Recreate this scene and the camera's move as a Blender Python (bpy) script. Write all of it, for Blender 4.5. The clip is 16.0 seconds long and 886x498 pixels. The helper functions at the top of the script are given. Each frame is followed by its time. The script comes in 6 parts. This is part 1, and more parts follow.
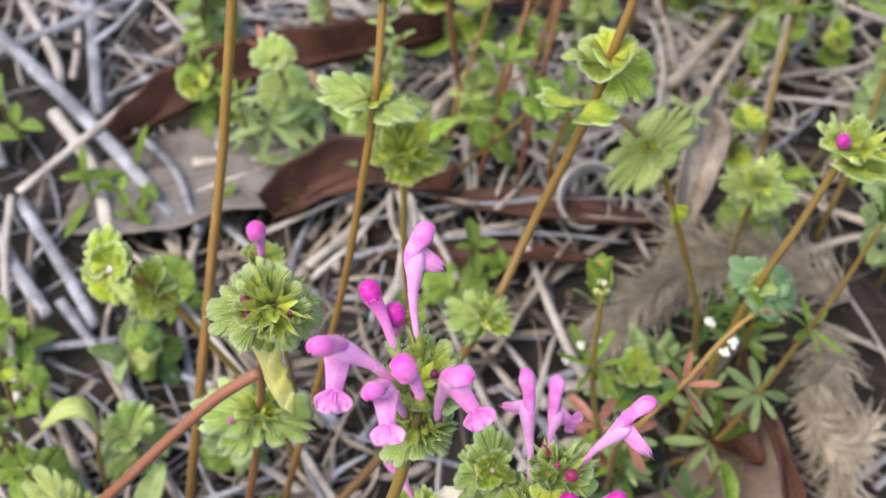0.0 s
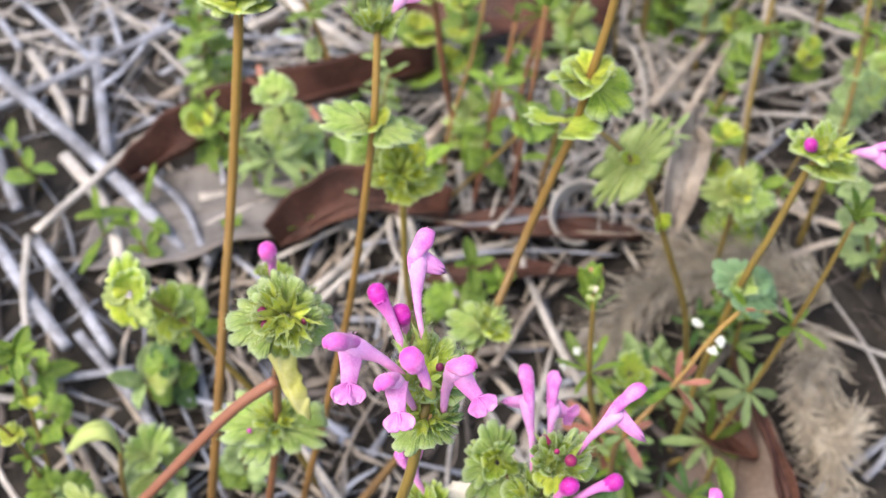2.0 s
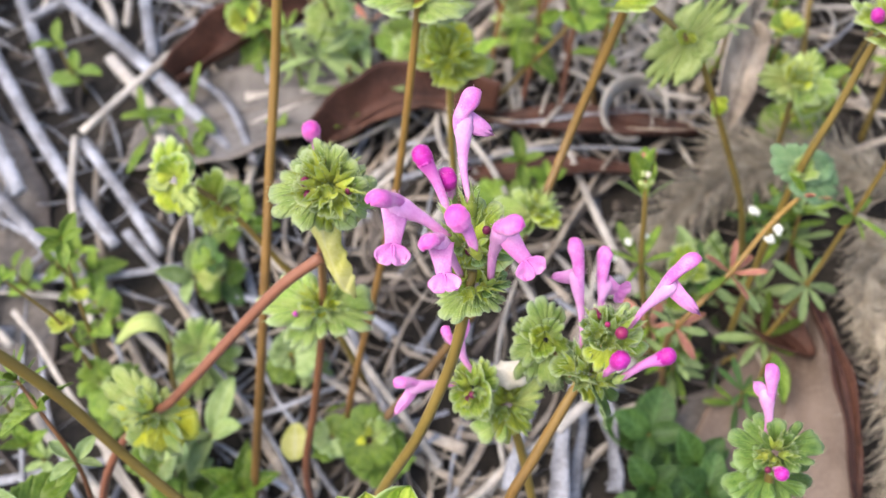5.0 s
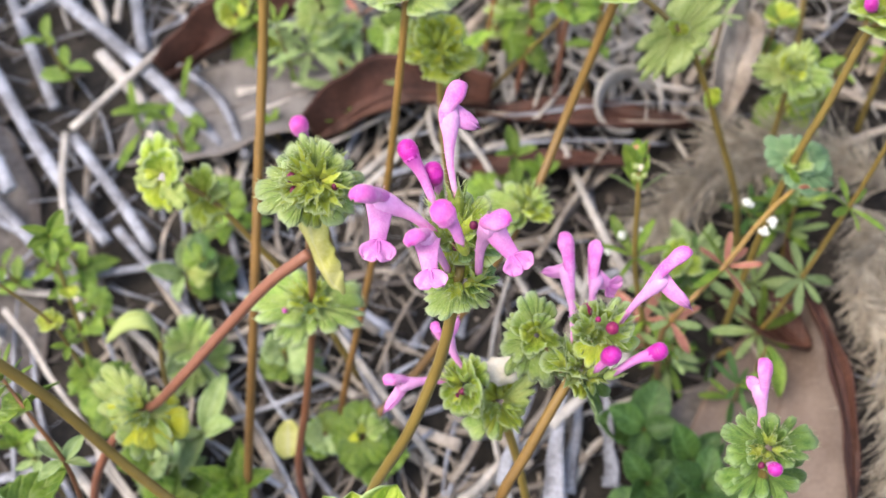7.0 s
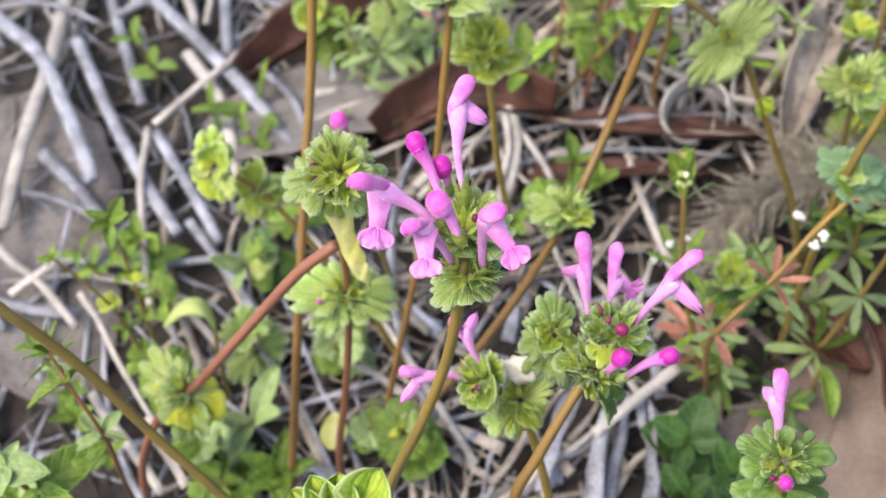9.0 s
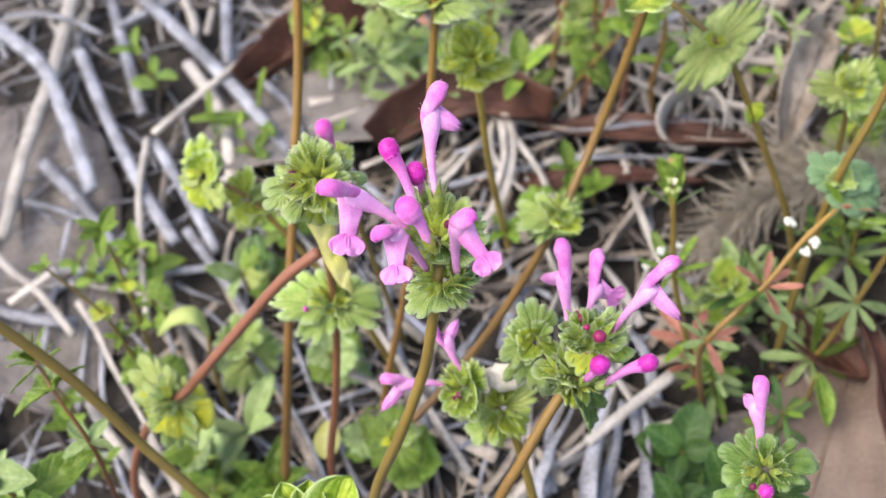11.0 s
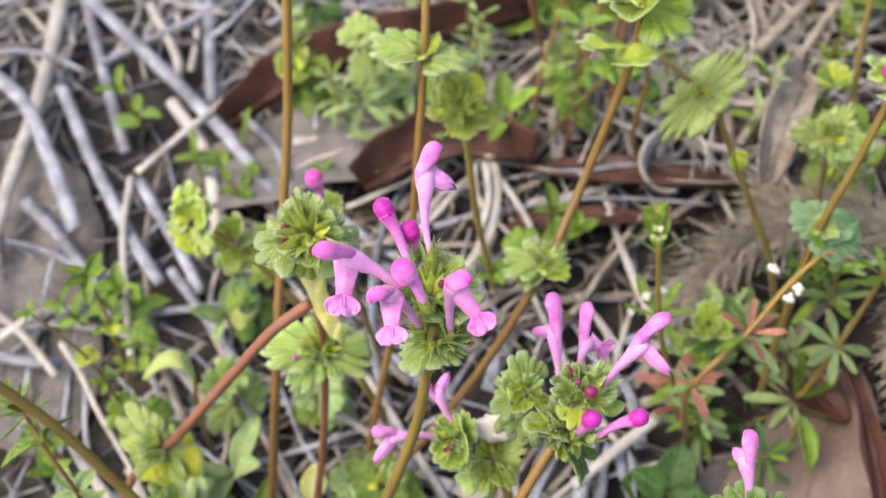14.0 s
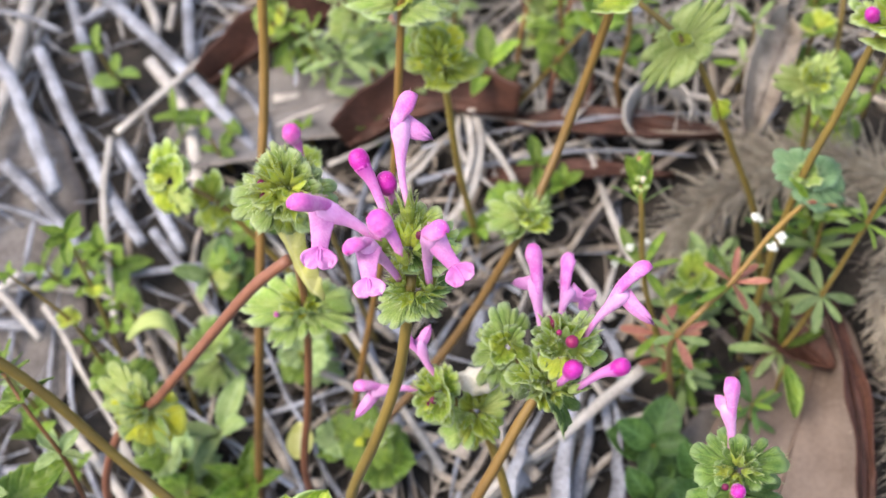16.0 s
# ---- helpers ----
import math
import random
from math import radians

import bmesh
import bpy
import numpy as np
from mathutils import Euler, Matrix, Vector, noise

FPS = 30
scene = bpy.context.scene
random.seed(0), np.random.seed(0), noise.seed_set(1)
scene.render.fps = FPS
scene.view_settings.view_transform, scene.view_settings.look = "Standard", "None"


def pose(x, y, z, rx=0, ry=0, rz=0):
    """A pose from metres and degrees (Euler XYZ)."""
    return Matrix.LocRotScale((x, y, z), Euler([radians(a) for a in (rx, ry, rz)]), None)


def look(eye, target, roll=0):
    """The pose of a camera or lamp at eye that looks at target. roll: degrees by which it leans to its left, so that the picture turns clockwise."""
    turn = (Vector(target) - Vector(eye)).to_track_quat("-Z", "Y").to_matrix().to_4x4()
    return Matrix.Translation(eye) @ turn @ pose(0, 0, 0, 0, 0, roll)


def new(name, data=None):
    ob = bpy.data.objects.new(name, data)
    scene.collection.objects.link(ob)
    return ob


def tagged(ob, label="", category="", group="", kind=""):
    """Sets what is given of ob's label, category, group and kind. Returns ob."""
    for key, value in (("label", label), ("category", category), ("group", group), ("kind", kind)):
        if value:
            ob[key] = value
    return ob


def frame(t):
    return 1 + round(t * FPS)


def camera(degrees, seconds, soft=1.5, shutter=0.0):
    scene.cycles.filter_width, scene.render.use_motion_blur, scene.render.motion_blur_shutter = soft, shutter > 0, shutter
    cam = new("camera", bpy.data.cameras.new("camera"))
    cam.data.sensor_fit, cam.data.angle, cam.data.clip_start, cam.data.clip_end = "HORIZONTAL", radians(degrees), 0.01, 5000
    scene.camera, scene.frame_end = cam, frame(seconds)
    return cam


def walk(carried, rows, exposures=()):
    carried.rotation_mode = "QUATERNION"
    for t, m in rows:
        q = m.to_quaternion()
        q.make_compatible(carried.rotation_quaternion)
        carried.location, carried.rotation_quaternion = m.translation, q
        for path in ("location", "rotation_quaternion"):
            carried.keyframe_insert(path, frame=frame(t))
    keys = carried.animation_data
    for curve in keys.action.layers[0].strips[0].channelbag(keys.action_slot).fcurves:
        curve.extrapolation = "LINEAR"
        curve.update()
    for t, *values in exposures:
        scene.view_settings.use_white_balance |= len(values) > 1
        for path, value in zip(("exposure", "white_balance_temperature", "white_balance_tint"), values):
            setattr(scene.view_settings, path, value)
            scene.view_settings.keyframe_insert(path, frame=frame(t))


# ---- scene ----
cam = camera(45.2, 16.0)
PATH = [
    (0, (0.011, 0.006, 0.271), (-0.042, 1.22, -1.318), -1.5),
    (0.5, (0.01, 0.019, 0.292), (-0.051, 1.26, -1.275), -2.1),
    (1, (0.015, 0.023, 0.309), (-0.05, 1.3, -1.229), -4.0),
    (1.5, (0.014, 0.012, 0.306), (-0.027, 1.321, -1.205), -2.8),
    (2, (0.011, -0.009, 0.28), (-0.037, 1.262, -1.263), -3.6),
    (2.5, (0.011, -0.014, 0.268), (-0.045, 1.207, -1.315), -4.0),
    (3, (0.011, -0.013, 0.266), (-0.097, 1.182, -1.335), -5.3),
    (3.5, (0.011, -0.013, 0.266), (-0.14, 1.178, -1.334), -6.9),
    (4, (0.011, -0.014, 0.267), (-0.145, 1.17, -1.338), -7.5),
    (4.5, (0.011, -0.015, 0.269), (-0.143, 1.173, -1.333), -7.5),
    (5, (0.011, -0.016, 0.267), (-0.135, 1.163, -1.341), -7.6),
    (7.5, (0.015, -0.014, 0.265), (-0.134, 1.155, -1.35), -8.2),
    (8, (0.018, -0.016, 0.266), (-0.157, 1.154, -1.347), -8.2),
    (8.5, (0.025, -0.018, 0.266), (-0.268, 1.162, -1.322), -11.3),
    (8.7, (0.029, -0.018, 0.264), (-0.315, 1.161, -1.315), -12.8),
    (10.8, (0.042, -0.016, 0.259), (-0.376, 1.172, -1.294), -15.6),
    (11, (0.042, -0.017, 0.26), (-0.369, 1.173, -1.294), -15.3),
    (11.5, (0.044, -0.018, 0.259), (-0.352, 1.171, -1.3), -15.1),
    (12, (0.043, -0.018, 0.26), (-0.345, 1.175, -1.297), -14.8),
    (12.5, (0.04, -0.018, 0.265), (-0.352, 1.167, -1.298), -15.5),
    (13, (0.039, -0.016, 0.269), (-0.328, 1.208, -1.27), -13.5),
    (13.5, (0.036, -0.015, 0.266), (-0.323, 1.21, -1.273), -13.6),
    (14, (0.039, -0.013, 0.266), (-0.325, 1.212, -1.272), -13.4),
    (14.5, (0.036, -0.012, 0.268), (-0.321, 1.207, -1.277), -13.1),
    (15, (0.037, -0.012, 0.265), (-0.324, 1.183, -1.298), -13.5),
    (15.5, (0.04, -0.013, 0.265), (-0.315, 1.173, -1.307), -14.0),
    (16, (0.041, -0.013, 0.263), (-0.308, 1.156, -1.322), -14.4),
]
walk(cam, [(t, look(eye, target, roll)) for t, eye, target, roll in PATH], [(0.0, 1.62, 7100, 12), (0.5, 1.77, 7050, 12), (1.0, 1.88, 7000, 12), (2.0, 1.84, 7050, 12), (5.0, 1.8, 7050, 12), (11.5, 1.82, 7050, 12), (13.0, 1.72, 7350, 12), (13.5, 1.72, 7400, 12), (14.0, 1.74, 7350, 12), (15.0, 1.79, 7050, 12), (16.0, 1.79, 7050, 12)])
cam.data.dof.use_dof = True
cam.data.dof.focus_distance = 0.19
cam.data.dof.aperture_fstop = 19.0

# ---- light: a bright, thinly overcast day ----
world = bpy.data.worlds.new("sky")
scene.world = world
world.use_nodes = True
wn = world.node_tree.nodes
sky = wn.new("ShaderNodeTexSky")
sky.sky_type, sky.sun_disc = "NISHITA", False
sky.sun_elevation, sky.sun_rotation = radians(62), radians(-117)
sky.dust_density = 3.0
world.node_tree.links.new(sky.outputs[0], wn["Background"].inputs[0])
wn["Background"].inputs[1].default_value = 0.15
sun = new("sun", bpy.data.lights.new("sun", "SUN"))
sun.data.energy, sun.data.angle, sun.data.color = 0.85, radians(35), (1.0, 0.96, 0.9)
sun.matrix_basis = look((-0.4, -0.2, 0.85), (0, 0, 0))


# ---- materials ----
def material(name, low, high, scale=200.0, fine=1500.0, rough=0.6, bump=0.3, depth=0.0004, edge=None, vein=None,
             glow=0.0, spec=0.35, vary=0.25, sheen=0.0, stretch=(1, 1, 1), ribs=0.0, spread=1.7):
    """Two-scale mottled surface. edge: the colour towards tone 1; vein: the colour where vein is 1; glow: share of light let through."""
    m = bpy.data.materials.new(name)
    m.use_nodes = True
    n, link = m.node_tree.nodes, m.node_tree.links.new
    shader, out = n["Principled BSDF"], n["Material Output"]
    info, tc = n.new("ShaderNodeObjectInfo"), n.new("ShaderNodeTexCoord")
    shift = n.new("ShaderNodeVectorMath")
    shift.operation = "ADD"
    stretched = n.new("ShaderNodeVectorMath")
    stretched.operation = "MULTIPLY"
    stretched.inputs[1].default_value = stretch
    link(tc.outputs["Object"], stretched.inputs[0])
    link(stretched.outputs[0], shift.inputs[0])
    link(info.outputs["Random"], shift.inputs[1])
    big, small = n.new("ShaderNodeTexNoise"), n.new("ShaderNodeTexNoise")
    big.inputs["Scale"].default_value, big.inputs["Detail"].default_value = scale, 4
    small.inputs["Scale"].default_value, small.inputs["Detail"].default_value = fine, 3
    link(shift.outputs[0], big.inputs["Vector"])
    link(shift.outputs[0], small.inputs["Vector"])
    blend = n.new("ShaderNodeMath")
    blend.operation = "MULTIPLY_ADD"
    blend.inputs[1].default_value = 0.35
    link(small.outputs[0], blend.inputs[0])
    scaled = n.new("ShaderNodeMath")
    scaled.operation = "MULTIPLY"
    scaled.inputs[1].default_value = 0.65
    link(big.outputs[0], scaled.inputs[0])
    link(scaled.outputs[0], blend.inputs[2])
    ramp = n.new("ShaderNodeValToRGB")
    ramp.color_ramp.elements[0].position, ramp.color_ramp.elements[1].position = 0.39, 0.61
    ramp.color_ramp.elements[0].color, ramp.color_ramp.elements[1].color = (*low, 1), (*high, 1)
    link(blend.outputs[0], ramp.inputs[0])
    colour, height = ramp.outputs[0], blend.outputs[0]
    if ribs:
        # fine veins that branch from the ribs of a leaf, sunk between quilted cells
        along, across = n.new("ShaderNodeAttribute"), n.new("ShaderNodeAttribute")
        along.attribute_name, across.attribute_name = "along", "across"
        last = None
        for op, first, second in (("MULTIPLY", along.outputs["Fac"], ribs), ("MULTIPLY", across.outputs["Fac"], spread), ("SUBTRACT", None, None), ("ADD", None, None), ("FRACT", None, None), ("SUBTRACT", None, 0.5), ("ABSOLUTE", None, None), ("MULTIPLY", None, 2.0)):
            node = n.new("ShaderNodeMath")
            node.operation = op
            if op == "SUBTRACT" and second is None:
                link(kept.outputs[0], node.inputs[0])
                link(last.outputs[0], node.inputs[1])
            elif op == "ADD":
                link(last.outputs[0], node.inputs[0])
                link(big.outputs[0], node.inputs[1])
            else:
                link(first if first is not None else last.outputs[0], node.inputs[0])
                if second is not None:
                    node.inputs[1].default_value = second
            kept, last = last, node
        thin = n.new("ShaderNodeMapRange")
        thin.interpolation_type = "SMOOTHSTEP"
        thin.inputs[1].default_value, thin.inputs[2].default_value = 0.5, 1.0
        link(last.outputs[0], thin.inputs[0])
        tint = n.new("ShaderNodeMix")
        tint.data_type = "RGBA"
        share = n.new("ShaderNodeMath")
        share.operation = "MULTIPLY"
        share.inputs[1].default_value = 0.38
        link(thin.outputs[0], share.inputs[0])
        link(share.outputs[0], tint.inputs[0])
        link(colour, tint.inputs[6])
        tint.inputs[7].default_value = (*(vein or high), 1)
        colour = tint.outputs[2]
        sunk = n.new("ShaderNodeMath")
        sunk.operation = "MULTIPLY_ADD"
        sunk.inputs[1].default_value = -1.2
        link(thin.outputs[0], sunk.inputs[0])
        link(blend.outputs[0], sunk.inputs[2])
        height = sunk.outputs[0]
    for attr, c, power in (("tone", edge, 1.0), ("vein", vein, 1.0)):
        if c:
            a = n.new("ShaderNodeAttribute")
            a.attribute_name = attr
            mix = n.new("ShaderNodeMix")
            mix.data_type = "RGBA"
            link(a.outputs["Fac"], mix.inputs[0])
            link(colour, mix.inputs[6])
            mix.inputs[7].default_value = (*c, 1)
            colour = mix.outputs[2]
    hsv = n.new("ShaderNodeHueSaturation")
    span = n.new("ShaderNodeMapRange")
    span.inputs[3].default_value, span.inputs[4].default_value = 1 - vary, 1 + vary
    island, both, wrap = n.new("ShaderNodeNewGeometry"), n.new("ShaderNodeMath"), n.new("ShaderNodeMath")
    wrap.operation = "FRACT"
    link(info.outputs["Random"], both.inputs[0])
    link(island.outputs["Random Per Island"], both.inputs[1])
    link(both.outputs[0], wrap.inputs[0])
    link(wrap.outputs[0], span.inputs[0])
    link(span.outputs[0], hsv.inputs["Value"])
    link(colour, hsv.inputs["Color"])
    link(hsv.outputs[0], shader.inputs["Base Color"])
    shader.inputs["Roughness"].default_value = rough
    shader.inputs["Specular IOR Level"].default_value = spec
    shader.inputs["Sheen Weight"].default_value = sheen
    b = n.new("ShaderNodeBump")
    b.inputs["Strength"].default_value, b.inputs["Distance"].default_value = bump, depth
    link(height, b.inputs["Height"])
    link(b.outputs[0], shader.inputs["Normal"])
    if glow:
        lucent, mixed = n.new("ShaderNodeBsdfTranslucent"), n.new("ShaderNodeMixShader")
        link(hsv.outputs[0], lucent.inputs[0])
        mixed.inputs[0].default_value = glow
        link(shader.outputs[0], mixed.inputs[1])
        link(lucent.outputs[0], mixed.inputs[2])
        link(mixed.outputs[0], out.inputs[0])
    return m


SOIL = material("soil", (0.008, 0.0062, 0.005), (0.034, 0.028, 0.022), 120, 900, 0.95, 0.8, 0.002)
CRUMB = material("crumb", (0.012, 0.009, 0.008), (0.07, 0.056, 0.045), 250, 1200, 0.95, 0.6, 0.001)
GREY_STRAW = material("grey_straw", (0.09, 0.09, 0.1), (0.26, 0.27, 0.305), 90, 900, 0.55, 0.35, 0.0003, vary=0.22)
TAN_STRAW = material("tan_straw", (0.117, 0.0936, 0.0741), (0.281, 0.242, 0.199), 90, 900, 0.6, 0.35, 0.0003, vary=0.3)
PALE_STRAW = material("pale_straw", (0.206, 0.186, 0.165), (0.357, 0.329, 0.295), 90, 900, 0.55, 0.35, 0.0003, vary=0.15)
DARK_STRAW = material("dark_straw", (0.022, 0.017, 0.015), (0.08, 0.066, 0.056), 90, 900, 0.7, 0.35, 0.0003, vary=0.35)
BROWN_LEAF = material("brown_leaf", (0.026, 0.01, 0.0065), (0.085, 0.035, 0.023), 60, 700, 0.6, 0.6, 0.0008, edge=(0.05, 0.02, 0.013), vary=0.12, spec=0.25)
BARK = material("flat_bark", (0.055, 0.047, 0.042), (0.15, 0.135, 0.125), 60, 500, 0.85, 0.7, 0.0012, edge=(0.1, 0.08, 0.07), vary=0.05)
GREY_LEAF = material("grey_leaf", (0.066, 0.059, 0.054), (0.15, 0.138, 0.13), 70, 800, 0.7, 0.5, 0.0004, edge=(0.135, 0.112, 0.0958), vary=0.1)
TAN_LEAF = material("tan_leaf", (0.0958, 0.0674, 0.0505), (0.152, 0.112, 0.0871), 60, 800, 0.6, 0.3, 0.0004, edge=(0.112, 0.0727, 0.0505), vary=0.08)
GREEN = material("henbit_leaf", (0.14, 0.25, 0.012), (0.34, 0.44, 0.05), 3.2, 19, 0.5, 0.6, 0.0005, edge=(0.44, 0.52, 0.29), vein=(0.42, 0.48, 0.07), glow=0.38, sheen=0.08, ribs=1.3, spread=2.4)
LIME = material("yellowing_leaf", (0.24, 0.34, 0.015), (0.45, 0.5, 0.05), 3.2, 19, 0.5, 0.5, 0.0004, edge=(0.42, 0.5, 0.24), vein=(0.5, 0.53, 0.09), glow=0.38, sheen=0.05, ribs=1.3, spread=2.4)
GOLD = material("golden_leaf", (0.36, 0.38, 0.008), (0.5, 0.5, 0.03), 3.2, 19, 0.5, 0.5, 0.0004, edge=(0.4, 0.46, 0.1), vein=(0.4, 0.48, 0.08), glow=0.35, ribs=1.3, spread=2.4)
TEAL = material("teal_leaf", (0.0825, 0.1875, 0.075), (0.165, 0.285, 0.1275), 3.2, 19, 0.55, 0.5, 0.0004, edge=(0.2025, 0.315, 0.18), vein=(0.225, 0.33, 0.165), glow=0.3, ribs=1.3, spread=2.4)
GREYGREEN = material("grey_green_leaf", (0.14, 0.215, 0.06), (0.27, 0.35, 0.14), 3.2, 19, 0.6, 0.4, 0.0003, edge=(0.22, 0.32, 0.15), vein=(0.27, 0.35, 0.17), glow=0.28, vary=0.3)
PALE_GREEN = material("pale_green_leaf", (0.26, 0.36, 0.075), (0.46, 0.53, 0.19), 3.2, 19, 0.55, 0.55, 0.0005, edge=(0.32, 0.4, 0.16), vein=(0.4, 0.45, 0.12), glow=0.34, ribs=1.3, spread=2.4)
YELLOW = material("yellow_leaf", (0.5, 0.49, 0.12), (0.64, 0.62, 0.26), 200, 1500, 0.5, 0.7, 0.0005, edge=(0.42, 0.44, 0.14), vein=(0.6, 0.59, 0.33), glow=0.35, ribs=4.5)
DEEP = material("deep_green_leaf", (0.055, 0.13, 0.018), (0.145, 0.24, 0.045), 3.2, 19, 0.5, 0.6, 0.0005, edge=(0.24, 0.34, 0.15), vein=(0.17, 0.27, 0.05), glow=0.32, sheen=0.05, ribs=1.3, spread=2.4)
WEED = material("weed_leaf", (0.06, 0.14, 0.008), (0.19, 0.29, 0.03), 3.2, 19, 0.42, 0.55, 0.0004, edge=(0.18, 0.28, 0.06), vein=(0.25, 0.34, 0.08), glow=0.3, vary=0.35, ribs=5.5)
# dark green leaf, lowered further to paint in deep shade under taller plants
SHADE_DARK_WEED = material("shade_dark_weed_leaf", (0.027, 0.072, 0.0126), (0.0675, 0.135, 0.027), 3.2, 19, 0.45, 0.5, 0.0003, edge=(0.054, 0.126, 0.0315), vein=(0.09, 0.18, 0.054), glow=0.25, vary=0.3, ribs=5.5)
SAGE = material("sage_leaf", (0.17, 0.29, 0.045), (0.33, 0.43, 0.11), 3.2, 19, 0.6, 0.55, 0.0005, edge=(0.4, 0.48, 0.27), vein=(0.37, 0.44, 0.15), glow=0.32, sheen=0.08, ribs=1.3, spread=2.4)
REDDISH = material("reddish_leaf", (0.28, 0.1, 0.075), (0.45, 0.2, 0.14), 3.2, 19, 0.5, 0.3, 0.0003, edge=(0.3, 0.26, 0.1), glow=0.28)
STEM = material("henbit_stem", (0.075, 0.033, 0.011), (0.14, 0.066, 0.019), 150, 2500, 0.42, 0.4, 0.0003, edge=(0.23, 0.14, 0.03), vary=0.12, sheen=0.05)
RED_STEM = material("red_stem", (0.078, 0.0234, 0.014), (0.14, 0.0484, 0.0273), 150, 2500, 0.45, 0.3, 0.0003, edge=(0.187, 0.0858, 0.0273), vary=0.12, sheen=0.05)
ROSE_STEM = material("rose_stem", (0.115, 0.038, 0.02), (0.195, 0.072, 0.038), 150, 2500, 0.45, 0.3, 0.0003, edge=(0.2, 0.08, 0.046), vary=0.1, sheen=0.05)
GOLD_STEM = material("golden_stem", (0.15, 0.09, 0.014), (0.24, 0.16, 0.026), 150, 2500, 0.42, 0.4, 0.0003, edge=(0.25, 0.19, 0.04), vary=0.12, sheen=0.05)
OLIVE = material("olive_stem", (0.092, 0.062, 0.011), (0.15, 0.108, 0.018), 150, 2500, 0.42, 0.4, 0.0003, edge=(0.155, 0.105, 0.024), vary=0.15, sheen=0.05)
PINK = material("petal_tube", (0.60, 0.17, 0.46), (0.75, 0.36, 0.62), 330, 2600, 0.5, 0.55, 0.0008, edge=(0.72, 0.36, 0.63), vary=0.08, glow=0.22, sheen=0.12, stretch=(1, 1, 0.3))
HOOD = material("petal_hood", (0.61, 0.13, 0.46), (0.74, 0.31, 0.61), 330, 2600, 0.45, 0.5, 0.0008, edge=(0.56, 0.045, 0.35), vary=0.08, glow=0.18, sheen=0.15)
LIP = material("petal_lip", (0.6, 0.2, 0.49), (0.71, 0.33, 0.6), 330, 2600, 0.45, 0.5, 0.0008, edge=(0.58, 0.14, 0.48), vary=0.08, glow=0.25, sheen=0.12)
BUD_TUBE = material("bud_tube", (0.62, 0.2, 0.52), (0.76, 0.42, 0.68), 420, 2600, 0.5, 0.6, 0.0009, edge=(0.56, 0.07, 0.42), vary=0.06, glow=0.35, sheen=0.2, stretch=(1, 1, 0.3))
MAGENTA = material("bud_petal", (0.32, 0.004, 0.19), (0.46, 0.02, 0.32), 400, 3500, 0.5, 0.4, 0.0003, vary=0.1, glow=0.12, sheen=0.12)
# purple of small buds; its near-black also paints the dim hollow of empty cups
DARK_BUD_THROAT = material("dark_bud_throat", (0.078, 0.00156, 0.0234), (0.156, 0.00468, 0.0546), 400, 3500, 0.5, 0.4, 0.0003, vary=0.1, sheen=0.03)
CRIMSON = material("crimson_bud", (0.16, 0.004, 0.045), (0.3, 0.012, 0.10), 400, 3500, 0.45, 0.4, 0.0003, vary=0.1, glow=0.08, sheen=0.08)
WHITE = material("white_bud", (0.562, 0.577, 0.515), (0.663, 0.671, 0.624), 400, 3000, 0.5, 0.2, 0.0002, vary=0.05, glow=0.2)
SHELL = material("pale_chip", (0.468, 0.406, 0.296), (0.608, 0.562, 0.468), 300, 2000, 0.6, 0.4, 0.0004, vary=0.05)
DOWN = material("petal_down", (0.624, 0.328, 0.546), (0.702, 0.468, 0.64), 300, 2000, 0.6, 0.1, 0.0001, vary=0.05, glow=0.3)
FUZZ = material("plume_hair", (0.22, 0.185, 0.14), (0.42, 0.37, 0.29), 200, 2000, 0.7, 0.1, 0.0001, vary=0.15)


# ---- kit ----
WORLD = {}


def thing(name, base, label, category, group="", kind=""):
    e = new(name)
    e.location = base
    WORLD[e] = Matrix.Translation(base)
    return tagged(e, label, category, group, kind)


def finish(ob, parent, m):
    ob.parent = parent
    ob.matrix_basis = WORLD[parent].inverted() @ m
    WORLD[ob] = m
    return ob


def to_mesh(bm, mat, name):
    me = bpy.data.meshes.new(name)
    bmesh.ops.recalc_face_normals(bm, faces=bm.faces)
    bm.to_mesh(me)
    bm.free()
    me.materials.append(mat)
    me.polygons.foreach_set("use_smooth", [True] * len(me.polygons))
    return me


def part(name, bm, mat, parent, label=""):
    """A mesh laid out in the world's coordinates, hung under a thing or a part."""
    me = to_mesh(bm, mat, name)
    me.transform(WORLD[parent].inverted())
    ob = finish(new(name, me), parent, WORLD[parent].copy())
    return tagged(ob, label)


def place(name, me, parent, m, label=""):
    return tagged(finish(new(name, me), parent, m), label)


def fresh():
    bm = bmesh.new()
    bm.verts.layers.float.new("tone")
    bm.verts.layers.float.new("vein")
    bm.verts.layers.float.new("across")
    bm.verts.layers.float.new("along")
    return bm


def spline(pts, per=5):
    p = [Vector(q) for q in pts]
    p = [p[0] * 2 - p[1], *p, p[-1] * 2 - p[-2]]
    out = []
    for i in range(1, len(p) - 2):
        a, b, c, d = p[i - 1:i + 3]
        for k in range(per):
            t = k / per
            out.append(0.5 * (2 * b + (c - a) * t + (2 * a - 5 * b + 4 * c - d) * t * t + (3 * b - a - 3 * c + d) * t ** 3))
    return [*out, p[-2]]


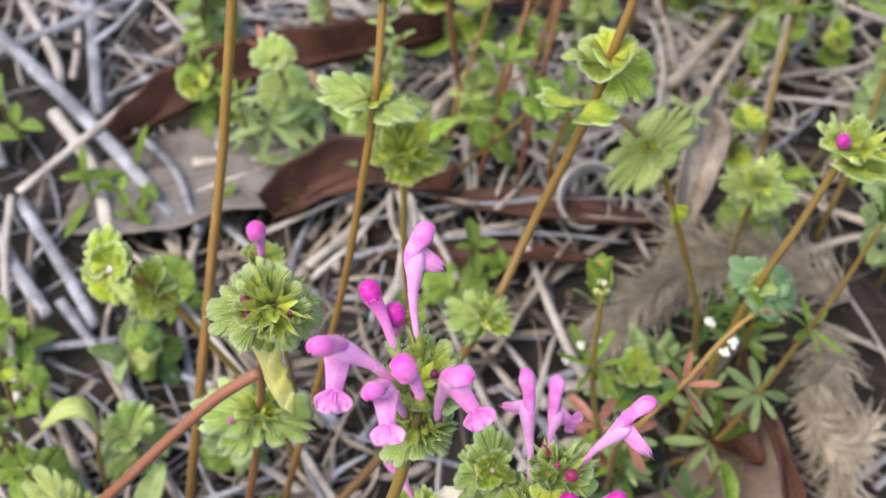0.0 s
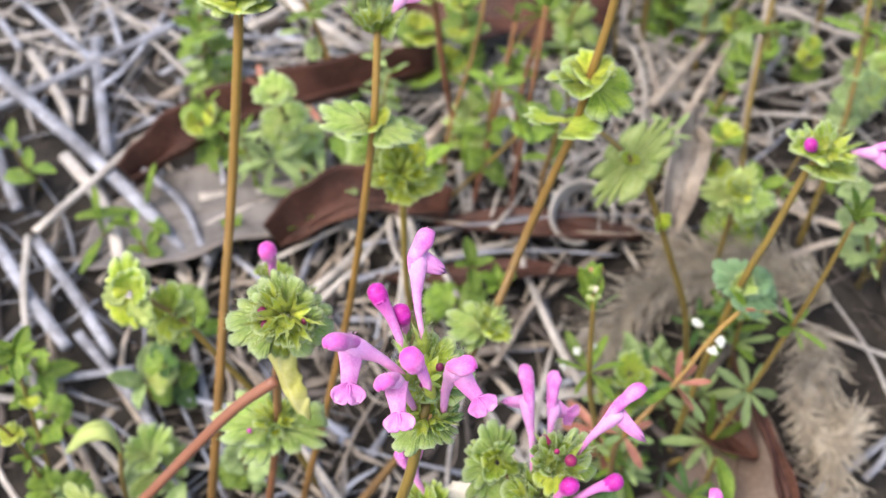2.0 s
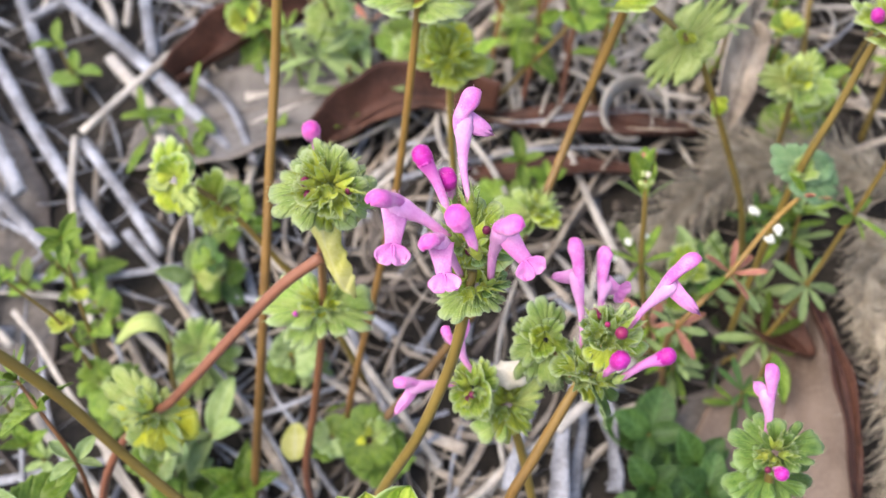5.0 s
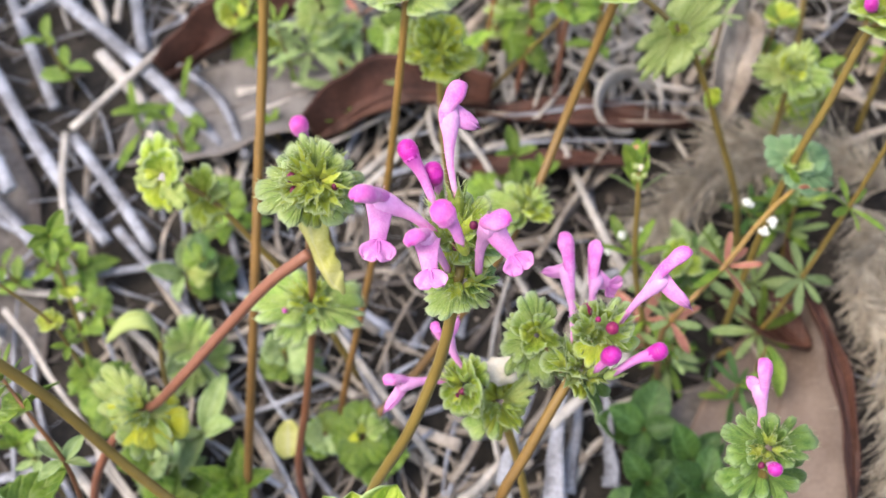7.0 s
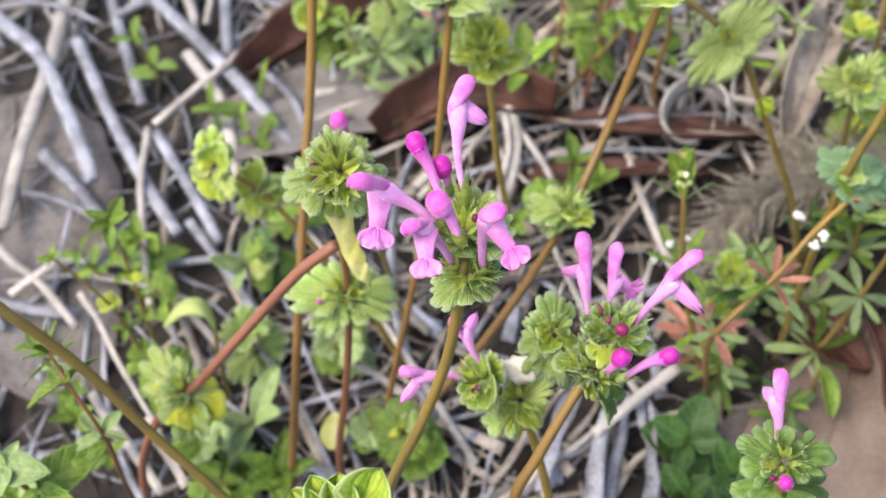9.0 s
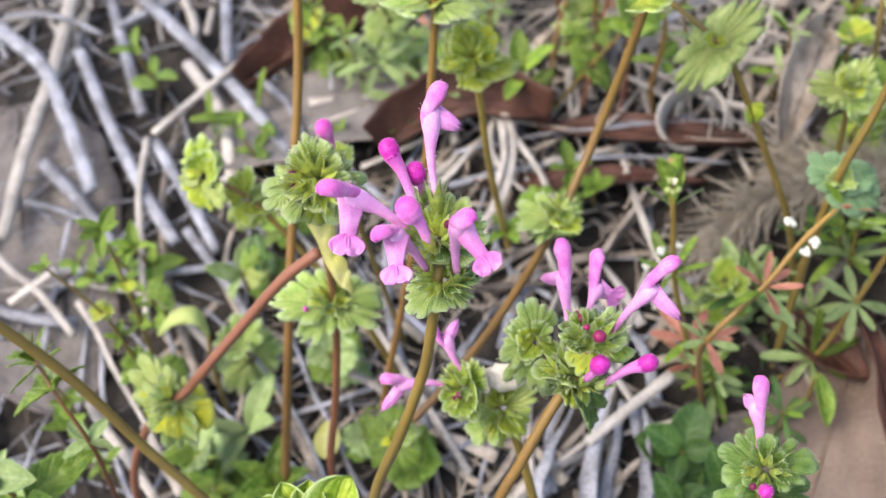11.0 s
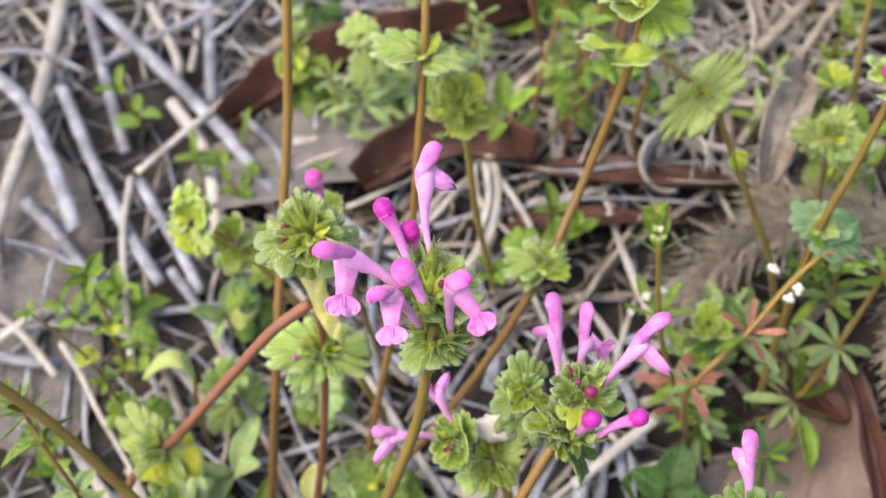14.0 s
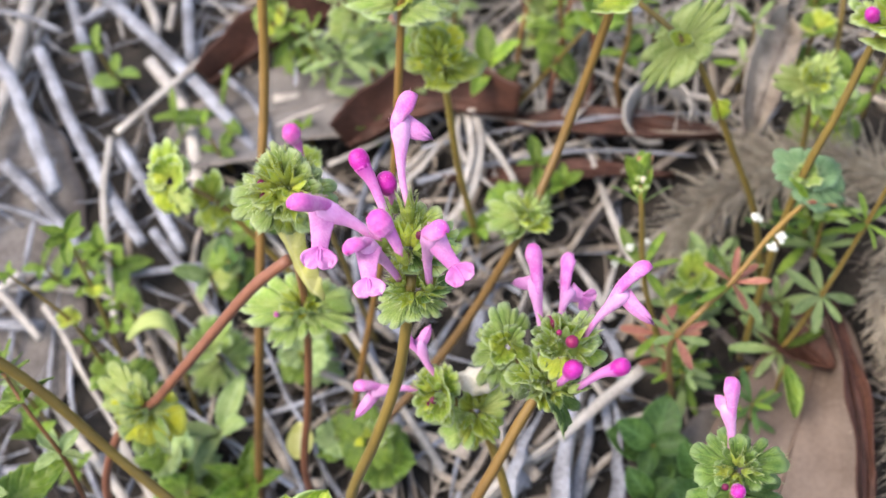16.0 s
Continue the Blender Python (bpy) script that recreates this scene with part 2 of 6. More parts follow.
def sweep(bm, pts, radius, sides=8, flat=1.0, square=0.0, cap=True, side=None, wave=0.0):
    """A tube along pts. radius: a number or a function of 0 to 1; square: how far the section is squared; flat: its thickness."""
    tone = bm.verts.layers.float["tone"]
    n = len(pts)
    tan = [(pts[min(i + 1, n - 1)] - pts[max(i - 1, 0)]).normalized() for i in range(n)]
    u = Vector(side) if side else (Vector((0, 0, 1)) if abs(tan[0].z) < 0.8 else Vector((1, 0, 0)))
    rings = []
    for i in range(n):
        u = (u - tan[i] * u.dot(tan[i])).normalized()
        v = tan[i].cross(u)
        k = i / (n - 1)
        r = radius(k) if callable(radius) else radius
        ring = []
        for j in range(sides):
            a = 2 * math.pi * j / sides
            rr = r * (1 + square * math.cos(4 * a)) * (1 + wave * noise.noise(pts[i] * 900 + Vector((j, 0, 0))))
            w = bm.verts.new(pts[i] + v * (rr * math.cos(a)) + u * (rr * flat * math.sin(a)))
            w[tone] = k
            ring.append(w)
        rings.append(ring)
    for a, b in zip(rings, rings[1:]):
        for j in range(sides):
            bm.faces.new((a[j], a[(j + 1) % sides], b[(j + 1) % sides], b[j]))
    if cap:
        bm.faces.new(rings[0][::-1])
        bm.faces.new(rings[-1])
    return rings


def sheet(bm, nu, nv, at, thick=0.0003, shade=None):
    """A sheet with two faces and a rim. at(u, v), both 0 to 1, gives the place; shade(u, v) the tone and vein."""
    layers = [bm.verts.layers.float[k] for k in ("tone", "vein", "across", "along")]
    g = [[Vector(at(i / nu, j / nv)) for j in range(nv + 1)] for i in range(nu + 1)]
    top, low = [], []
    for i in range(nu + 1):
        a, b = [], []
        for j in range(nv + 1):
            du = g[min(i + 1, nu)][j] - g[max(i - 1, 0)][j]
            dv = g[i][min(j + 1, nv)] - g[i][max(j - 1, 0)]
            nn = du.cross(dv)
            nn = nn.normalized() if nn.length > 1e-14 else Vector((0, 0, 1))
            for row, off in ((a, 0.5), (b, -0.5)):
                w = bm.verts.new(g[i][j] + nn * (thick * off))
                for layer, value in zip(layers, shade(i / nu, j / nv) if shade else (j / nv, 0)):
                    w[layer] = value
                row.append(w)
        top.append(a)
        low.append(b)
    for i in range(nu):
        for j in range(nv):
            bm.faces.new((top[i][j], top[i + 1][j], top[i + 1][j + 1], top[i][j + 1]))
            bm.faces.new((low[i][j + 1], low[i + 1][j + 1], low[i + 1][j], low[i][j]))
    for i in range(nu):
        for j in (0, nv):
            bm.faces.new((top[i][j], low[i][j], low[i + 1][j], top[i + 1][j]))
    for j in range(nv):
        for i in (0, nu):
            bm.faces.new((top[i][j], top[i][j + 1], low[i][j + 1], low[i][j]))


def blob(bm, c, r, rings=7, sides=10, stretch=(1, 1, 1), rough=0.0):
    tone = bm.verts.layers.float["tone"]
    rows = []
    for i in range(1, rings):
        th = math.pi * i / rings
        row = []
        for j in range(sides):
            a = 2 * math.pi * j / sides
            d = Vector((math.sin(th) * math.cos(a) * stretch[0], math.sin(th) * math.sin(a) * stretch[1], math.cos(th) * stretch[2]))
            w = bm.verts.new(Vector(c) + d * (r * (1 + rough * noise.noise(d * 2.5 + Vector(c) * 1000))))
            w[tone] = 1 - i / rings
            row.append(w)
        rows.append(row)
    for a, b in zip(rows, rows[1:]):
        for j in range(sides):
            bm.faces.new((a[j], b[j], b[(j + 1) % sides], a[(j + 1) % sides]))
    bm.faces.new(rows[0])
    bm.faces.new(rows[-1][::-1])


def axes(y, z):
    """A turn whose Y points along y and whose Z leans to z."""
    y = Vector(y).normalized()
    z = Vector(z)
    z = z - y * z.dot(y)
    z = z.normalized() if z.length > 1e-6 else y.orthogonal().normalized()
    x = y.cross(z)
    return Matrix((x, y, z)).transposed().to_4x4()


def oriented(p, y, z, s, sx=1.0):
    return Matrix.Translation(p) @ axes(y, z) @ Matrix.Diagonal((s * sx, s, s, 1))


# leaves of unit length along Y, face up
def fan_leaf(mat, seed, lobes=7, spread=105, notch=0.3, pleat=0.1, cup=0.15, droop=0.1, wide=1.0, fold=0.0):
    """A half-round leaf such as clasps the upper stem: domed round lobes with a groove down each, a pale downy rim and sharp clefts between."""
    lim = radians(spread)
    rnd = random.Random(seed)
    bm = fresh()

    def warp(u):
        # lobes of unequal width, the same at both ends of the fan
        return u + math.sin(math.pi * u) * (0.07 * math.sin(2 * math.pi * u * 1.3 + seed * 2.4) + 0.035 * math.sin(2 * math.pi * u * 2.7 + seed * 4.1))

    def at(u, v):
        th = (u * 2 - 1) * lim
        u = warp(u)
        q = abs(2 * ((u * lobes) % 1) - 1)
        own = noise.noise(Vector((math.floor(u * lobes - 1e-6) * 3.7, seed * 1.3, 0)))
        round_end = max(0.0, 1 - q ** 2.6) ** 0.5
        r = v * (0.74 + 0.26 * math.cos(th * 0.85)) * (1 - notch * (0.62 + 0.5 * ((seed * 7) % 5) / 4) * (1 - round_end) * v ** 2.2 + 0.16 * own * v)
        r *= 1 + 0.1 * noise.noise(Vector((th * 1.7, seed, 0))) + v * v * 0.04 * noise.noise(Vector((th * 9, seed * 2, 3)))
        dome = 1 - q ** 2.2
        z = pleat * 0.95 * (dome - 0.55) * v ** 1.3 * (1.2 - 0.35 * v) - 0.045 * max(0.0, 1 - q / 0.3) * v * (1.1 - v)
        z -= pleat * 0.9 * max(0.0, v - 0.75) * 4 * (0.35 + 0.65 * dome) * (0.6 + own)
        z += cup * v * v * math.sin(th) ** 2 - droop * v * v * (1 + own) + fold * abs(math.sin(th)) * r
        z += 0.16 * own * v * v + 0.1 * noise.noise(Vector((th * 1.3, v * 1.6, seed + 5)))
        return (r * math.sin(th) * wide * (1 - 0.25 * fold), r * math.cos(th) * 0.95 + 0.06, z)

    def shade(u, v):
        q = abs(2 * ((warp(u) * lobes) % 1) - 1)
        rim = 0.85 if v > 0.95 else 0.3 if v > 0.85 else 0.0
        return min(1, rim + 0.35 * max(0, q - 0.75) * 4 * v ** 3), max(0, 1 - v * 1.6) * 0.8 + max(0, 1 - q / 0.22) * (1 - v) * 0.75, q, v

    sheet(bm, 10 * lobes, 9, at, 0.012, shade)
    tone = bm.verts.layers.float["tone"]
    for _ in range(16 * lobes):
        u, v = rnd.random(), rnd.choice((1.0, 1.0, 1.0, rnd.uniform(0.5, 1)))
        p = Vector(at(u, v))
        d = Vector((p.x, p.y * (v > 0.99), rnd.uniform(0.1, 0.7))).normalized() + Vector((rnd.uniform(-0.5, 0.5), rnd.uniform(-0.5, 0.5), 0))
        for ring in sweep(bm, [p, p + d * 0.03, p + d * 0.06], lambda k: 0.0055 * (1 - 0.7 * k), 3, cap=False):
            for w in ring:
                w[tone] = 1.0
    return to_mesh(bm, mat, "leaf")


def long_leaf(mat, seed, shape="oval", teeth=0, cup=0.08, droop=0.1, wide=0.5):
    rnd = random.Random(seed)
    bm = fresh()

    def width(v):
        if shape == "spear":
            return wide * (math.sin(math.pi * min(1, v * 0.92 + 0.03)) ** 0.7) * (0.55 + 0.6 * v)
        if shape == "spoon":
            return wide * (0.12 + 0.88 * min(1, v / 0.55) ** 1.2) * (math.sqrt(max(0.0, 1 - ((v - 0.55) / 0.45) ** 2)) if v > 0.55 else 1)
        if shape == "egg":
            return wide * math.sin(math.pi * v ** 0.62) ** 0.8
        return wide * math.sin(math.pi * (0.04 + 0.94 * v)) ** 0.75

    bend = rnd.uniform(-0.08, 0.08)

    def at(u, v):
        s = u * 2 - 1
        w = width(v)
        if teeth:
            w *= 1 - 0.16 * ((v * teeth) % 1) * abs(s) ** 2
        x = s * w * 0.5 + bend * v * v
        z = cup * s * s * w * 2 - droop * v * v + 0.018 * math.cos(v * 22 + abs(s) * 5) * (1 - s * s) + 0.02 * noise.noise(Vector((s, v * 3, seed)))
        return (x, v, z)

    def shade(u, v):
        s = abs(u * 2 - 1)
        mid = max(0, 1 - s / 0.14)
        side = max(0, 1 - abs(((v * 7 - s * 1.2) % 1) - 0.5) / 0.16) * 0.4
        return max(0, s - 0.75) * 2.5, max(mid * 0.7, side * 0.3), s, v

    sheet(bm, 12, 20 if teeth or shape == "spoon" else 10, at, 0.018, shade)
    return to_mesh(bm, mat, "leaf")


FAN = [fan_leaf(GREEN, i, (5, 4, 5)[i % 3], 66 + 9 * (i % 4), 0.38, 0.085, 0.25 * (i % 3) - 0.1, 0.14 * (i % 4) - 0.12, 1.05, (0.0, 0.25, 0.1, 0.35)[i % 4]) for i in range(8)]
LIMEFAN = [fan_leaf(LIME, 20 + i, 4 + i % 2, 80, 0.3, 0.1, 0.12, 0.12, 1.0, (0.05, 0.35, 0.2)[i % 3]) for i in range(4)]
GOLDFAN = [fan_leaf(GOLD, 130 + i, 4, 80, 0.25, 0.08, 0.1, 0.1, 1.0, 0.2) for i in range(2)]
DIMFAN = [fan_leaf(GREYGREEN, 100 + i, 5, 85, 0.3, 0.08, 0.1, 0.15, 1.0, 0.2) for i in range(3)]
SAGEFAN = [fan_leaf(SAGE, 40 + i, 5 + i % 2, 80 + 8 * (i % 2), 0.46, 0.1, 0.1, 0.14, 1.0, 0.15 * (i % 3)) for i in range(4)]
WEEDFAN = [fan_leaf(WEED, 60 + i, 4 + i % 3, 85, 0.26, 0.08, 0.1, 0.2, 1.0, 0.15 * (i % 3)) for i in range(4)]
DARKSAGE = [fan_leaf(TEAL, 90 + i, 6, 95, 0.3, 0.08, 0.1, 0.1, 1.0, 0.15) for i in range(2)]
DEEPFAN = [fan_leaf(DEEP, 110 + i, 5, 78 + 8 * i, 0.55, 0.12, 0.15, 0.1, 1.05, 0.2 * i) for i in range(3)]
PALEFAN = [fan_leaf(PALE_GREEN, 80 + i, 5 + i, 88, 0.5, 0.1, 0.05, 0.1, 0.9, 0.1) for i in range(2)]
BROADFAN = [fan_leaf(PALE_GREEN, 84 + 3 * i, 7, 96, 0.36, 0.09, 0.02, 0.06, 0.95, 0.05) for i in range(2)]
GOLDLEAF = long_leaf(GOLD, 58, "oval", 0, 0.05, 0.1, 0.4)
SPOON = [long_leaf(GREEN, 70 + i, "spoon", 0, 0.2, 0.0, 0.8) for i in range(3)]
QUILT = [long_leaf(GREYGREEN, 75 + i, "egg", 9, 0.1, 0.15, 0.75) for i in range(2)]
OVAL = [long_leaf(WEED, i, "oval", 0, 0.1, 0.15, 0.55) for i in range(4)]
DARKOVAL = [long_leaf(SHADE_DARK_WEED, 10 + i, "oval", 0, 0.1, 0.12, 0.78) for i in range(4)]
SPEAR = [long_leaf(WEED, 20 + i, "spear", 0, 0.05, 0.1, 0.27) for i in range(3)]
DARKSPEAR = [long_leaf(SHADE_DARK_WEED, 25 + i, "spear", 0, 0.05, 0.1, 0.26) for i in range(3)]
REDSPEAR = [long_leaf(REDDISH, 30 + i, "spear", 0, 0.05, 0.05, 0.32) for i in range(2)]
NETTLE = [long_leaf(WEED, 40 + i, "egg", 11, 0.12, 0.15, 0.62) for i in range(3)]
SAGESPEAR = [long_leaf(GREYGREEN, 55 + i, "spear", 0, 0.05, 0.1, 0.3) for i in range(3)]
SAGEOVAL = [long_leaf(GREYGREEN, 50 + i, "oval", 0, 0.1, 0.15, 0.5) for i in range(3)]


def leaf(parent, p, out, up, size, kind, rnd, name="leaf", sx=1.0, label=""):
    return place(name, rnd.choice(kind), parent, oriented(p, out, up, size, sx), label)


def around(axis, angle, lift):
    """A way out from an axis: angle round it and degrees above square to it; and the up side of a leaf that points so."""
    a = Vector(axis).normalized()
    x = a.cross(Vector((0.1, 1, 0.2))).normalized()
    y = a.cross(x)
    r = x * math.cos(radians(angle)) + y * math.sin(radians(angle))
    e = radians(lift)
    return r * math.cos(e) + a * math.sin(e), a * math.cos(e) - r * math.sin(e)


def whorl(parent, c, axis, n, size, lift, kind, rnd, phase=0.0, off=0.0008, jitter=12, sx=1.0):
    c = Vector(c)
    for i in range(n):
        d, up = around(axis, phase + 360 * i / n + rnd.uniform(-jitter, jitter) * 1.3, lift + rnd.uniform(-jitter, jitter) * 1.4)
        up = up + d.cross(up) * rnd.uniform(-0.45, 0.45)
        leaf(parent, c + d * off, d, up, size * rnd.uniform(0.7, 1.05), kind, rnd, sx=sx * rnd.uniform(0.75, 1.05))


RIGHT, RISE, TOWARD = Vector((1, 0, 0)), Vector((0, 0.78, 0.625)), Vector((0, -0.625, 0.78))


def spoke(axis, angle, lift):
    """The way out from an upright axis by compass (0 east, 90 upslope, 270 downslope) and degrees above square to it, and the upper side of a leaf there."""
    a = Vector(axis).normalized()
    x = (RIGHT - a * a.x).normalized()
    r = x * math.cos(radians(angle)) + a.cross(x) * math.sin(radians(angle))
    e = radians(lift)
    return r * math.cos(e) + a * math.sin(e), a * math.cos(e) - r * math.sin(e)


def bracts(parent, c, axis, rows, rnd, tilt=30):
    """Clasping leaves round a node. rows: compass angle, lift, length, width over length, kind."""
    for angle, lift, size, wide, kind in rows:
        d, up = spoke(axis, angle + rnd.uniform(-14, 14), lift + rnd.uniform(-13, 13))
        up = up + d.cross(up) * math.tan(radians(rnd.uniform(-tilt, tilt)))
        leaf(parent, Vector(c) + d * 0.0006, d, up, size * rnd.uniform(0.82, 1.1), kind, rnd, sx=wide * rnd.uniform(0.8, 1.1))


def cups(parent, c, axis, rows, rnd, dark=(), which=None):
    """Toothed downy cups round a node. rows: compass angle, lift, length, how far out; dark: which of them hold a dark
    purple blob that stands in for the dim hollow of an empty throat.
    """
    for i, (angle, lift, size, out) in enumerate(rows):
        d, _ = spoke(axis, angle + rnd.uniform(-6, 6), lift + rnd.uniform(-6, 6))
        p = Vector(c) + d * out
        calyx(parent, p, d, size * rnd.uniform(0.92, 1.08), rnd, which)
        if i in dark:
            small_bud(parent, p + d * size * 0.5, size * 0.15, DARK_BUD_THROAT)


def calyx_mesh(mat, seed):
    """A downy tubular cup of unit length along Z with five narrow pointed teeth and ribs down its side."""
    bm = fresh()
    rnd = random.Random(seed)
    tone, vein = bm.verts.layers.float["tone"], bm.verts.layers.float["vein"]
    rows = []
    for i in range(8):
        k = i / 7
        row = []
        for j in range(20):
            a = 2 * math.pi * j / 20
            tooth = abs(((j % 4) - 2) / 2)
            own = 0.12 * math.sin(j // 4 * 2.3 + seed)
            r = (0.11 + 0.12 * min(1, k * 2.2)) * (1 + 0.09 * math.cos(10 * a))
            z = 0.5 * k / 0.72 if i < 6 else 0.5 + (0.5 + own) * (1 - tooth) ** 1.3 * ((k - 0.72) / 0.28) - 0.03 * tooth
            if i > 5:
                r *= 1.0 + 0.55 * (1 - tooth) * (k - 0.72) / 0.28
            w = bm.verts.new((r * math.cos(a), r * math.sin(a), z))
            w[tone] = (0.55 + 0.45 * (1 - tooth)) if i == 7 else 0.25 if j % 2 else 0.0
            w[vein] = 0.6 * (1 - k)
            row.append(w)
        rows.append(row)
    for a, b in zip(rows, rows[1:]):
        for j in range(20):
            bm.faces.new((a[j], a[(j + 1) % 20], b[(j + 1) % 20], b[j]))
    bm.faces.new(rows[0][::-1])
    bm.faces.new(rows[3])
    for _ in range(70):
        a, z = rnd.uniform(0, 2 * math.pi), rnd.uniform(0.1, 0.95)
        p = Vector((math.cos(a), math.sin(a), 0)) * (0.2 if z < 0.5 else 0.26) + Vector((0, 0, z))
        d = Vector((math.cos(a), math.sin(a), rnd.uniform(0.2, 1.2))).normalized()
        for ring in sweep(bm, [p, p + d * 0.06, p + d * 0.12], lambda k: 0.011 * (1 - 0.7 * k), 3, cap=False):
            for w in ring:
                w[tone] = 1.0
    return to_mesh(bm, mat, "calyx")


CALYX = [calyx_mesh(GREEN, 1), calyx_mesh(SAGE, 2), calyx_mesh(LIME, 3)]


def calyx(parent, p, out, size, rnd, which=None):
    z = Vector(out).normalized()
    return place("calyx", CALYX[which] if which is not None else rnd.choice(CALYX), parent, Matrix.Translation(p) @ z.to_track_quat("Z", "Y").to_matrix().to_4x4() @ Matrix.Scale(size, 4))


def hairs(roots, parent):
    """Short downy hairs. roots: pairs of a place and the way that the hair stands."""
    bm = fresh()
    for p, d in roots:
        sweep(bm, [p, p + d * 0.0002, p + d * 0.0004], lambda k: 0.00006 * (1 - 0.7 * k), 3, cap=False)
    part("down", bm, DOWN, parent)


def bm_on(line, r, rnd, front, count=90, reach=0.8):
    out = []
    for _ in range(count):
        k = rnd.uniform(0.25, reach) * (len(line) - 1.01)
        i = int(k)
        p = line[i].lerp(line[i + 1], k - i)
        t = (line[i + 1] - line[i]).normalized()
        d, _u = around(t, rnd.uniform(0, 360), rnd.uniform(0, 55))
        if d.dot(front) < 0.3:
            out.append((p + d * r * 0.8, d))
    return out


def flower(parent, base, throat, hood, lip, rnd, girth=1.0, lobes=True, slim=1.0, twist=0.0, open_face=0.75):
    """A two-lipped flower: a slender tube from base to throat that swells into a cheeked funnel, a downy helmet above and a waisted lip with two round lobes below."""
    b, t, h, l = (Vector(q) for q in (base, throat, hood, lip))
    axis = (t - b).normalized()
    front = l - t
    front = (front - axis * front.dot(axis)).normalized()
    side = axis.cross(front).normalized()
    ln = (t - b).length
    bm = fresh()
    stations = [(b, 0.62), (b.lerp(t, 0.2) - front * ln * 0.015, 0.66), (b.lerp(t, 0.42) - front * ln * 0.025, 0.74), (b.lerp(t, 0.6) - front * ln * 0.015, 0.9), (b.lerp(t, 0.74) + front * 0.0001, 1.15),
                (b.lerp(t, 0.87) + front * 0.0003, 1.45), (t + front * 0.0006, 1.5), (t + axis * 0.0007 + front * 0.0010, 1.22), (t + axis * 0.0012 + front * 0.0013, 0.8), (t + axis * 0.0014 + front * 0.0014, 0.35)]
    wide = [q[1] * 0.00104 for q in stations]

    def bore(k):
        x = k * (len(wide) - 1)
        i = min(int(x), len(wide) - 2)
        return girth * (slim + (1 - slim) * min(1, k * 1.4)) * (wide[i] + (wide[i + 1] - wide[i]) * (x - i))

    sweep(bm, spline([q[0] for q in stations], 3), bore, 16, 1.05, side=front, cap=True, wave=0.07)
    body = part("flower", bm, PINK, parent)
    hairs(bm_on(spline([q[0] for q in stations[:7]], 3), girth * 0.0010, rnd, Vector((0, 0, 0)), 110, 0.95), body)
    # upper lip: a hollow helmet, broadest past its middle, with a creased crown
    bm = fresh()
    hv = h - t
    reach = hv + hv.normalized() * 0.0004
    top = spline([b.lerp(t, 0.8) - front * 0.0003, t - front * 0.0005, t + reach * 0.5 - front * 0.0007, t + reach * 0.85 - front * 0.0003, t + reach + front * 0.0006], 4)
    n = len(top)

    def cap_at(u, v):
        k = v * (n - 1)
        i = min(int(k), n - 2)
        p = top[i].lerp(top[i + 1], k - i)
        a = radians(-125 + 250 * u)
        swell = 0.62 + 0.62 * math.sin(math.pi * min(1.0, max(0.0, v - 0.2) * 0.95)) ** 1.3
        close = 1.0 if v < 0.62 else max(0.04, 1 - ((v - 0.62) / 0.385) ** 1.8) ** 0.62
        r = girth * 0.00150 * swell * close
        r *= 1 + 0.16 * noise.noise(Vector((u * 4, v * 3.5, h.x * 900))) + 0.07 * math.cos(a) * math.sin(v * 9) - 0.14 * math.exp(-((v - 0.5 - 0.1 * math.sin(h.y * 900)) / 0.09) ** 2)
        ta = (top[i + 1] - top[i]).normalized()
        f = (front - ta * front.dot(ta)).normalized()
        w = ta.cross(f)
        return p + w * (r * math.sin(a)) - f * (r * 0.85 * math.cos(a)) + f * 0.0003

    sheet(bm, 16, 14, cap_at, 0.0003, lambda u, v: (max(0.0, v - 0.35) ** 1.4 * 1.5 * max(0.15, math.sin(math.pi * u)), 0))
    part("upper_lip", bm, HOOD, body)
    hairs(bm_on(top, girth * 0.0014, rnd, front, 110, 0.82), body)
    # lower lip: two cheeks, a narrow waist and two round lobes
    bm = fresh()
    lv = l - t
    along = lv.normalized()
    face = side.cross(along).normalized()
    # the lip turns its face to the light above
    bright = TOWARD - along * TOWARD.dot(along)
    face = (face * (1 - open_face) + bright.normalized() * open_face).normalized()
    side = along.cross(face).normalized()
    c, sn = math.cos(radians(twist)), math.sin(radians(twist))
    side, face = side * c + face * sn, face * c - side * sn
    size = lv.length
    root = t + axis * 0.0004 + front * 0.0007

    def waist_at(u, v):
        a = u * 2 - 1
        if lobes:
            w, far = (0.0013 * (1 - v) ** 1.2 + 0.0010 + 0.0002 * v * v) * girth, max(size * 0.5, size - 0.0022 * girth)
        else:
            w, far = (0.0010 * (1 - v) ** 1.3 + (0.0007 + 0.0006 * v) * max(0.02, 1 - v ** 7) ** 0.5) * girth, size * (0.88 + 0.12 * math.cos(3 * math.pi * a) * v)
        return root + along * (v * far * (1 - 0.1 * a * a * v)) + side * (a * w) + face * (0.0005 * math.sin(math.pi * v) - 0.0007 * abs(a) ** 1.3 * (1 - 0.6 * v) - (0.0 if lobes else 0.0007 * v ** 3))

    sheet(bm, 10, 8, waist_at, 0.0003, lambda u, v: (0.25 * v, 0))
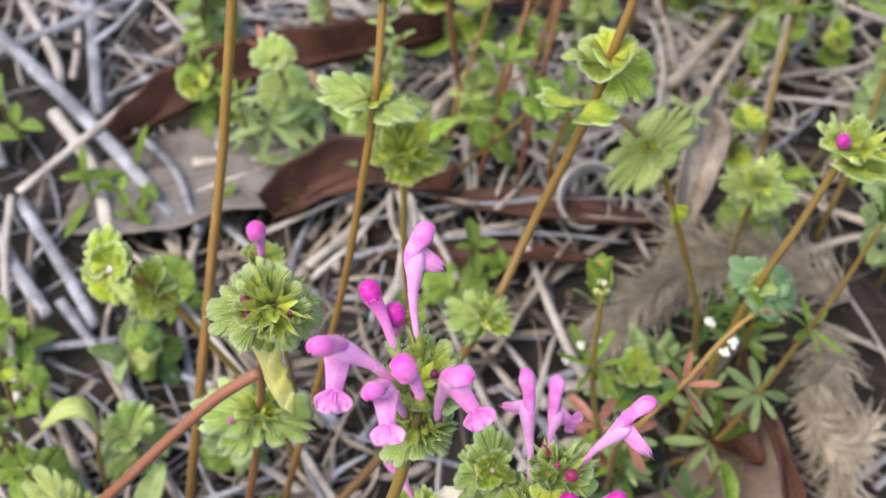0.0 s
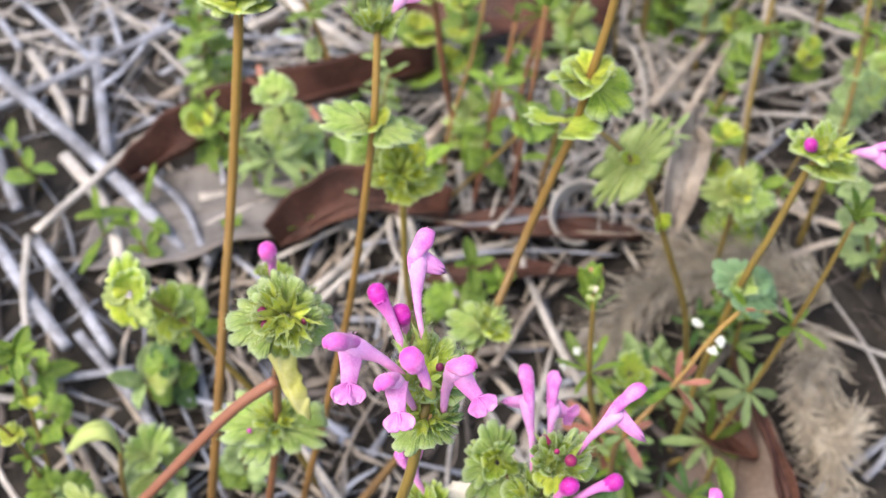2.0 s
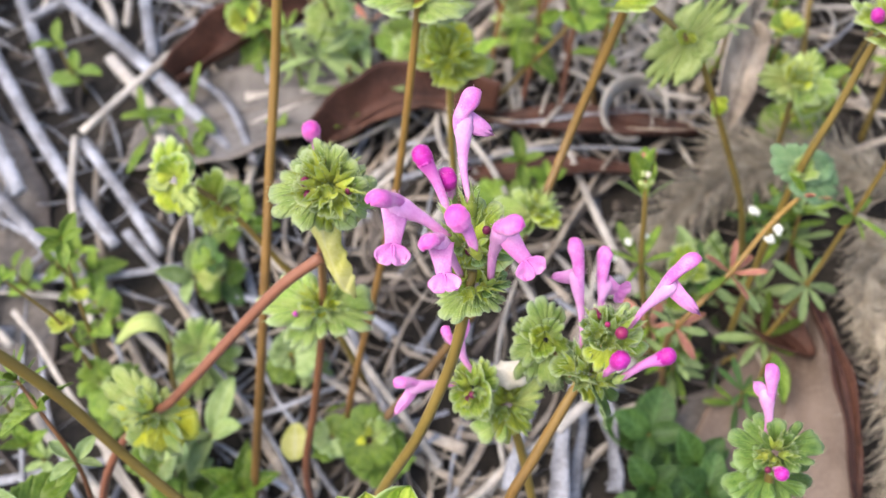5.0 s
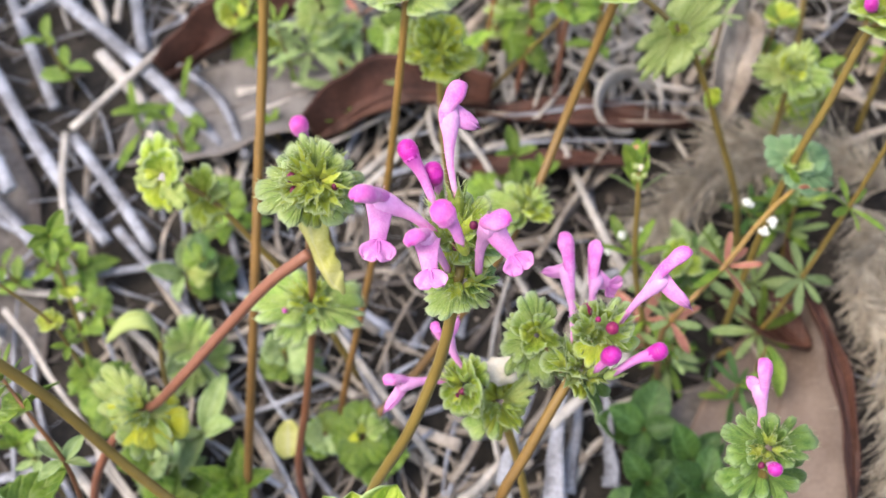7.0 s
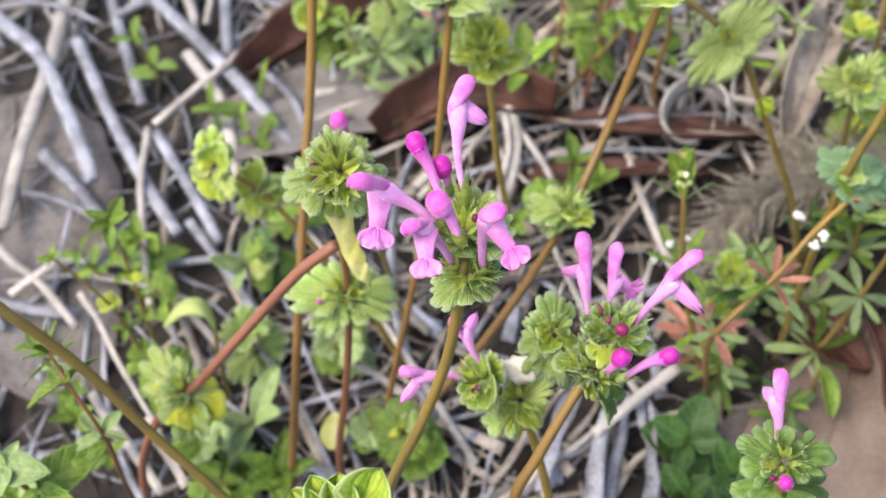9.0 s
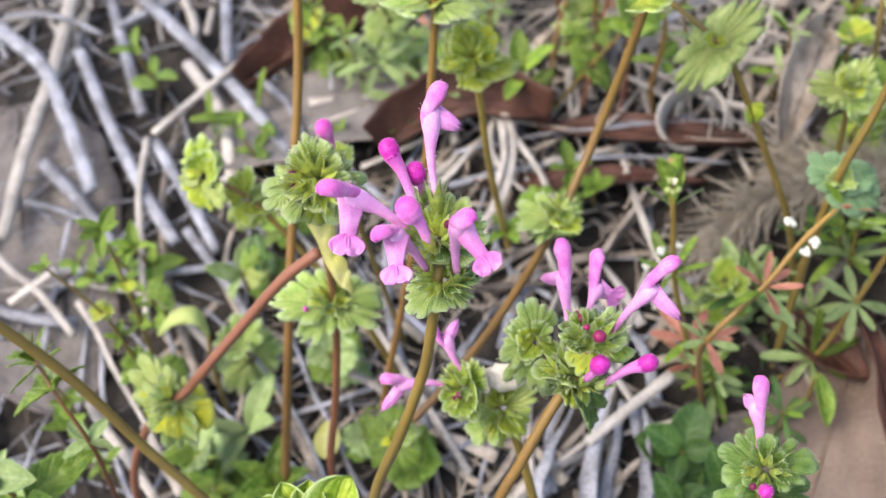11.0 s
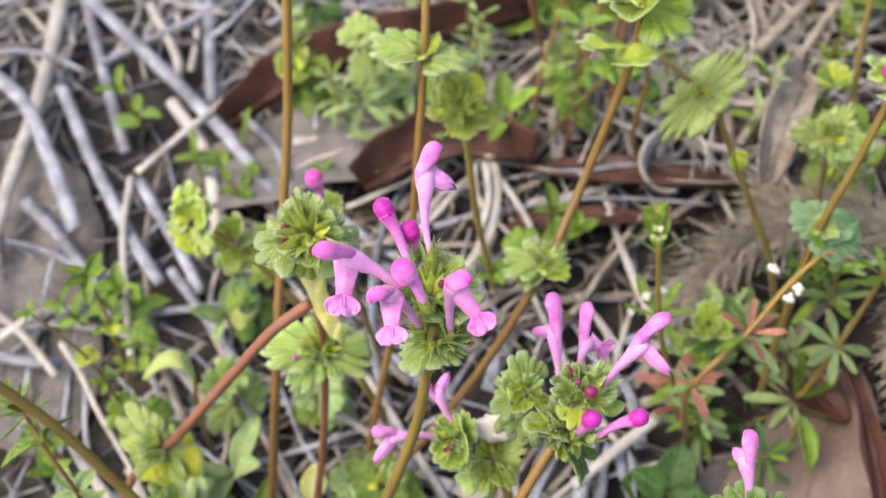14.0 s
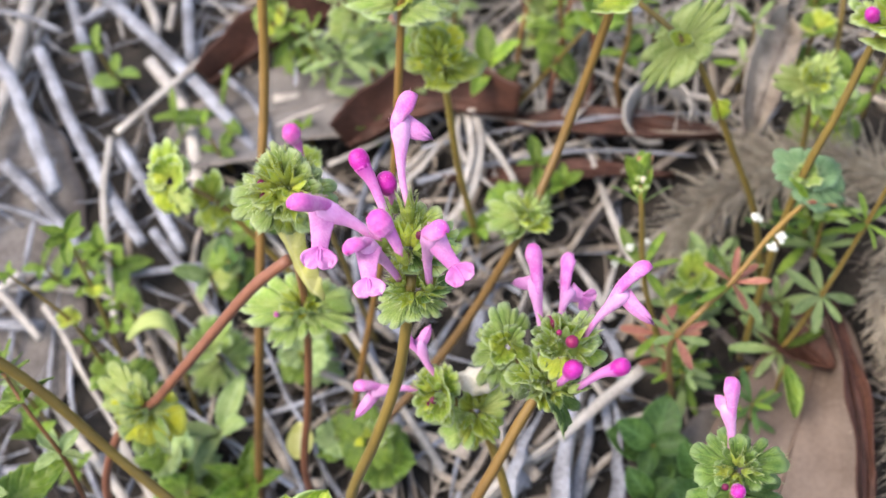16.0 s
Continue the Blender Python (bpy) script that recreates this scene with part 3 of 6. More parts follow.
    for sign in (-1, 1) if lobes else ():
        turn = 0.6
        way = (along * math.cos(turn) + side * (sign * math.sin(turn))).normalized()
        over = (side * math.cos(turn) - along * (sign * math.sin(turn))).normalized()
        long = 0.0035 * girth
        start = root + along * max(size * 0.34, size - long * 0.85)

        def lobe_at(u, v, way=way, over=over, start=start, long=long, sign=sign):
            a = u * 2 - 1
            w = long * 0.5 * max(0.0, 1 - (2 * min(1, v * 0.97 + 0.03) - 1) ** 2) ** 0.55 * (0.5 + 0.72 * v) * (1 + 0.08 * noise.noise(Vector((v * 7, l.z * 900, sign))))
            wob = noise.noise(Vector((u * 3, v * 3, l.x * 900 + sign)))
            flute = 0.00016 * math.sin(a * 7 + l.y * 900) * v * v
            return start + way * (v * long) + over * (a * w) + face * (0.00035 * abs(a) ** 1.2 - 0.0009 * v * v * (0.35 + 1.3 * wob) + flute)

        sheet(bm, 10, 10, lobe_at, 0.00026, lambda u, v: (1 - v, 0))
    part("lower_lip", bm, LIP, body)
    calyx(body, b - axis * 0.0022, axis, 0.0052 * girth, rnd)
    return body


def closed_flower(parent, base, tip, rnd, r=0.0012, mat=None, tube=None):
    """An unopened bud: a tube that widens into a downy club, with the folded seam of the petals across its tip."""
    b, t = Vector(base), Vector(tip)
    axis = (t - b).normalized()
    bm = fresh()
    bend = axis.orthogonal() * 0.0004
    pts = spline([b, b.lerp(t, 0.5) + bend, t - axis * r * 1.2], 6)
    sweep(bm, pts, lambda k: r * (0.42 + 0.2 * k + 0.36 * k ** 3), 12, wave=0.06)
    body = part("bud", bm, tube or BUD_TUBE, parent)
    bm = fresh()
    pts = [t + axis * (r * q) for q in (-1.6, -1.2, -0.8, -0.55, -0.45, -0.1, 0.25, 0.5, 0.64)]
    size = (0.86, 0.97, 1.06, 1.1, 1.04, 1.03, 0.88, 0.58, 0.15)
    sweep(bm, pts, lambda k: r * size[round(k * 8)], 16, wave=0.1)
    part("bud_tip", bm, mat or MAGENTA, body)
    hairs(bm_on(pts, r * 1.05, rnd, axis * 0.0, 90, 0.62), body)
    calyx(body, b - axis * 0.0019, axis, 0.0043, rnd)
    return body


def small_bud(parent, p, r, mat=None):
    bm = fresh()
    if mat is WHITE:
        for i in range(4):
            a = i * 1.7 + p[0] * 900
            blob(bm, Vector(p) + Vector((math.cos(a), math.sin(a), 0.5 * math.sin(i * 2.1))) * r * 0.7, r * (0.75, 0.55, 0.65, 0.5)[i], 6, 9, (1, 1, 1.15), 0.25)
        return part("bud", bm, mat, parent)
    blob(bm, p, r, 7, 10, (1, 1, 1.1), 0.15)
    return part("bud", bm, mat or DARK_BUD_THROAT, parent)


def stem(parent, pts, r0, r1, mat, name="stem", label="", per=6):
    bm = fresh()
    sweep(bm, spline(pts, per), lambda k: r0 + (r1 - r0) * k, 10, square=0.07, wave=0.08)
    return part(name, bm, mat, parent, label)


def head(parent, c, axis, rnd, size=0.009, outer=4, inner=4, cups=5, kind=None, phase=0.0):
    """A flowering whorl: spreading leaves below, upright ones within, and toothed cups between."""
    kind = kind or FAN
    c, a = Vector(c), Vector(axis).normalized()
    whorl(parent, c - a * 0.002, a, min(outer, 4), size * 1.05, 8, kind, rnd, phase, jitter=16)
    whorl(parent, c + a * 0.0005, a, min(inner, 3), size * 0.85, 42, kind, rnd, phase + 40, jitter=18)
    for i in range(cups):
        d, _ = around(a, phase + 360 * i / cups + 20, 52 + rnd.uniform(-15, 15))
        calyx(parent, c + d * 0.001, d, size * rnd.uniform(0.6, 0.8), rnd)


def ground_z(x, y):
    z = -0.012 - 0.22 * (0.5 * ((0.21 - y) + math.hypot(0.21 - y, 0.02))) if y > -0.15 else -0.012 - 0.22 * 0.36
    return z


def soil_z(x, y):
    p = Vector((x, y, 0))
    return ground_z(x, y) + 0.004 * noise.noise(p * 35) + 0.0022 * noise.noise(p * 120) + 0.0012 * noise.noise(p * 330)


# ---- ground ----
def ground_sheet():
    n = 230
    line = [0.19 * math.sinh(5.6 * (i / n * 2 - 1)) / math.sinh(1.9) for i in range(n + 1)]
    line = [v * 1.0 for v in line]
    vs = [(x, y + 0.22, soil_z(x, y + 0.22)) for y in line for x in line]
    w = n + 1
    fs = [(j * w + i, j * w + i + 1, (j + 1) * w + i + 1, (j + 1) * w + i) for j in range(n) for i in range(n)]
    me = bpy.data.meshes.new("ground")
    me.from_pydata(vs, [], fs)
    me.materials.append(SOIL)
    me.polygons.foreach_set("use_smooth", [True] * len(fs))
    tagged(new("ground", me), "dark crumbly soil under dead grass and weeds", "ground", kind="structure")


ground_sheet()


# ---- dead grass ----
def straw(a, b, width, mat, lift=0.008, sag=0.0, bow=0.0, end=None, rnd=random.Random(3), flat=0.35, name="straw", label="", taper=0.5):
    """One dead stalk from a to b (x, y), its ends lift and end above the soil."""
    ax, ay = a
    bx, by = b
    end = lift if end is None else end
    pts = []
    for i in range(7):
        k = i / 6
        x, y = ax + (bx - ax) * k, ay + (by - ay) * k
        hump = 4 * k * (1 - k)
        nx, ny = -(by - ay), bx - ax
        x += nx * bow * hump + 0.0006 * rnd.uniform(-1, 1)
        y += ny * bow * hump + 0.0006 * rnd.uniform(-1, 1)
        pts.append((x, y, ground_z(x, y) + lift + (end - lift) * k + sag * hump + 0.0006 * rnd.uniform(-1, 1)))
    bm = fresh()
    sweep(bm, spline(pts, 3), lambda k: width * 0.5 * (1 - taper * k), 7, flat, wave=0.15, side=(rnd.uniform(-0.5, 0.5), rnd.uniform(-0.5, 0.5), 1))
    base = Vector(pts[0])
    me = to_mesh(bm, mat, name)
    me.transform(Matrix.Translation(-base))
    ob = new(name, me)
    ob.location = base
    return tagged(ob, label or {GREY_STRAW: "weathered grey dead grass stalk lying on the litter", TAN_STRAW: "tan dry grass stalk lying on the soil",
                               PALE_STRAW: "pale bleached dry grass stalk lying on the litter", DARK_STRAW: "dark rotting grass stalk on the soil"}[mat],
                  "straw", "dead grass stalks")


straw((-0.090, 0.222), (-0.064, 0.178), 0.0032, PALE_STRAW, 0.006)
straw((-0.098, 0.178), (-0.050, 0.164), 0.0030, GREY_STRAW, 0.008)
straw((-0.042, 0.210), (-0.012, 0.242), 0.0034, PALE_STRAW, 0.008)
straw((-0.050, 0.204), (-0.020, 0.230), 0.0026, TAN_STRAW, 0.007)
straw((-0.152, 0.167), (-0.100, 0.104), 0.0024, PALE_STRAW, 0.013)
straw((-0.016, 0.243), (-0.015, 0.189), 0.0030, PALE_STRAW, 0.014, 0.004, 0.1)
straw((-0.014, 0.243), (0.006, 0.200), 0.0024, PALE_STRAW, 0.012, 0.004, -0.2)
straw((-0.040, 0.205), (-0.016, 0.243), 0.0022, PALE_STRAW, 0.010, 0.004, -0.12)
straw((0.002, 0.200), (0.026, 0.207), 0.0028, TAN_STRAW, 0.006)
straw((0.002, 0.233), (0.053, 0.240), 0.0032, GREY_STRAW, 0.010)
straw((0.002, 0.220), (0.034, 0.230), 0.0030, PALE_STRAW, 0.010)
straw((0.018, 0.180), (0.044, 0.222), 0.0026, TAN_STRAW, 0.010)
straw((0.024, 0.108), (0.029, 0.140), 0.0044, GREY_STRAW, 0.008)
straw((0.033, 0.140), (0.037, 0.112), 0.0040, GREY_STRAW, 0.010)
straw((-0.008, 0.107), (0.024, 0.132), 0.0034, PALE_STRAW, 0.009)
straw((-0.010, 0.112), (0.010, 0.142), 0.0030, TAN_STRAW, 0.008)
straw((-0.120, 0.128), (-0.104, 0.106), 0.0034, PALE_STRAW, 0.010)
straw((-0.240, 0.340), (-0.136, 0.448), 0.0052, GREY_STRAW, 0.012)
straw((-0.215, 0.370), (-0.150, 0.455), 0.0044, GREY_STRAW, 0.008)
straw((-0.062, 0.372), (-0.014, 0.324), 0.0046, PALE_STRAW, 0.010)
straw((-0.112, 0.380), (-0.118, 0.450), 0.0042, PALE_STRAW, 0.009)
straw((0.036, 0.440), (0.020, 0.370), 0.0050, PALE_STRAW, 0.010)
straw((0.080, 0.436), (0.098, 0.350), 0.0056, PALE_STRAW, 0.010)
straw((0.130, 0.384), (0.182, 0.432), 0.0040, PALE_STRAW, 0.012)
straw((0.072, 0.245), (0.180, 0.420), 0.0034, TAN_STRAW, 0.010, 0.01)
straw((-0.066, 0.343), (-0.022, 0.318), 0.0040, GREY_STRAW, 0.010)
straw((-0.004, 0.370), (0.012, 0.332), 0.0044, PALE_STRAW, 0.010)


straw((-0.112, 0.215), (-0.030, 0.262), 0.0020, PALE_STRAW, 0.011, 0.002, 0.03)
straw((-0.094, 0.294), (-0.076, 0.252), 0.0024, GREY_STRAW, 0.016, 0.0, 0.05)
straw((-0.066, 0.300), (-0.040, 0.262), 0.0018, TAN_STRAW, 0.016, 0.0, -0.08)
straw((-0.060, 0.218), (-0.012, 0.250), 0.0026, PALE_STRAW, 0.012, 0.002, -0.04)
straw((-0.028, 0.226), (0.074, 0.236), 0.0024, GREY_STRAW, 0.010, 0.002, 0.03)
straw((-0.012, 0.240), (0.082, 0.228), 0.0020, TAN_STRAW, 0.010, 0.001, -0.04)
straw((-0.030, 0.214), (0.062, 0.220), 0.0026, GREY_STRAW, 0.008, 0.002, 0.05)

straw((0.0187, 0.1045), (0.0257, 0.1428), 0.0078, GREY_STRAW, 0.012, 0.001, 0.03, flat=0.12, taper=0.85, label="broad flat grey dead grass blade on the litter")
straw((0.0350, 0.1077), (0.0341, 0.1396), 0.0056, GREY_STRAW, 0.012, 0.001, -0.05, flat=0.12, taper=0.85, label="broad flat grey dead grass blade on the litter")
straw((0.0051, 0.1099), (0.0159, 0.1372), 0.005, GREY_STRAW, 0.012, 0.001, 0.04, flat=0.12, taper=0.85, label="broad flat grey dead grass blade on the litter")


def stalk(pts, width, mat, lift=0.010, flat=0.55, taper=0.15, label=""):
    """One dead stalk that follows points (x, y) on the ground, lift above the soil."""
    line = spline([(x, y, ground_z(x, y) + lift) for x, y in pts], 6)
    bm = fresh()
    sweep(bm, line, lambda k: width * 0.5 * (1 - taper * k), 9, flat, square=0.06, wave=0.12, side=(0.2, -0.3, 1))
    base = line[0]
    me = to_mesh(bm, mat, "straw")
    me.transform(Matrix.Translation(-base))
    ob = new("straw", me)
    ob.location = base
    return tagged(ob, label or ("thick weathered grey dead stalk lying across the litter" if mat is GREY_STRAW else "thick bleached dead stalk lying across the litter"), "straw", "dead grass stalks")


stalk([(0.0435, 0.1449), (0.0310, 0.1344), (0.0195, 0.1246)], 0.0036, PALE_STRAW, 0.015)
stalk([(0.0100, 0.292), (-0.0050, 0.2661), (-0.0177, 0.2437)], 0.0050, PALE_STRAW, 0.014)
stalk([(0.0260, 0.300), (0.0300, 0.281), (0.0285, 0.262)], 0.0034, PALE_STRAW, 0.012)
stalk([(0.0560, 0.296), (0.0400, 0.284), (0.0180, 0.279)], 0.0030, GREY_STRAW, 0.012)
stalk([(-0.197, 0.341), (-0.121, 0.264), (-0.086, 0.223)], 0.0056, GREY_STRAW, 0.013)
stalk([(-0.110, 0.352), (-0.131, 0.335), (-0.163, 0.312), (-0.178, 0.300)], 0.0040, GREY_STRAW, 0.010)
stalk([(-0.100, 0.289), (-0.120, 0.262), (-0.140, 0.233)], 0.0032, PALE_STRAW, 0.016)
stalk([(-0.212, 0.365), (-0.208, 0.342), (-0.196, 0.279), (-0.191, 0.229), (-0.187, 0.190)], 0.0070, PALE_STRAW, 0.014, taper=0.3)
stalk([(-0.240, 0.306), (-0.222, 0.291), (-0.196, 0.268), (-0.157, 0.209)], 0.0064, GREY_STRAW, 0.015)
stalk([(-0.190, 0.285), (-0.163, 0.244), (-0.137, 0.208), (-0.122, 0.190)], 0.0050, GREY_STRAW, 0.011)
stalk([(-0.202, 0.348), (-0.196, 0.335), (-0.177, 0.297), (-0.153, 0.251)], 0.0050, GREY_STRAW, 0.008)
stalk([(-0.140, 0.275), (-0.119, 0.247), (-0.108, 0.219), (-0.104, 0.205)], 0.0050, PALE_STRAW, 0.011)
stalk([(-0.169, 0.339), (-0.148, 0.306), (-0.142, 0.291)], 0.0040, PALE_STRAW, 0.009)
stalk([(-0.142, 0.345), (-0.139, 0.330), (-0.131, 0.300), (-0.124, 0.275)], 0.0050, GREY_STRAW, 0.009)
stalk([(-0.141, 0.233), (-0.121, 0.207), (-0.106, 0.186)], 0.0042, GREY_STRAW, 0.012)
stalk([(-0.143, 0.233), (-0.139, 0.208), (-0.131, 0.180), (-0.124, 0.158)], 0.0026, PALE_STRAW, 0.014)
stalk([(-0.226, 0.300), (-0.212, 0.301), (-0.195, 0.296), (-0.177, 0.286)], 0.0024, GREY_STRAW, 0.018)
stalk([(-0.185, 0.226), (-0.164, 0.208), (-0.146, 0.190)], 0.0048, GREY_STRAW, 0.010)
stalk([(-0.190, 0.186), (-0.180, 0.178), (-0.167, 0.170), (-0.150, 0.155)], 0.0030, PALE_STRAW, 0.014)
stalk([(-0.140, 0.134), (-0.134, 0.127), (-0.123, 0.117), (-0.110, 0.104)], 0.0034, PALE_STRAW, 0.012)
stalk([(-0.163, 0.178), (-0.177, 0.166)], 0.0030, PALE_STRAW, 0.014)
stalk([(-0.165, 0.183), (-0.132, 0.181), (-0.100, 0.184)], 0.0030, GREY_STRAW, 0.008)
stalk([(-0.120, 0.196), (-0.098, 0.172), (-0.082, 0.152)], 0.0036, GREY_STRAW, 0.010)
stalk([(-0.013, 0.240), (-0.008, 0.226), (-0.009, 0.205), (-0.016, 0.192)], 0.0034, PALE_STRAW, 0.016, 0.3)
stalk([(-0.010, 0.232), (0.001, 0.214), (0.007, 0.201)], 0.0024, PALE_STRAW, 0.015, 0.4)

stalk([(0.060, 0.490), (0.074, 0.435), (0.083, 0.389), (0.093, 0.351)], 0.0100, PALE_STRAW, 0.016, 0.35)
stalk([(-0.060, 0.460), (-0.038, 0.420), (-0.011, 0.364), (0.013, 0.321)], 0.0064, GREY_STRAW, 0.014)
stalk([(0.048, 0.480), (0.038, 0.437), (0.029, 0.412), (0.022, 0.376)], 0.0060, PALE_STRAW, 0.012)
stalk([(-0.095, 0.392), (-0.066, 0.365), (-0.040, 0.338), (-0.020, 0.317)], 0.0056, PALE_STRAW, 0.012)
stalk([(0.085, 0.431), (0.101, 0.430), (0.154, 0.427), (0.190, 0.440)], 0.0060, GREY_STRAW, 0.012)
stalk([(-0.003, 0.271), (0.022, 0.305), (0.049, 0.341)], 0.0036, TAN_STRAW, 0.016, label="tan dry stalk leaning over a brown leaf")
stalk([(0.080, 0.280), (0.118, 0.331), (0.167, 0.395)], 0.0040, TAN_STRAW, 0.020, label="tan dry stalk leaning over the weeds")
stalk([(-0.230, 0.425), (-0.204, 0.421), (-0.173, 0.423), (-0.157, 0.440)], 0.0060, PALE_STRAW, 0.014)
stalk([(-0.220, 0.386), (-0.197, 0.392), (-0.160, 0.402), (-0.137, 0.434)], 0.0056, PALE_STRAW, 0.013)
stalk([(-0.110, 0.266), (-0.104, 0.259), (-0.089, 0.243), (-0.077, 0.217)], 0.0030, GREY_STRAW, 0.015)
stalk([(-0.085, 0.250), (-0.060, 0.252), (-0.036, 0.262)], 0.0040, PALE_STRAW, 0.012)


def scattered_straws():
    """More stalks over the ground, thickest to the back and the west."""
    rnd = random.Random(11)
    for _ in range(235):
        west = rnd.random() < 0.6
        x, y = (rnd.uniform(-0.27, -0.05), rnd.uniform(0.11, 0.52)) if west else (rnd.uniform(-0.1, 0.2), rnd.uniform(0.1, 0.52))
        ang = rnd.gauss(2.2, 0.4) if west and rnd.random() < 0.65 else rnd.uniform(0, math.pi)
        ln = rnd.uniform(0.04, 0.15)
        if (0.055 < x < 0.125 and y < 0.18) or (x < -0.08 and 0.14 < y < 0.36 and rnd.random() < 0.7) or (x > 0.03 and y > 0.27 and rnd.random() < 0.5):
            continue
        mat = rnd.choices((GREY_STRAW, TAN_STRAW, PALE_STRAW, DARK_STRAW), (8, 1, 2, 2) if west else (3, 5, 3, 3))[0]
        straw((x - math.cos(ang) * ln / 2, y - math.sin(ang) * ln / 2), (x + math.cos(ang) * ln / 2, y + math.sin(ang) * ln / 2), rnd.uniform(0.0018, 0.0046), mat, rnd.uniform(0.002, 0.010), rnd.uniform(0, 0.003),
              rnd.uniform(-0.14, 0.14), rnd.uniform(0.002, 0.010), rnd)


scattered_straws()


def litter(name, label, mat, count, rnd, widths, lengths, lifts, span=(-0.28, 0.23), depth=(0.05, 0.56), clear=False, bend=0.9, flat=0.45):
    """Broken bits of dead grass too many to count."""
    bm = fresh()
    for _ in range(count):
        x, y = rnd.uniform(*span), rnd.uniform(*depth)
        if 0.0 < x < 0.11 and 0.12 < y < 0.25 and rnd.random() < 0.65:
            continue
        if clear and -0.3 < x < 0.25 and 0.0 < y < 0.6:
            continue
        ang, ln = rnd.uniform(0, 2 * math.pi), rnd.uniform(*lengths)
        curl = rnd.gauss(0, bend)
        lift, end = rnd.uniform(*lifts), rnd.uniform(*lifts)
        pts = []
        for i in range(6):
            k = i / 5
            pts.append(Vector((x, y, ground_z(x, y) + lift + (end - lift) * k + 0.001 * rnd.uniform(-1, 1))))
            x += math.cos(ang) * ln / 5
            y += math.sin(ang) * ln / 5
            ang += curl / 5
        w = rnd.uniform(*widths) / 2
        sweep(bm, spline(pts, 2), lambda k: w * (1 - 0.55 * k) * (0.75 + 0.5 * math.sin(3.1 * k + w * 9000)), 6, flat, cap=True, side=(rnd.uniform(-1, 1), rnd.uniform(-1, 1), 1))
    tagged(new(name, to_mesh(bm, mat, name)), label, "dead grass", kind="stuff")


litter("tan_litter", "fine tan bits of dry grass strewn over the soil", TAN_STRAW, 700, random.Random(5), (0.0006, 0.0042), (0.01, 0.055), (-0.001, 0.007), (-0.12, 0.23), bend=1.5, flat=0.22)
litter("grey_litter", "fine grey bits of weathered grass strewn over the soil", GREY_STRAW, 640, random.Random(6), (0.0006, 0.0026), (0.02, 0.08), (0.0, 0.007), (-0.3, 0.08))
litter("pale_litter", "bleached bits of dry grass strewn over the soil", PALE_STRAW, 300, random.Random(8), (0.0012, 0.0036), (0.03, 0.11), (0.002, 0.011), (-0.3, 0.23), (0.29, 0.58))
litter("bleached_litter", "bleached bits of dry grass lying among weeds", PALE_STRAW, 620, random.Random(10), (0.0012, 0.0034), (0.03, 0.1), (0.004, 0.016), (0.0, 0.23), (0.29, 0.56))
litter("back_litter", "bleached bits of dry grass behind the brown leaf", PALE_STRAW, 230, random.Random(14), (0.0014, 0.0040), (0.02, 0.06), (0.003, 0.014), (-0.04, 0.10), (0.252, 0.34), bend=1.3)
litter("central_litter", "dry tan grass bits strewn under the flowers", TAN_STRAW, 110, random.Random(12), (0.0010, 0.0040), (0.015, 0.05), (0.001, 0.010), (-0.08, 0.03), (0.09, 0.23), bend=1.6, flat=0.16)
litter("outer_litter", "dry grass bits strewn over the wider ground", TAN_STRAW, 2600, random.Random(9), (0.002, 0.005), (0.03, 0.12), (0.0, 0.012), (-0.75, 0.7), (-0.35, 1.1), True)
litter("dark_litter", "dark rotting bits of grass pressed into the soil", DARK_STRAW, 900, random.Random(7), (0.0010, 0.0034), (0.01, 0.05), (-0.001, 0.004))


def crumpled_blades():
    """Flat dead grass blades, bent and broken, on the litter under the flowers."""
    rnd = random.Random(13)
    for _ in range(46):
        x, y, ang = rnd.uniform(-0.09, 0.05), rnd.uniform(0.085, 0.21), rnd.uniform(0, math.pi)
        ln, kink = rnd.uniform(0.018, 0.05), rnd.uniform(-0.9, 0.9)
        mid = (x + math.cos(ang) * ln * 0.5, y + math.sin(ang) * ln * 0.5)
        end = (mid[0] + math.cos(ang + kink) * ln * 0.5, mid[1] + math.sin(ang + kink) * ln * 0.5)
        stalk([(x, y), mid, end], rnd.uniform(0.002, 0.0048), rnd.choice((GREY_STRAW, TAN_STRAW, PALE_STRAW, DARK_STRAW)), rnd.uniform(0.002, 0.008), 0.16, 0.7, "bent flat dead grass blade lying under the flowers")


crumpled_blades()


def crumbs():
    bm = fresh()
    rnd = random.Random(8)
    for _ in range(900):
        x, y = rnd.uniform(-0.27, 0.22), rnd.uniform(0.06, 0.56)
        r = rnd.uniform(0.0006, 0.0026)
        blob(bm, (x, y, soil_z(x, y) + r * 0.3), r, 4, 6, (1, rnd.uniform(0.7, 1.2), rnd.uniform(0.6, 1)), 0.5)
    tagged(new("soil_crumbs", to_mesh(bm, CRUMB, "soil_crumbs")), "small dark crumbs of earth on the ground", "soil", kind="stuff")


crumbs()


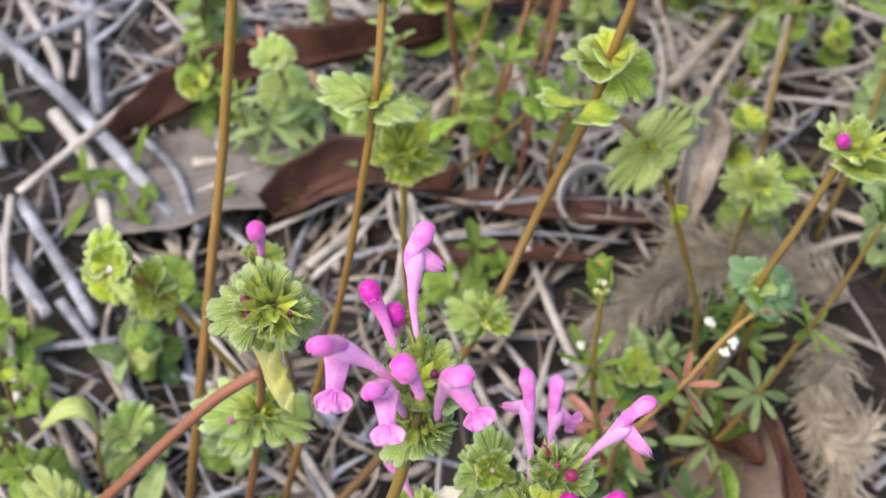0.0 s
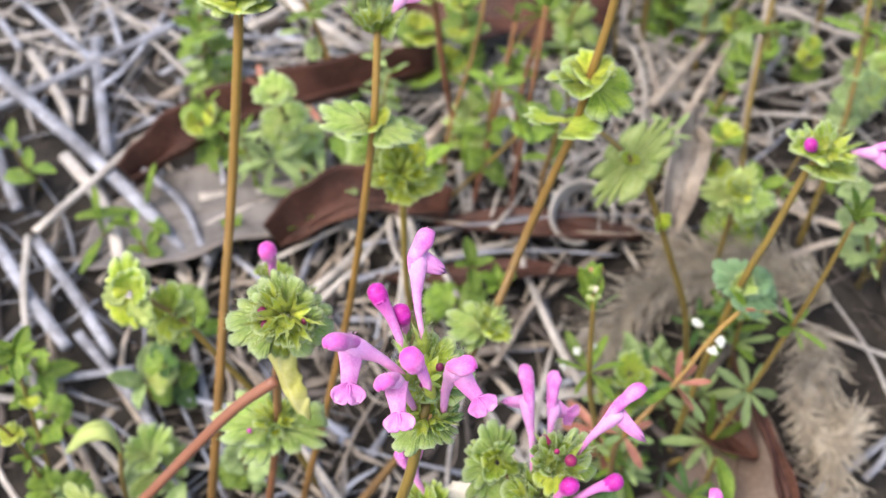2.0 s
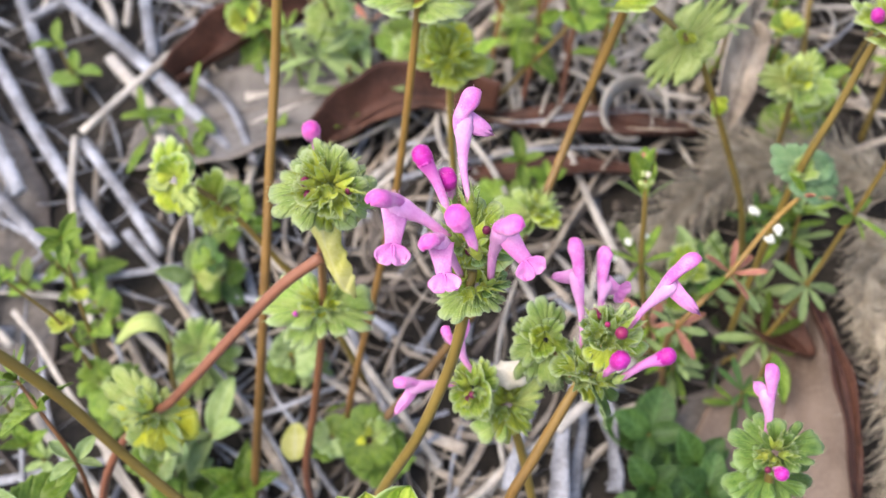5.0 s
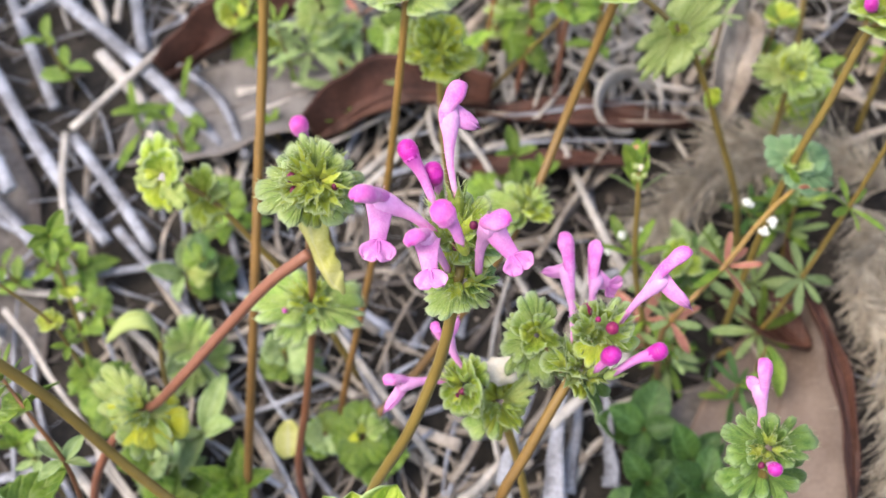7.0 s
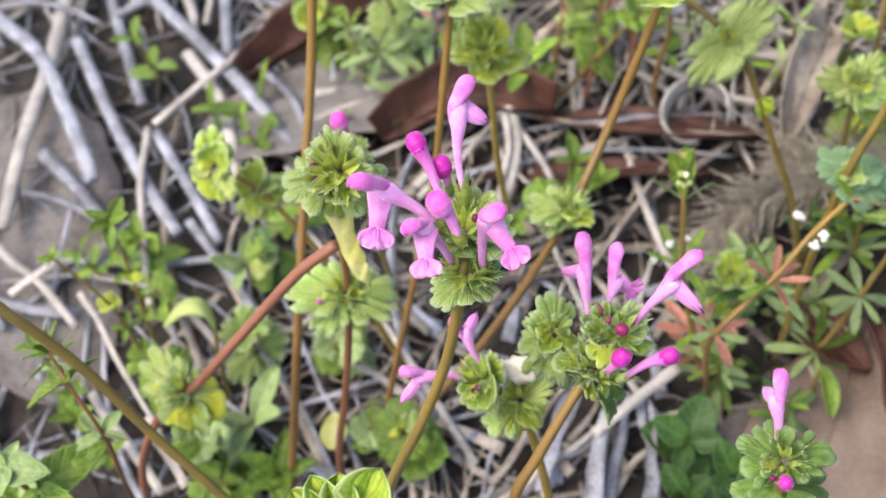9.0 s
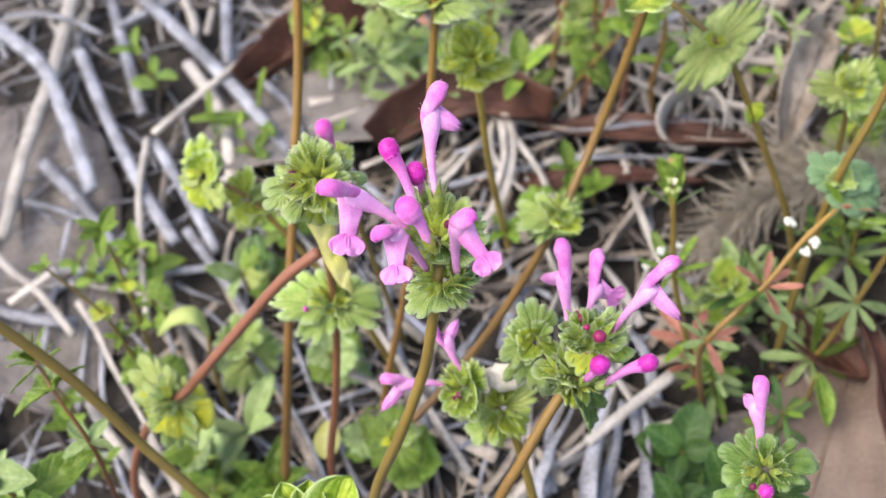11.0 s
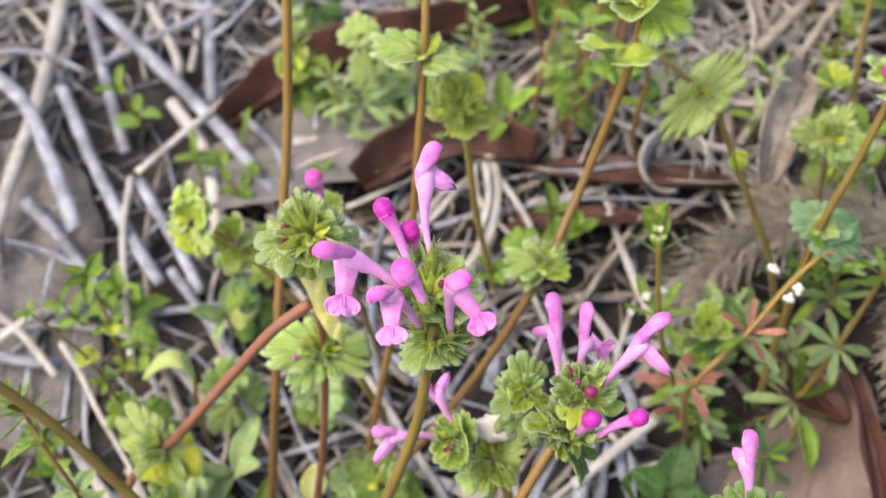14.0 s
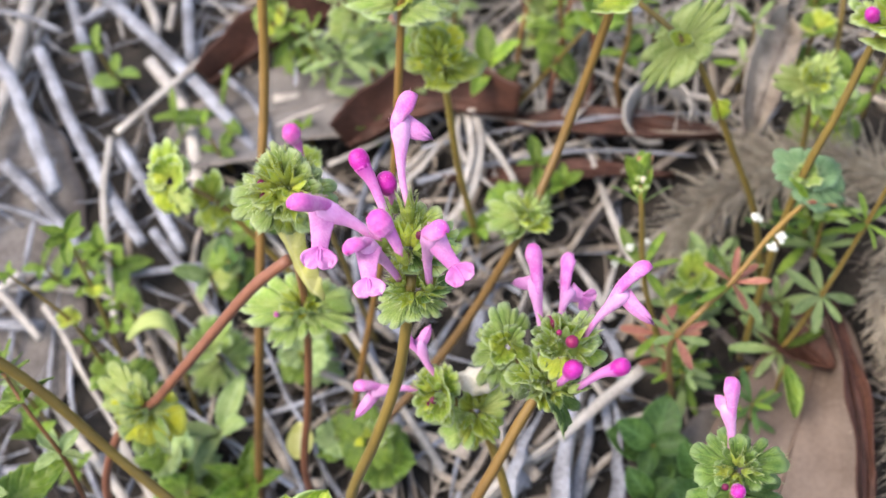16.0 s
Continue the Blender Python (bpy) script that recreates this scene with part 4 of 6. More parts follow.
# ---- fallen leaves ----
def dry_leaf(spine, width, mat, label, curl=0.004, lobes=0, tilt=0.0, rnd=None, edge_mat=None, seed=1):
    """A dead leaf along a spine; curl lifts its margins, tilt raises one side."""
    line = spline(spine, 6)
    n = len(line)
    bm = fresh()

    def at(u, v):
        k = v * (n - 1)
        i = min(int(k), n - 2)
        p = line[i].lerp(line[i + 1], k - i)
        t = (line[i + 1] - line[i]).normalized()
        s = t.cross(Vector((0, 0, 1))).normalized()
        up = s.cross(t)
        a = u * 2 - 1
        w = width * 0.56 * (0.03 + math.sin(math.pi * (0.01 + v * 0.98)) ** 0.62)
        if lobes:
            w *= 1 - 0.28 * (0.5 + 0.5 * math.cos(v * lobes * 2 * math.pi)) * abs(a)
        w *= 1 + 0.12 * noise.noise(Vector((v * 6, a, seed)))
        z = curl * abs(a) ** 2.2 + tilt * a + 0.0016 * noise.noise(Vector((a * 2.5, v * 6, seed))) + 0.0005 * noise.noise(Vector((a * 9, v * 22, seed)))
        return p + s * (a * w) + up * z

    sheet(bm, 24, 36, at, 0.0005, lambda u, v: (max(0, abs(u * 2 - 1) - 0.85) * 5, max(0, 1 - abs(u * 2 - 1) / 0.05)))
    base = Vector(spine[0])
    e = thing("dead_leaf", base, label, "leaf", "fallen leaves")
    part("blade", bm, mat, e)
    bm = fresh()
    sweep(bm, [q + Vector((0, 0, 0.0004)) for q in line], lambda k: 0.0009 * (1 - 0.7 * k), 6)
    part("midrib", bm, edge_mat or mat, e)
    return e


dry_leaf([(-0.124, 0.224, -0.006), (-0.102, 0.238, -0.002), (-0.064, 0.247, 0.000), (-0.030, 0.252, -0.002)], 0.040, GREY_LEAF, "dull grey-tan fallen leaf lying flat under the weeds", 0.002, 0, 0.002, seed=2)
dry_leaf([(-0.110, 0.258, -0.001), (-0.090, 0.272, 0.006), (-0.060, 0.285, 0.009), (0.000, 0.306, 0.006)], 0.0125, BROWN_LEAF, "red-brown curled oak leaf with raised wavy margins", 0.009, 5, -0.004, seed=3)
dry_leaf([(-0.054, 0.226, -0.001), (-0.038, 0.235, 0.004), (-0.020, 0.240, 0.005), (0.004, 0.236, 0.001)], 0.014, BROWN_LEAF, "dark red-brown curled leaf standing on its edge", 0.008, 3, -0.005, seed=4)
dry_leaf([(0.072, 0.170, -0.018), (0.084, 0.160, -0.016), (0.097, 0.148, -0.019)], 0.015, BROWN_LEAF, "small red-brown dead leaf under the cleavers", 0.004, 0, 0.002, seed=14)
dry_leaf([(0.000, 0.236, -0.004), (0.022, 0.233, -0.002), (0.045, 0.230, -0.002), (0.072, 0.226, -0.004)], 0.014, BROWN_LEAF, "reddish-brown strip of dead leaf under grey stalks", 0.003, 0, 0.002, seed=5)
dry_leaf([(-0.020, 0.215, -0.008), (0.005, 0.212, -0.004), (0.030, 0.214, -0.004), (0.055, 0.212, -0.006)], 0.010, BROWN_LEAF, "reddish-brown strip of dead leaf under grey stalks", 0.002, 0, 0.002, seed=6)
dry_leaf([(-0.012, 0.342, 0.0), (0.015, 0.335, 0.006), (0.045, 0.335, 0.006), (0.075, 0.34, 0.0)], 0.030, BROWN_LEAF, "red-brown curled oak leaf lying among pale stalks", 0.007, 4, -0.003, seed=7)
dry_leaf([(0.064, 0.058, -0.040), (0.072, 0.090, -0.031), (0.084, 0.125, -0.023), (0.0985, 0.166, -0.0185)], 0.041, TAN_LEAF, "smooth pinkish-tan fallen leaf lying beside the weeds", 0.004, 0, 0.001, seed=8)
dry_leaf([(0.099, 0.095, -0.020), (0.1005, 0.120, -0.010), (0.099, 0.145, -0.006), (0.094, 0.178, -0.010)], 0.007, BROWN_LEAF, "dark brown strip of dead leaf beside a tan leaf", 0.004, 3, -0.003, seed=9)
dry_leaf([(0.055, 0.109, -0.0315), (0.064, 0.119, -0.0280), (0.076, 0.130, -0.0265), (0.088, 0.146, -0.0250)], 0.030, BARK, "dull grey-brown fallen leaf half under another leaf", 0.002, 0, -0.001, seed=21)
dry_leaf([(0.094, 0.268, 0.004), (0.0905, 0.252, 0.012), (0.084, 0.236, 0.010), (0.079, 0.222, 0.000)], 0.011, TAN_STRAW, "tan curled dead leaf blade on the litter", 0.006, 0, 0.003, seed=22)
dry_leaf([(0.0595, 0.186, -0.014), (0.0645, 0.194, -0.006), (0.0725, 0.2055, -0.003), (0.0820, 0.216, -0.008)], 0.0085, TAN_STRAW, "tan pointed dead leaf blade beside a seed plume", 0.004, 0, 0.003, seed=23)
dry_leaf([(-0.212, 0.262, -0.009), (-0.196, 0.222, -0.008), (-0.178, 0.180, -0.016), (-0.150, 0.135, -0.026)], 0.066, BARK, "flat grey-brown piece of dead bark under pale stalks", 0.002, 0, 0.001, seed=10)


# ---- dried plumes ----
def plume(spine, length, count, label, seed, spread=75):
    rnd = random.Random(seed)
    line = spline(spine, 8)
    e = thing("dried_grass_plume", Vector(spine[0]), label, "dry grass", "dried grass plumes")
    bm = fresh()
    sweep(bm, line, 0.0011, 6, wave=0.2)
    part("stalk", bm, TAN_STRAW, e)
    bm = fresh()
    n = len(line)
    for _ in range(int(count * 1.15)):
        k = rnd.uniform(0, n - 1.01)
        i = int(k)
        p = line[i].lerp(line[i + 1], k - i)
        t = (line[i + 1] - line[i]).normalized()
        d, _u = around(t, rnd.uniform(0, 360), rnd.uniform(20, spread))
        ln = length * rnd.uniform(0.5, 1.15)
        q = p + d * ln * 0.5 + Vector((0, 0, 0.0008))
        r = p + d * ln + Vector((rnd.uniform(-1, 1), rnd.uniform(-1, 1), rnd.uniform(-1, 0.4))) * ln * 0.18
        sweep(bm, [p, q, r], lambda k: 0.00026 * (1 - 0.6 * k), 3, cap=False)
    part("bristles", bm, FUZZ, e)
    return e


plume([(0.100, 0.208, 0.001), (0.085, 0.204, 0.002), (0.068, 0.198, 0.0), (0.055, 0.186, -0.006)], 0.017, 650, "grey-tan bristly dried grass plume lying on the soil", 1)
plume([(0.128, 0.195, 0.0), (0.114, 0.203, 0.003), (0.098, 0.212, 0.002), (0.078, 0.216, 0.0)], 0.016, 650, "grey-tan bristly dried grass plume lying on the soil", 2)
plume([(0.120, 0.190, -0.006), (0.119, 0.165, -0.008), (0.117, 0.140, -0.012), (0.112, 0.100, -0.02)], 0.014, 800, "grey bristly dried grass plume beside a tan leaf", 3)
plume([(0.121, 0.176, -0.004), (0.112, 0.165, -0.002), (0.111, 0.152, -0.004), (0.119, 0.145, -0.006), (0.125, 0.155, -0.004)], 0.009, 800, "grey dried grass plume curled into a ring", 4)


def coil(c, r, turns, width, mat, label, tilt=(0, 0)):
    pts = []
    for i in range(34):
        a = 2 * math.pi * turns * i / 33 - 0.4
        rr = r * (1 - 0.2 * i / 33)
        pts.append(Vector((c[0] + rr * math.cos(a), c[1] + rr * 0.95 * math.sin(a), c[2] + 0.005 * math.sin(a + 0.4))))
    bm = fresh()
    sweep(bm, pts, lambda k: width * (0.5 + 0.5 * math.sin(math.pi * k)), 8, 5.5, side=(0, 0, 1), wave=0.15)
    e = thing("coiled_straw", pts[0], label, "straw", "dead grass stalks")
    part("blade", bm, mat, e)


coil((0.050, 0.232, 0.003), 0.0112, 0.84, 0.00115, PALE_STRAW, "tan dry grass blade coiled into a loop")

# a pale dry chip beside the low flower head
bm = fresh()
blob(bm, (0, 0, 0), 0.0036, 12, 18, (1.25, 0.9, 0.7), 0.3)
chip = new("husk", to_mesh(bm, SHELL, "husk"))
chip.location = (0.0079, 0.0986, 0.0637)
tagged(chip, "cream-coloured papery husk caught in the leaves", "husk")


# ---- henbit plants ----
HENBIT = "flowering henbit plants"


def main_flowering():
    rnd = random.Random(1)
    e = thing("henbit_plant", (-0.045, 0.080, ground_z(-0.045, 0.08)), "pink-flowered henbit with a full open flower head on an olive-brown stem", "wild flower", HENBIT)
    stem(e, [(-0.045, 0.080, -0.045), (-0.032, 0.080, 0.010), (-0.022, 0.0805, 0.044), (-0.0115, 0.0815, 0.069), (-0.0045, 0.0865, 0.085), (-0.001, 0.089, 0.097), (0.002, 0.094, 0.110)], 0.00125, 0.00105, OLIVE)
    F, L, S = FAN, LIMEFAN, SAGEFAN
    ax = Vector((0.12, 0.1, 1))
    bracts(e, (0.0018, 0.0980, 0.1120), ax, ((352, 10, 0.0098, 0.75, DEEPFAN), (22, 30, 0.0096, 0.85, F), (60, 50, 0.0090, 0.95, F), (115, 58, 0.0078, 0.9, L), (165, 35, 0.0066, 0.9, S), (275, -8, 0.0046, 1.2, L)), rnd, 15)
    bracts(e, (0.0022, 0.0935, 0.1055), ax, ((214, -16, 0.0068, 0.75, S), (328, -14, 0.0070, 0.75, S), (5, 8, 0.0070, 0.75, DEEPFAN), (165, 5, 0.0056, 0.8, S), (80, 30, 0.0056, 0.8, F)), rnd, 12)
    cups(e, (0.0018, 0.0975, 0.1125), ax, ((272, 38, 0.0056, 0.002), (325, 42, 0.0056, 0.002), (30, 58, 0.006, 0.0015), (100, 65, 0.006, 0.0015), (200, 45, 0.0055, 0.002)), rnd, (0,))
    cups(e, (0.0022, 0.0935, 0.1060), ax, ((255, 25, 0.0044, 0.0015), (300, 22, 0.0044, 0.0015), (340, 30, 0.0046, 0.0015), (205, 30, 0.0046, 0.0015)), rnd)
    flower(e, (0.0022, 0.1020, 0.1185), (0.0011, 0.1127, 0.1293), (0.0040, 0.1155, 0.1335), (0.0066, 0.1110, 0.1262), rnd, 1.15, False, 0.58, 15)
    closed_flower(e, (-0.0015, 0.1005, 0.1190), (-0.0061, 0.1080, 0.1272), rnd, 0.0017, MAGENTA)
    closed_flower(e, (-0.0012, 0.1050, 0.1170), (-0.0019, 0.1068, 0.1222), rnd, 0.0017, MAGENTA)
    flower(e, (-0.0012, 0.0935, 0.1205), (-0.0090, 0.0950, 0.1290), (-0.0124, 0.0905, 0.1358), (-0.0100, 0.0870, 0.1235), rnd, 1.1)
    closed_flower(e, (0.0034, 0.0886, 0.1236), (0.0005, 0.0908, 0.1312), rnd, 0.0019, HOOD, LIP)
    flower(e, (0.0000, 0.0930, 0.1105), (-0.0024, 0.0908, 0.1238), (-0.0046, 0.0875, 0.1272), (-0.0016, 0.0828, 0.1212), rnd, 1.0)
    flower(e, (0.0054, 0.0928, 0.1095), (0.0074, 0.0932, 0.1232), (0.0108, 0.0905, 0.1278), (0.0128, 0.0880, 0.1172), rnd, 1.05)
    small_bud(e, (0.0052, 0.0955, 0.1200), 0.0008)


def second_flowering():
    rnd = random.Random(2)
    e = thing("henbit_plant", (-0.006, 0.062, ground_z(-0.006, 0.062)), "pink-flowered henbit leaning outward with open flowers and magenta buds", "wild flower", HENBIT)
    stem(e, [(-0.006, 0.062, -0.048), (0.000, 0.068, 0.020), (0.006, 0.075, 0.048), (0.012, 0.0805, 0.059), (0.0175, 0.0865, 0.067), (0.0225, 0.0920, 0.073), (0.027, 0.094, 0.083)], 0.0013, 0.001, STEM)
    ax = Vector((0.25, 0.05, 1))
    F, L, S = FAN, LIMEFAN, SAGEFAN
    bracts(e, (0.0235, 0.0915, 0.0750), ax, ((258, -15, 0.0064, 0.95, L), (318, -25, 0.0098, 0.75, DEEPFAN), (190, 28, 0.0076, 0.9, F), (150, 48, 0.0070, 0.8, F), (20, 15, 0.0060, 0.8, F)), rnd)
    cups(e, (0.0235, 0.0915, 0.0750), ax, ((195, 50, 0.0066, 0.002), (235, 45, 0.0060, 0.002), (280, 38, 0.0050, 0.002), (165, 60, 0.0066, 0.0015), (330, 30, 0.0048, 0.002)), rnd)
    bracts(e, (0.0275, 0.0945, 0.0835), ax, ((262, -28, 0.0060, 1.0, L), (2, 6, 0.0090, 0.65, F), (185, 36, 0.0080, 0.8, F), (90, 62, 0.0064, 0.8, F), (50, 48, 0.0072, 0.75, S), (135, 58, 0.0074, 0.8, F)), rnd)
    cups(e, (0.0275, 0.0945, 0.0840), ax, ((250, 48, 0.0060, 0.0018), (300, 45, 0.0060, 0.0018), (20, 52, 0.0066, 0.0018), (90, 68, 0.0070, 0.0015), (160, 52, 0.0068, 0.0018), (210, 55, 0.0062, 0.0018)), rnd)
    bracts(e, (0.0155, 0.1010, 0.0748), (-0.1, -0.55, 0.85), ((95, 30, 0.0074, 0.85, S), (150, 14, 0.0072, 0.8, S + F), (40, 36, 0.0060, 0.8, S), (200, 4, 0.0070, 0.8, S), (335, 20, 0.0054, 0.8, F), (245, -16, 0.0104, 0.85, S), (292, -24, 0.0108, 0.8, S)), rnd, 26)
    bracts(e, (0.0155, 0.1005, 0.0756), (-0.1, -0.55, 0.85), ((60, 62, 0.0046, 0.7, L), (160, 52, 0.0044, 0.7, L), (250, 30, 0.0048, 0.75, F)), rnd)
    stem(e, [(0.0215, 0.0915, 0.072), (0.0190, 0.0955, 0.0725), (0.0165, 0.1000, 0.0742)], 0.0006, 0.0005, OLIVE, "petiole")
    flower(e, (0.0226, 0.0955, 0.0785), (0.0224, 0.1060, 0.0890), (0.0217, 0.1118, 0.0942), (0.0168, 0.1082, 0.0852), rnd, 0.95, False, 0.7)
    flower(e, (0.0266, 0.1005, 0.0825), (0.0277, 0.1085, 0.0825), (0.0286, 0.1147, 0.0871), (0.0322, 0.1085, 0.0790), rnd, 0.95, True, 0.7)
    flower(e, (0.0310, 0.0955, 0.0840), (0.0384, 0.0990, 0.0960), (0.0438, 0.1010, 0.1022), (0.0442, 0.0945, 0.0915), rnd, 1.0, False, 0.65)
    closed_flower(e, (0.0264, 0.0890, 0.0795), (0.0301, 0.0895, 0.0855), rnd, 0.0017)
    closed_flower(e, (0.0300, 0.0885, 0.0790), (0.0393, 0.0900, 0.0853), rnd, 0.0016, None, LIP)
    small_bud(e, (0.0252, 0.0975, 0.0886), 0.0014, CRIMSON)
    small_bud(e, (0.0297, 0.0917, 0.0910), 0.0013, CRIMSON)
    small_bud(e, (0.0272, 0.0940, 0.0905), 0.0006, CRIMSON)


def side_flowering():
    rnd = random.Random(3)
    e = thing("henbit_plant", (0.062, 0.068, ground_z(0.062, 0.068)), "small henbit with one upright pink flower and a magenta bud", "wild flower", HENBIT)
    stem(e, [(0.062, 0.068, -0.046), (0.061, 0.071, 0.01), (0.060, 0.075, 0.058), (0.0595, 0.078, 0.065)], 0.0012, 0.001, OLIVE)
    D = DEEPFAN
    ax = Vector((0.0, -0.2, 1))
    bracts(e, (0.0606, 0.0785, 0.0650), ax, ((172, 10, 0.0082, 1.0, D), (8, 4, 0.0086, 1.0, D), (92, 40, 0.0066, 0.9, D), (232, 8, 0.0056, 0.9, D), (315, 4, 0.0060, 0.9, D)), rnd)
    bracts(e, (0.0608, 0.0770, 0.0590), ax, ((195, -22, 0.0088, 0.85, D), (345, -22, 0.0088, 0.85, D), (268, -14, 0.0070, 1.0, D)), rnd)
    cups(e, (0.0603, 0.0785, 0.0650), ax, ((262, 40, 0.0046, 0.0016), (330, 45, 0.0046, 0.0016), (35, 55, 0.0048, 0.0014), (90, 62, 0.0048, 0.0014), (205, 45, 0.0048, 0.0016)), rnd)
    flower(e, (0.0592, 0.0813, 0.0664), (0.0590, 0.0857, 0.0754), (0.0589, 0.0891, 0.0811), (0.0566, 0.0877, 0.0765), rnd, 0.95, False)
    closed_flower(e, (0.0595, 0.0740, 0.0670), (0.0597, 0.0707, 0.0718), rnd, 0.0013)
    small_bud(e, (0.0575, 0.0725, 0.0700), 0.0007)


def low_flowering():
    rnd = random.Random(4)
    e = thing("henbit_plant", (0.015, 0.078, ground_z(0.015, 0.078)), "low henbit with two drooping pink flowers among lobed leaves", "wild flower", HENBIT)
    stem(e, [(0.015, 0.078, -0.042), (0.0125, 0.084, 0.015), (0.009, 0.093, 0.042), (0.006, 0.0955, 0.053), (0.001, 0.095, 0.064)], 0.0011, 0.0009, OLIVE)
    F, L, P, S = FAN, LIMEFAN, PALEFAN, SAGEFAN
    bracts(e, (0.0005, 0.0940, 0.0665), (-0.35, -0.3, 0.85), ((60, 42, 0.0078, 0.9, F), (120, 38, 0.0070, 0.9, F), (180, 18, 0.0062, 0.9, F), (240, 2, 0.0062, 0.9, F), (300, 2, 0.0068, 0.9, F), (0, 25, 0.0062, 0.9, F)), rnd)
    cups(e, (0.0003, 0.0938, 0.0668), (-0.35, -0.3, 0.85), ((250, 45, 0.0042, 0.0015), (330, 50, 0.0044, 0.0015), (60, 60, 0.0048, 0.0015), (150, 50, 0.0046, 0.0015)), rnd, (0,))
    bracts(e, (0.0068, 0.0945, 0.0570), (0.3, -0.35, 0.85), ((58, 40, 0.0092, 0.95, P), (100, 38, 0.0068, 0.8, L), (202, 2, 0.0092, 0.9, S), (258, -4, 0.0074, 0.9, L), (325, 6, 0.0066, 0.9, L)), rnd)
    cups(e, (0.0068, 0.0945, 0.0575), (0.3, -0.35, 0.85), ((90, 58, 0.0052, 0.0015), (230, 45, 0.0046, 0.0015), (320, 50, 0.0046, 0.0015)), rnd)
    flower(e, (-0.0035, 0.0945, 0.0670), (-0.0118, 0.0925, 0.0712), (-0.0155, 0.0910, 0.0745), (-0.0162, 0.0868, 0.0690), rnd, 0.85, False)
    flower(e, (0.0002, 0.0965, 0.0680), (-0.0032, 0.0995, 0.0760), (-0.0050, 0.1005, 0.0800), (-0.0005, 0.1020, 0.0795), rnd, 0.8, False)
    small_bud(e, (-0.0003, 0.0910, 0.0690), 0.0008)


def seeding_head():
    rnd = random.Random(5)
    e = thing("henbit_plant", (-0.051, 0.109, ground_z(-0.051, 0.109)), "henbit with a round leafy head on a thin brown stem", "wild flower", HENBIT)
    stem(e, [(-0.053, 0.107, -0.036), (-0.051, 0.109, -0.006), (-0.045, 0.116, 0.018), (-0.0395, 0.121, 0.042), (-0.036, 0.123, 0.060), (-0.0320, 0.1215, 0.085), (-0.0266, 0.1185, 0.104)], 0.0011, 0.0009, RED_STEM)
    c, ax = Vector((-0.0262, 0.1180, 0.1065)), Vector((0.05, -0.35, 1))
    F, L, S = FAN, LIMEFAN, SAGEFAN
    bracts(e, (-0.0272, 0.1185, 0.1045), ax, ((176, -4, 0.0096, 1.0, S), (238, -34, 0.0094, 1.05, L), (300, -34, 0.0090, 1.0, L), (355, -2, 0.0096, 0.95, S), (88, 22, 0.0104, 1.1, S)), rnd, 18)
    bracts(e, c, ax, ((20, 34, 0.0080, 0.95, F), (70, 56, 0.0088, 0.95, S), (140, 40, 0.0082, 0.95, F), (205, 14, 0.0070, 1.0, F), (275, 0, 0.0064, 1.1, F), (330, 14, 0.0072, 1.0, F)), rnd, 18)
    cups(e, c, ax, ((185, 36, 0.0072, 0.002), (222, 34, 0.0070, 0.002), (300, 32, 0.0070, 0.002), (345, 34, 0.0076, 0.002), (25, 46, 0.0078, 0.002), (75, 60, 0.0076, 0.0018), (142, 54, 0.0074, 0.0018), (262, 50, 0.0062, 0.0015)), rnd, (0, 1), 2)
    # no bud: a dark purple dot for the dim opening of one more cup
    small_bud(e, (-0.0220, 0.1150, 0.1085), 0.0008, DARK_BUD_THROAT)
    # the pale whorl half-way up
    P = PALEFAN
    pale = (-0.0368, 0.1222, 0.0565)
    bracts(e, pale, (0, -0.12, 1), ((180, 8, 0.0165, 0.72, S), (155, 14, 0.0105, 0.7, S), (2, 6, 0.0160, 0.72, S), (28, 18, 0.0095, 0.7, S), (210, -4, 0.0105, 0.7, S), (338, -8, 0.0105, 0.7, P)), rnd, 20)
    bracts(e, (-0.0368, 0.1222, 0.0572), (0, -0.12, 1), ((205, 40, 0.0048, 0.7, L), (338, 40, 0.0048, 0.7, GOLDFAN), (90, 58, 0.0050, 0.7, L), (268, 30, 0.0042, 0.8, GOLDFAN)), rnd)
    cups(e, (-0.0368, 0.1222, 0.0570), (0, -0.12, 1), [(40 + 60 * i, 48, 0.0058, 0.0014) for i in range(6)], rnd)
    small_bud(e, (-0.0425, 0.1190, 0.0590), 0.0007, HOOD)


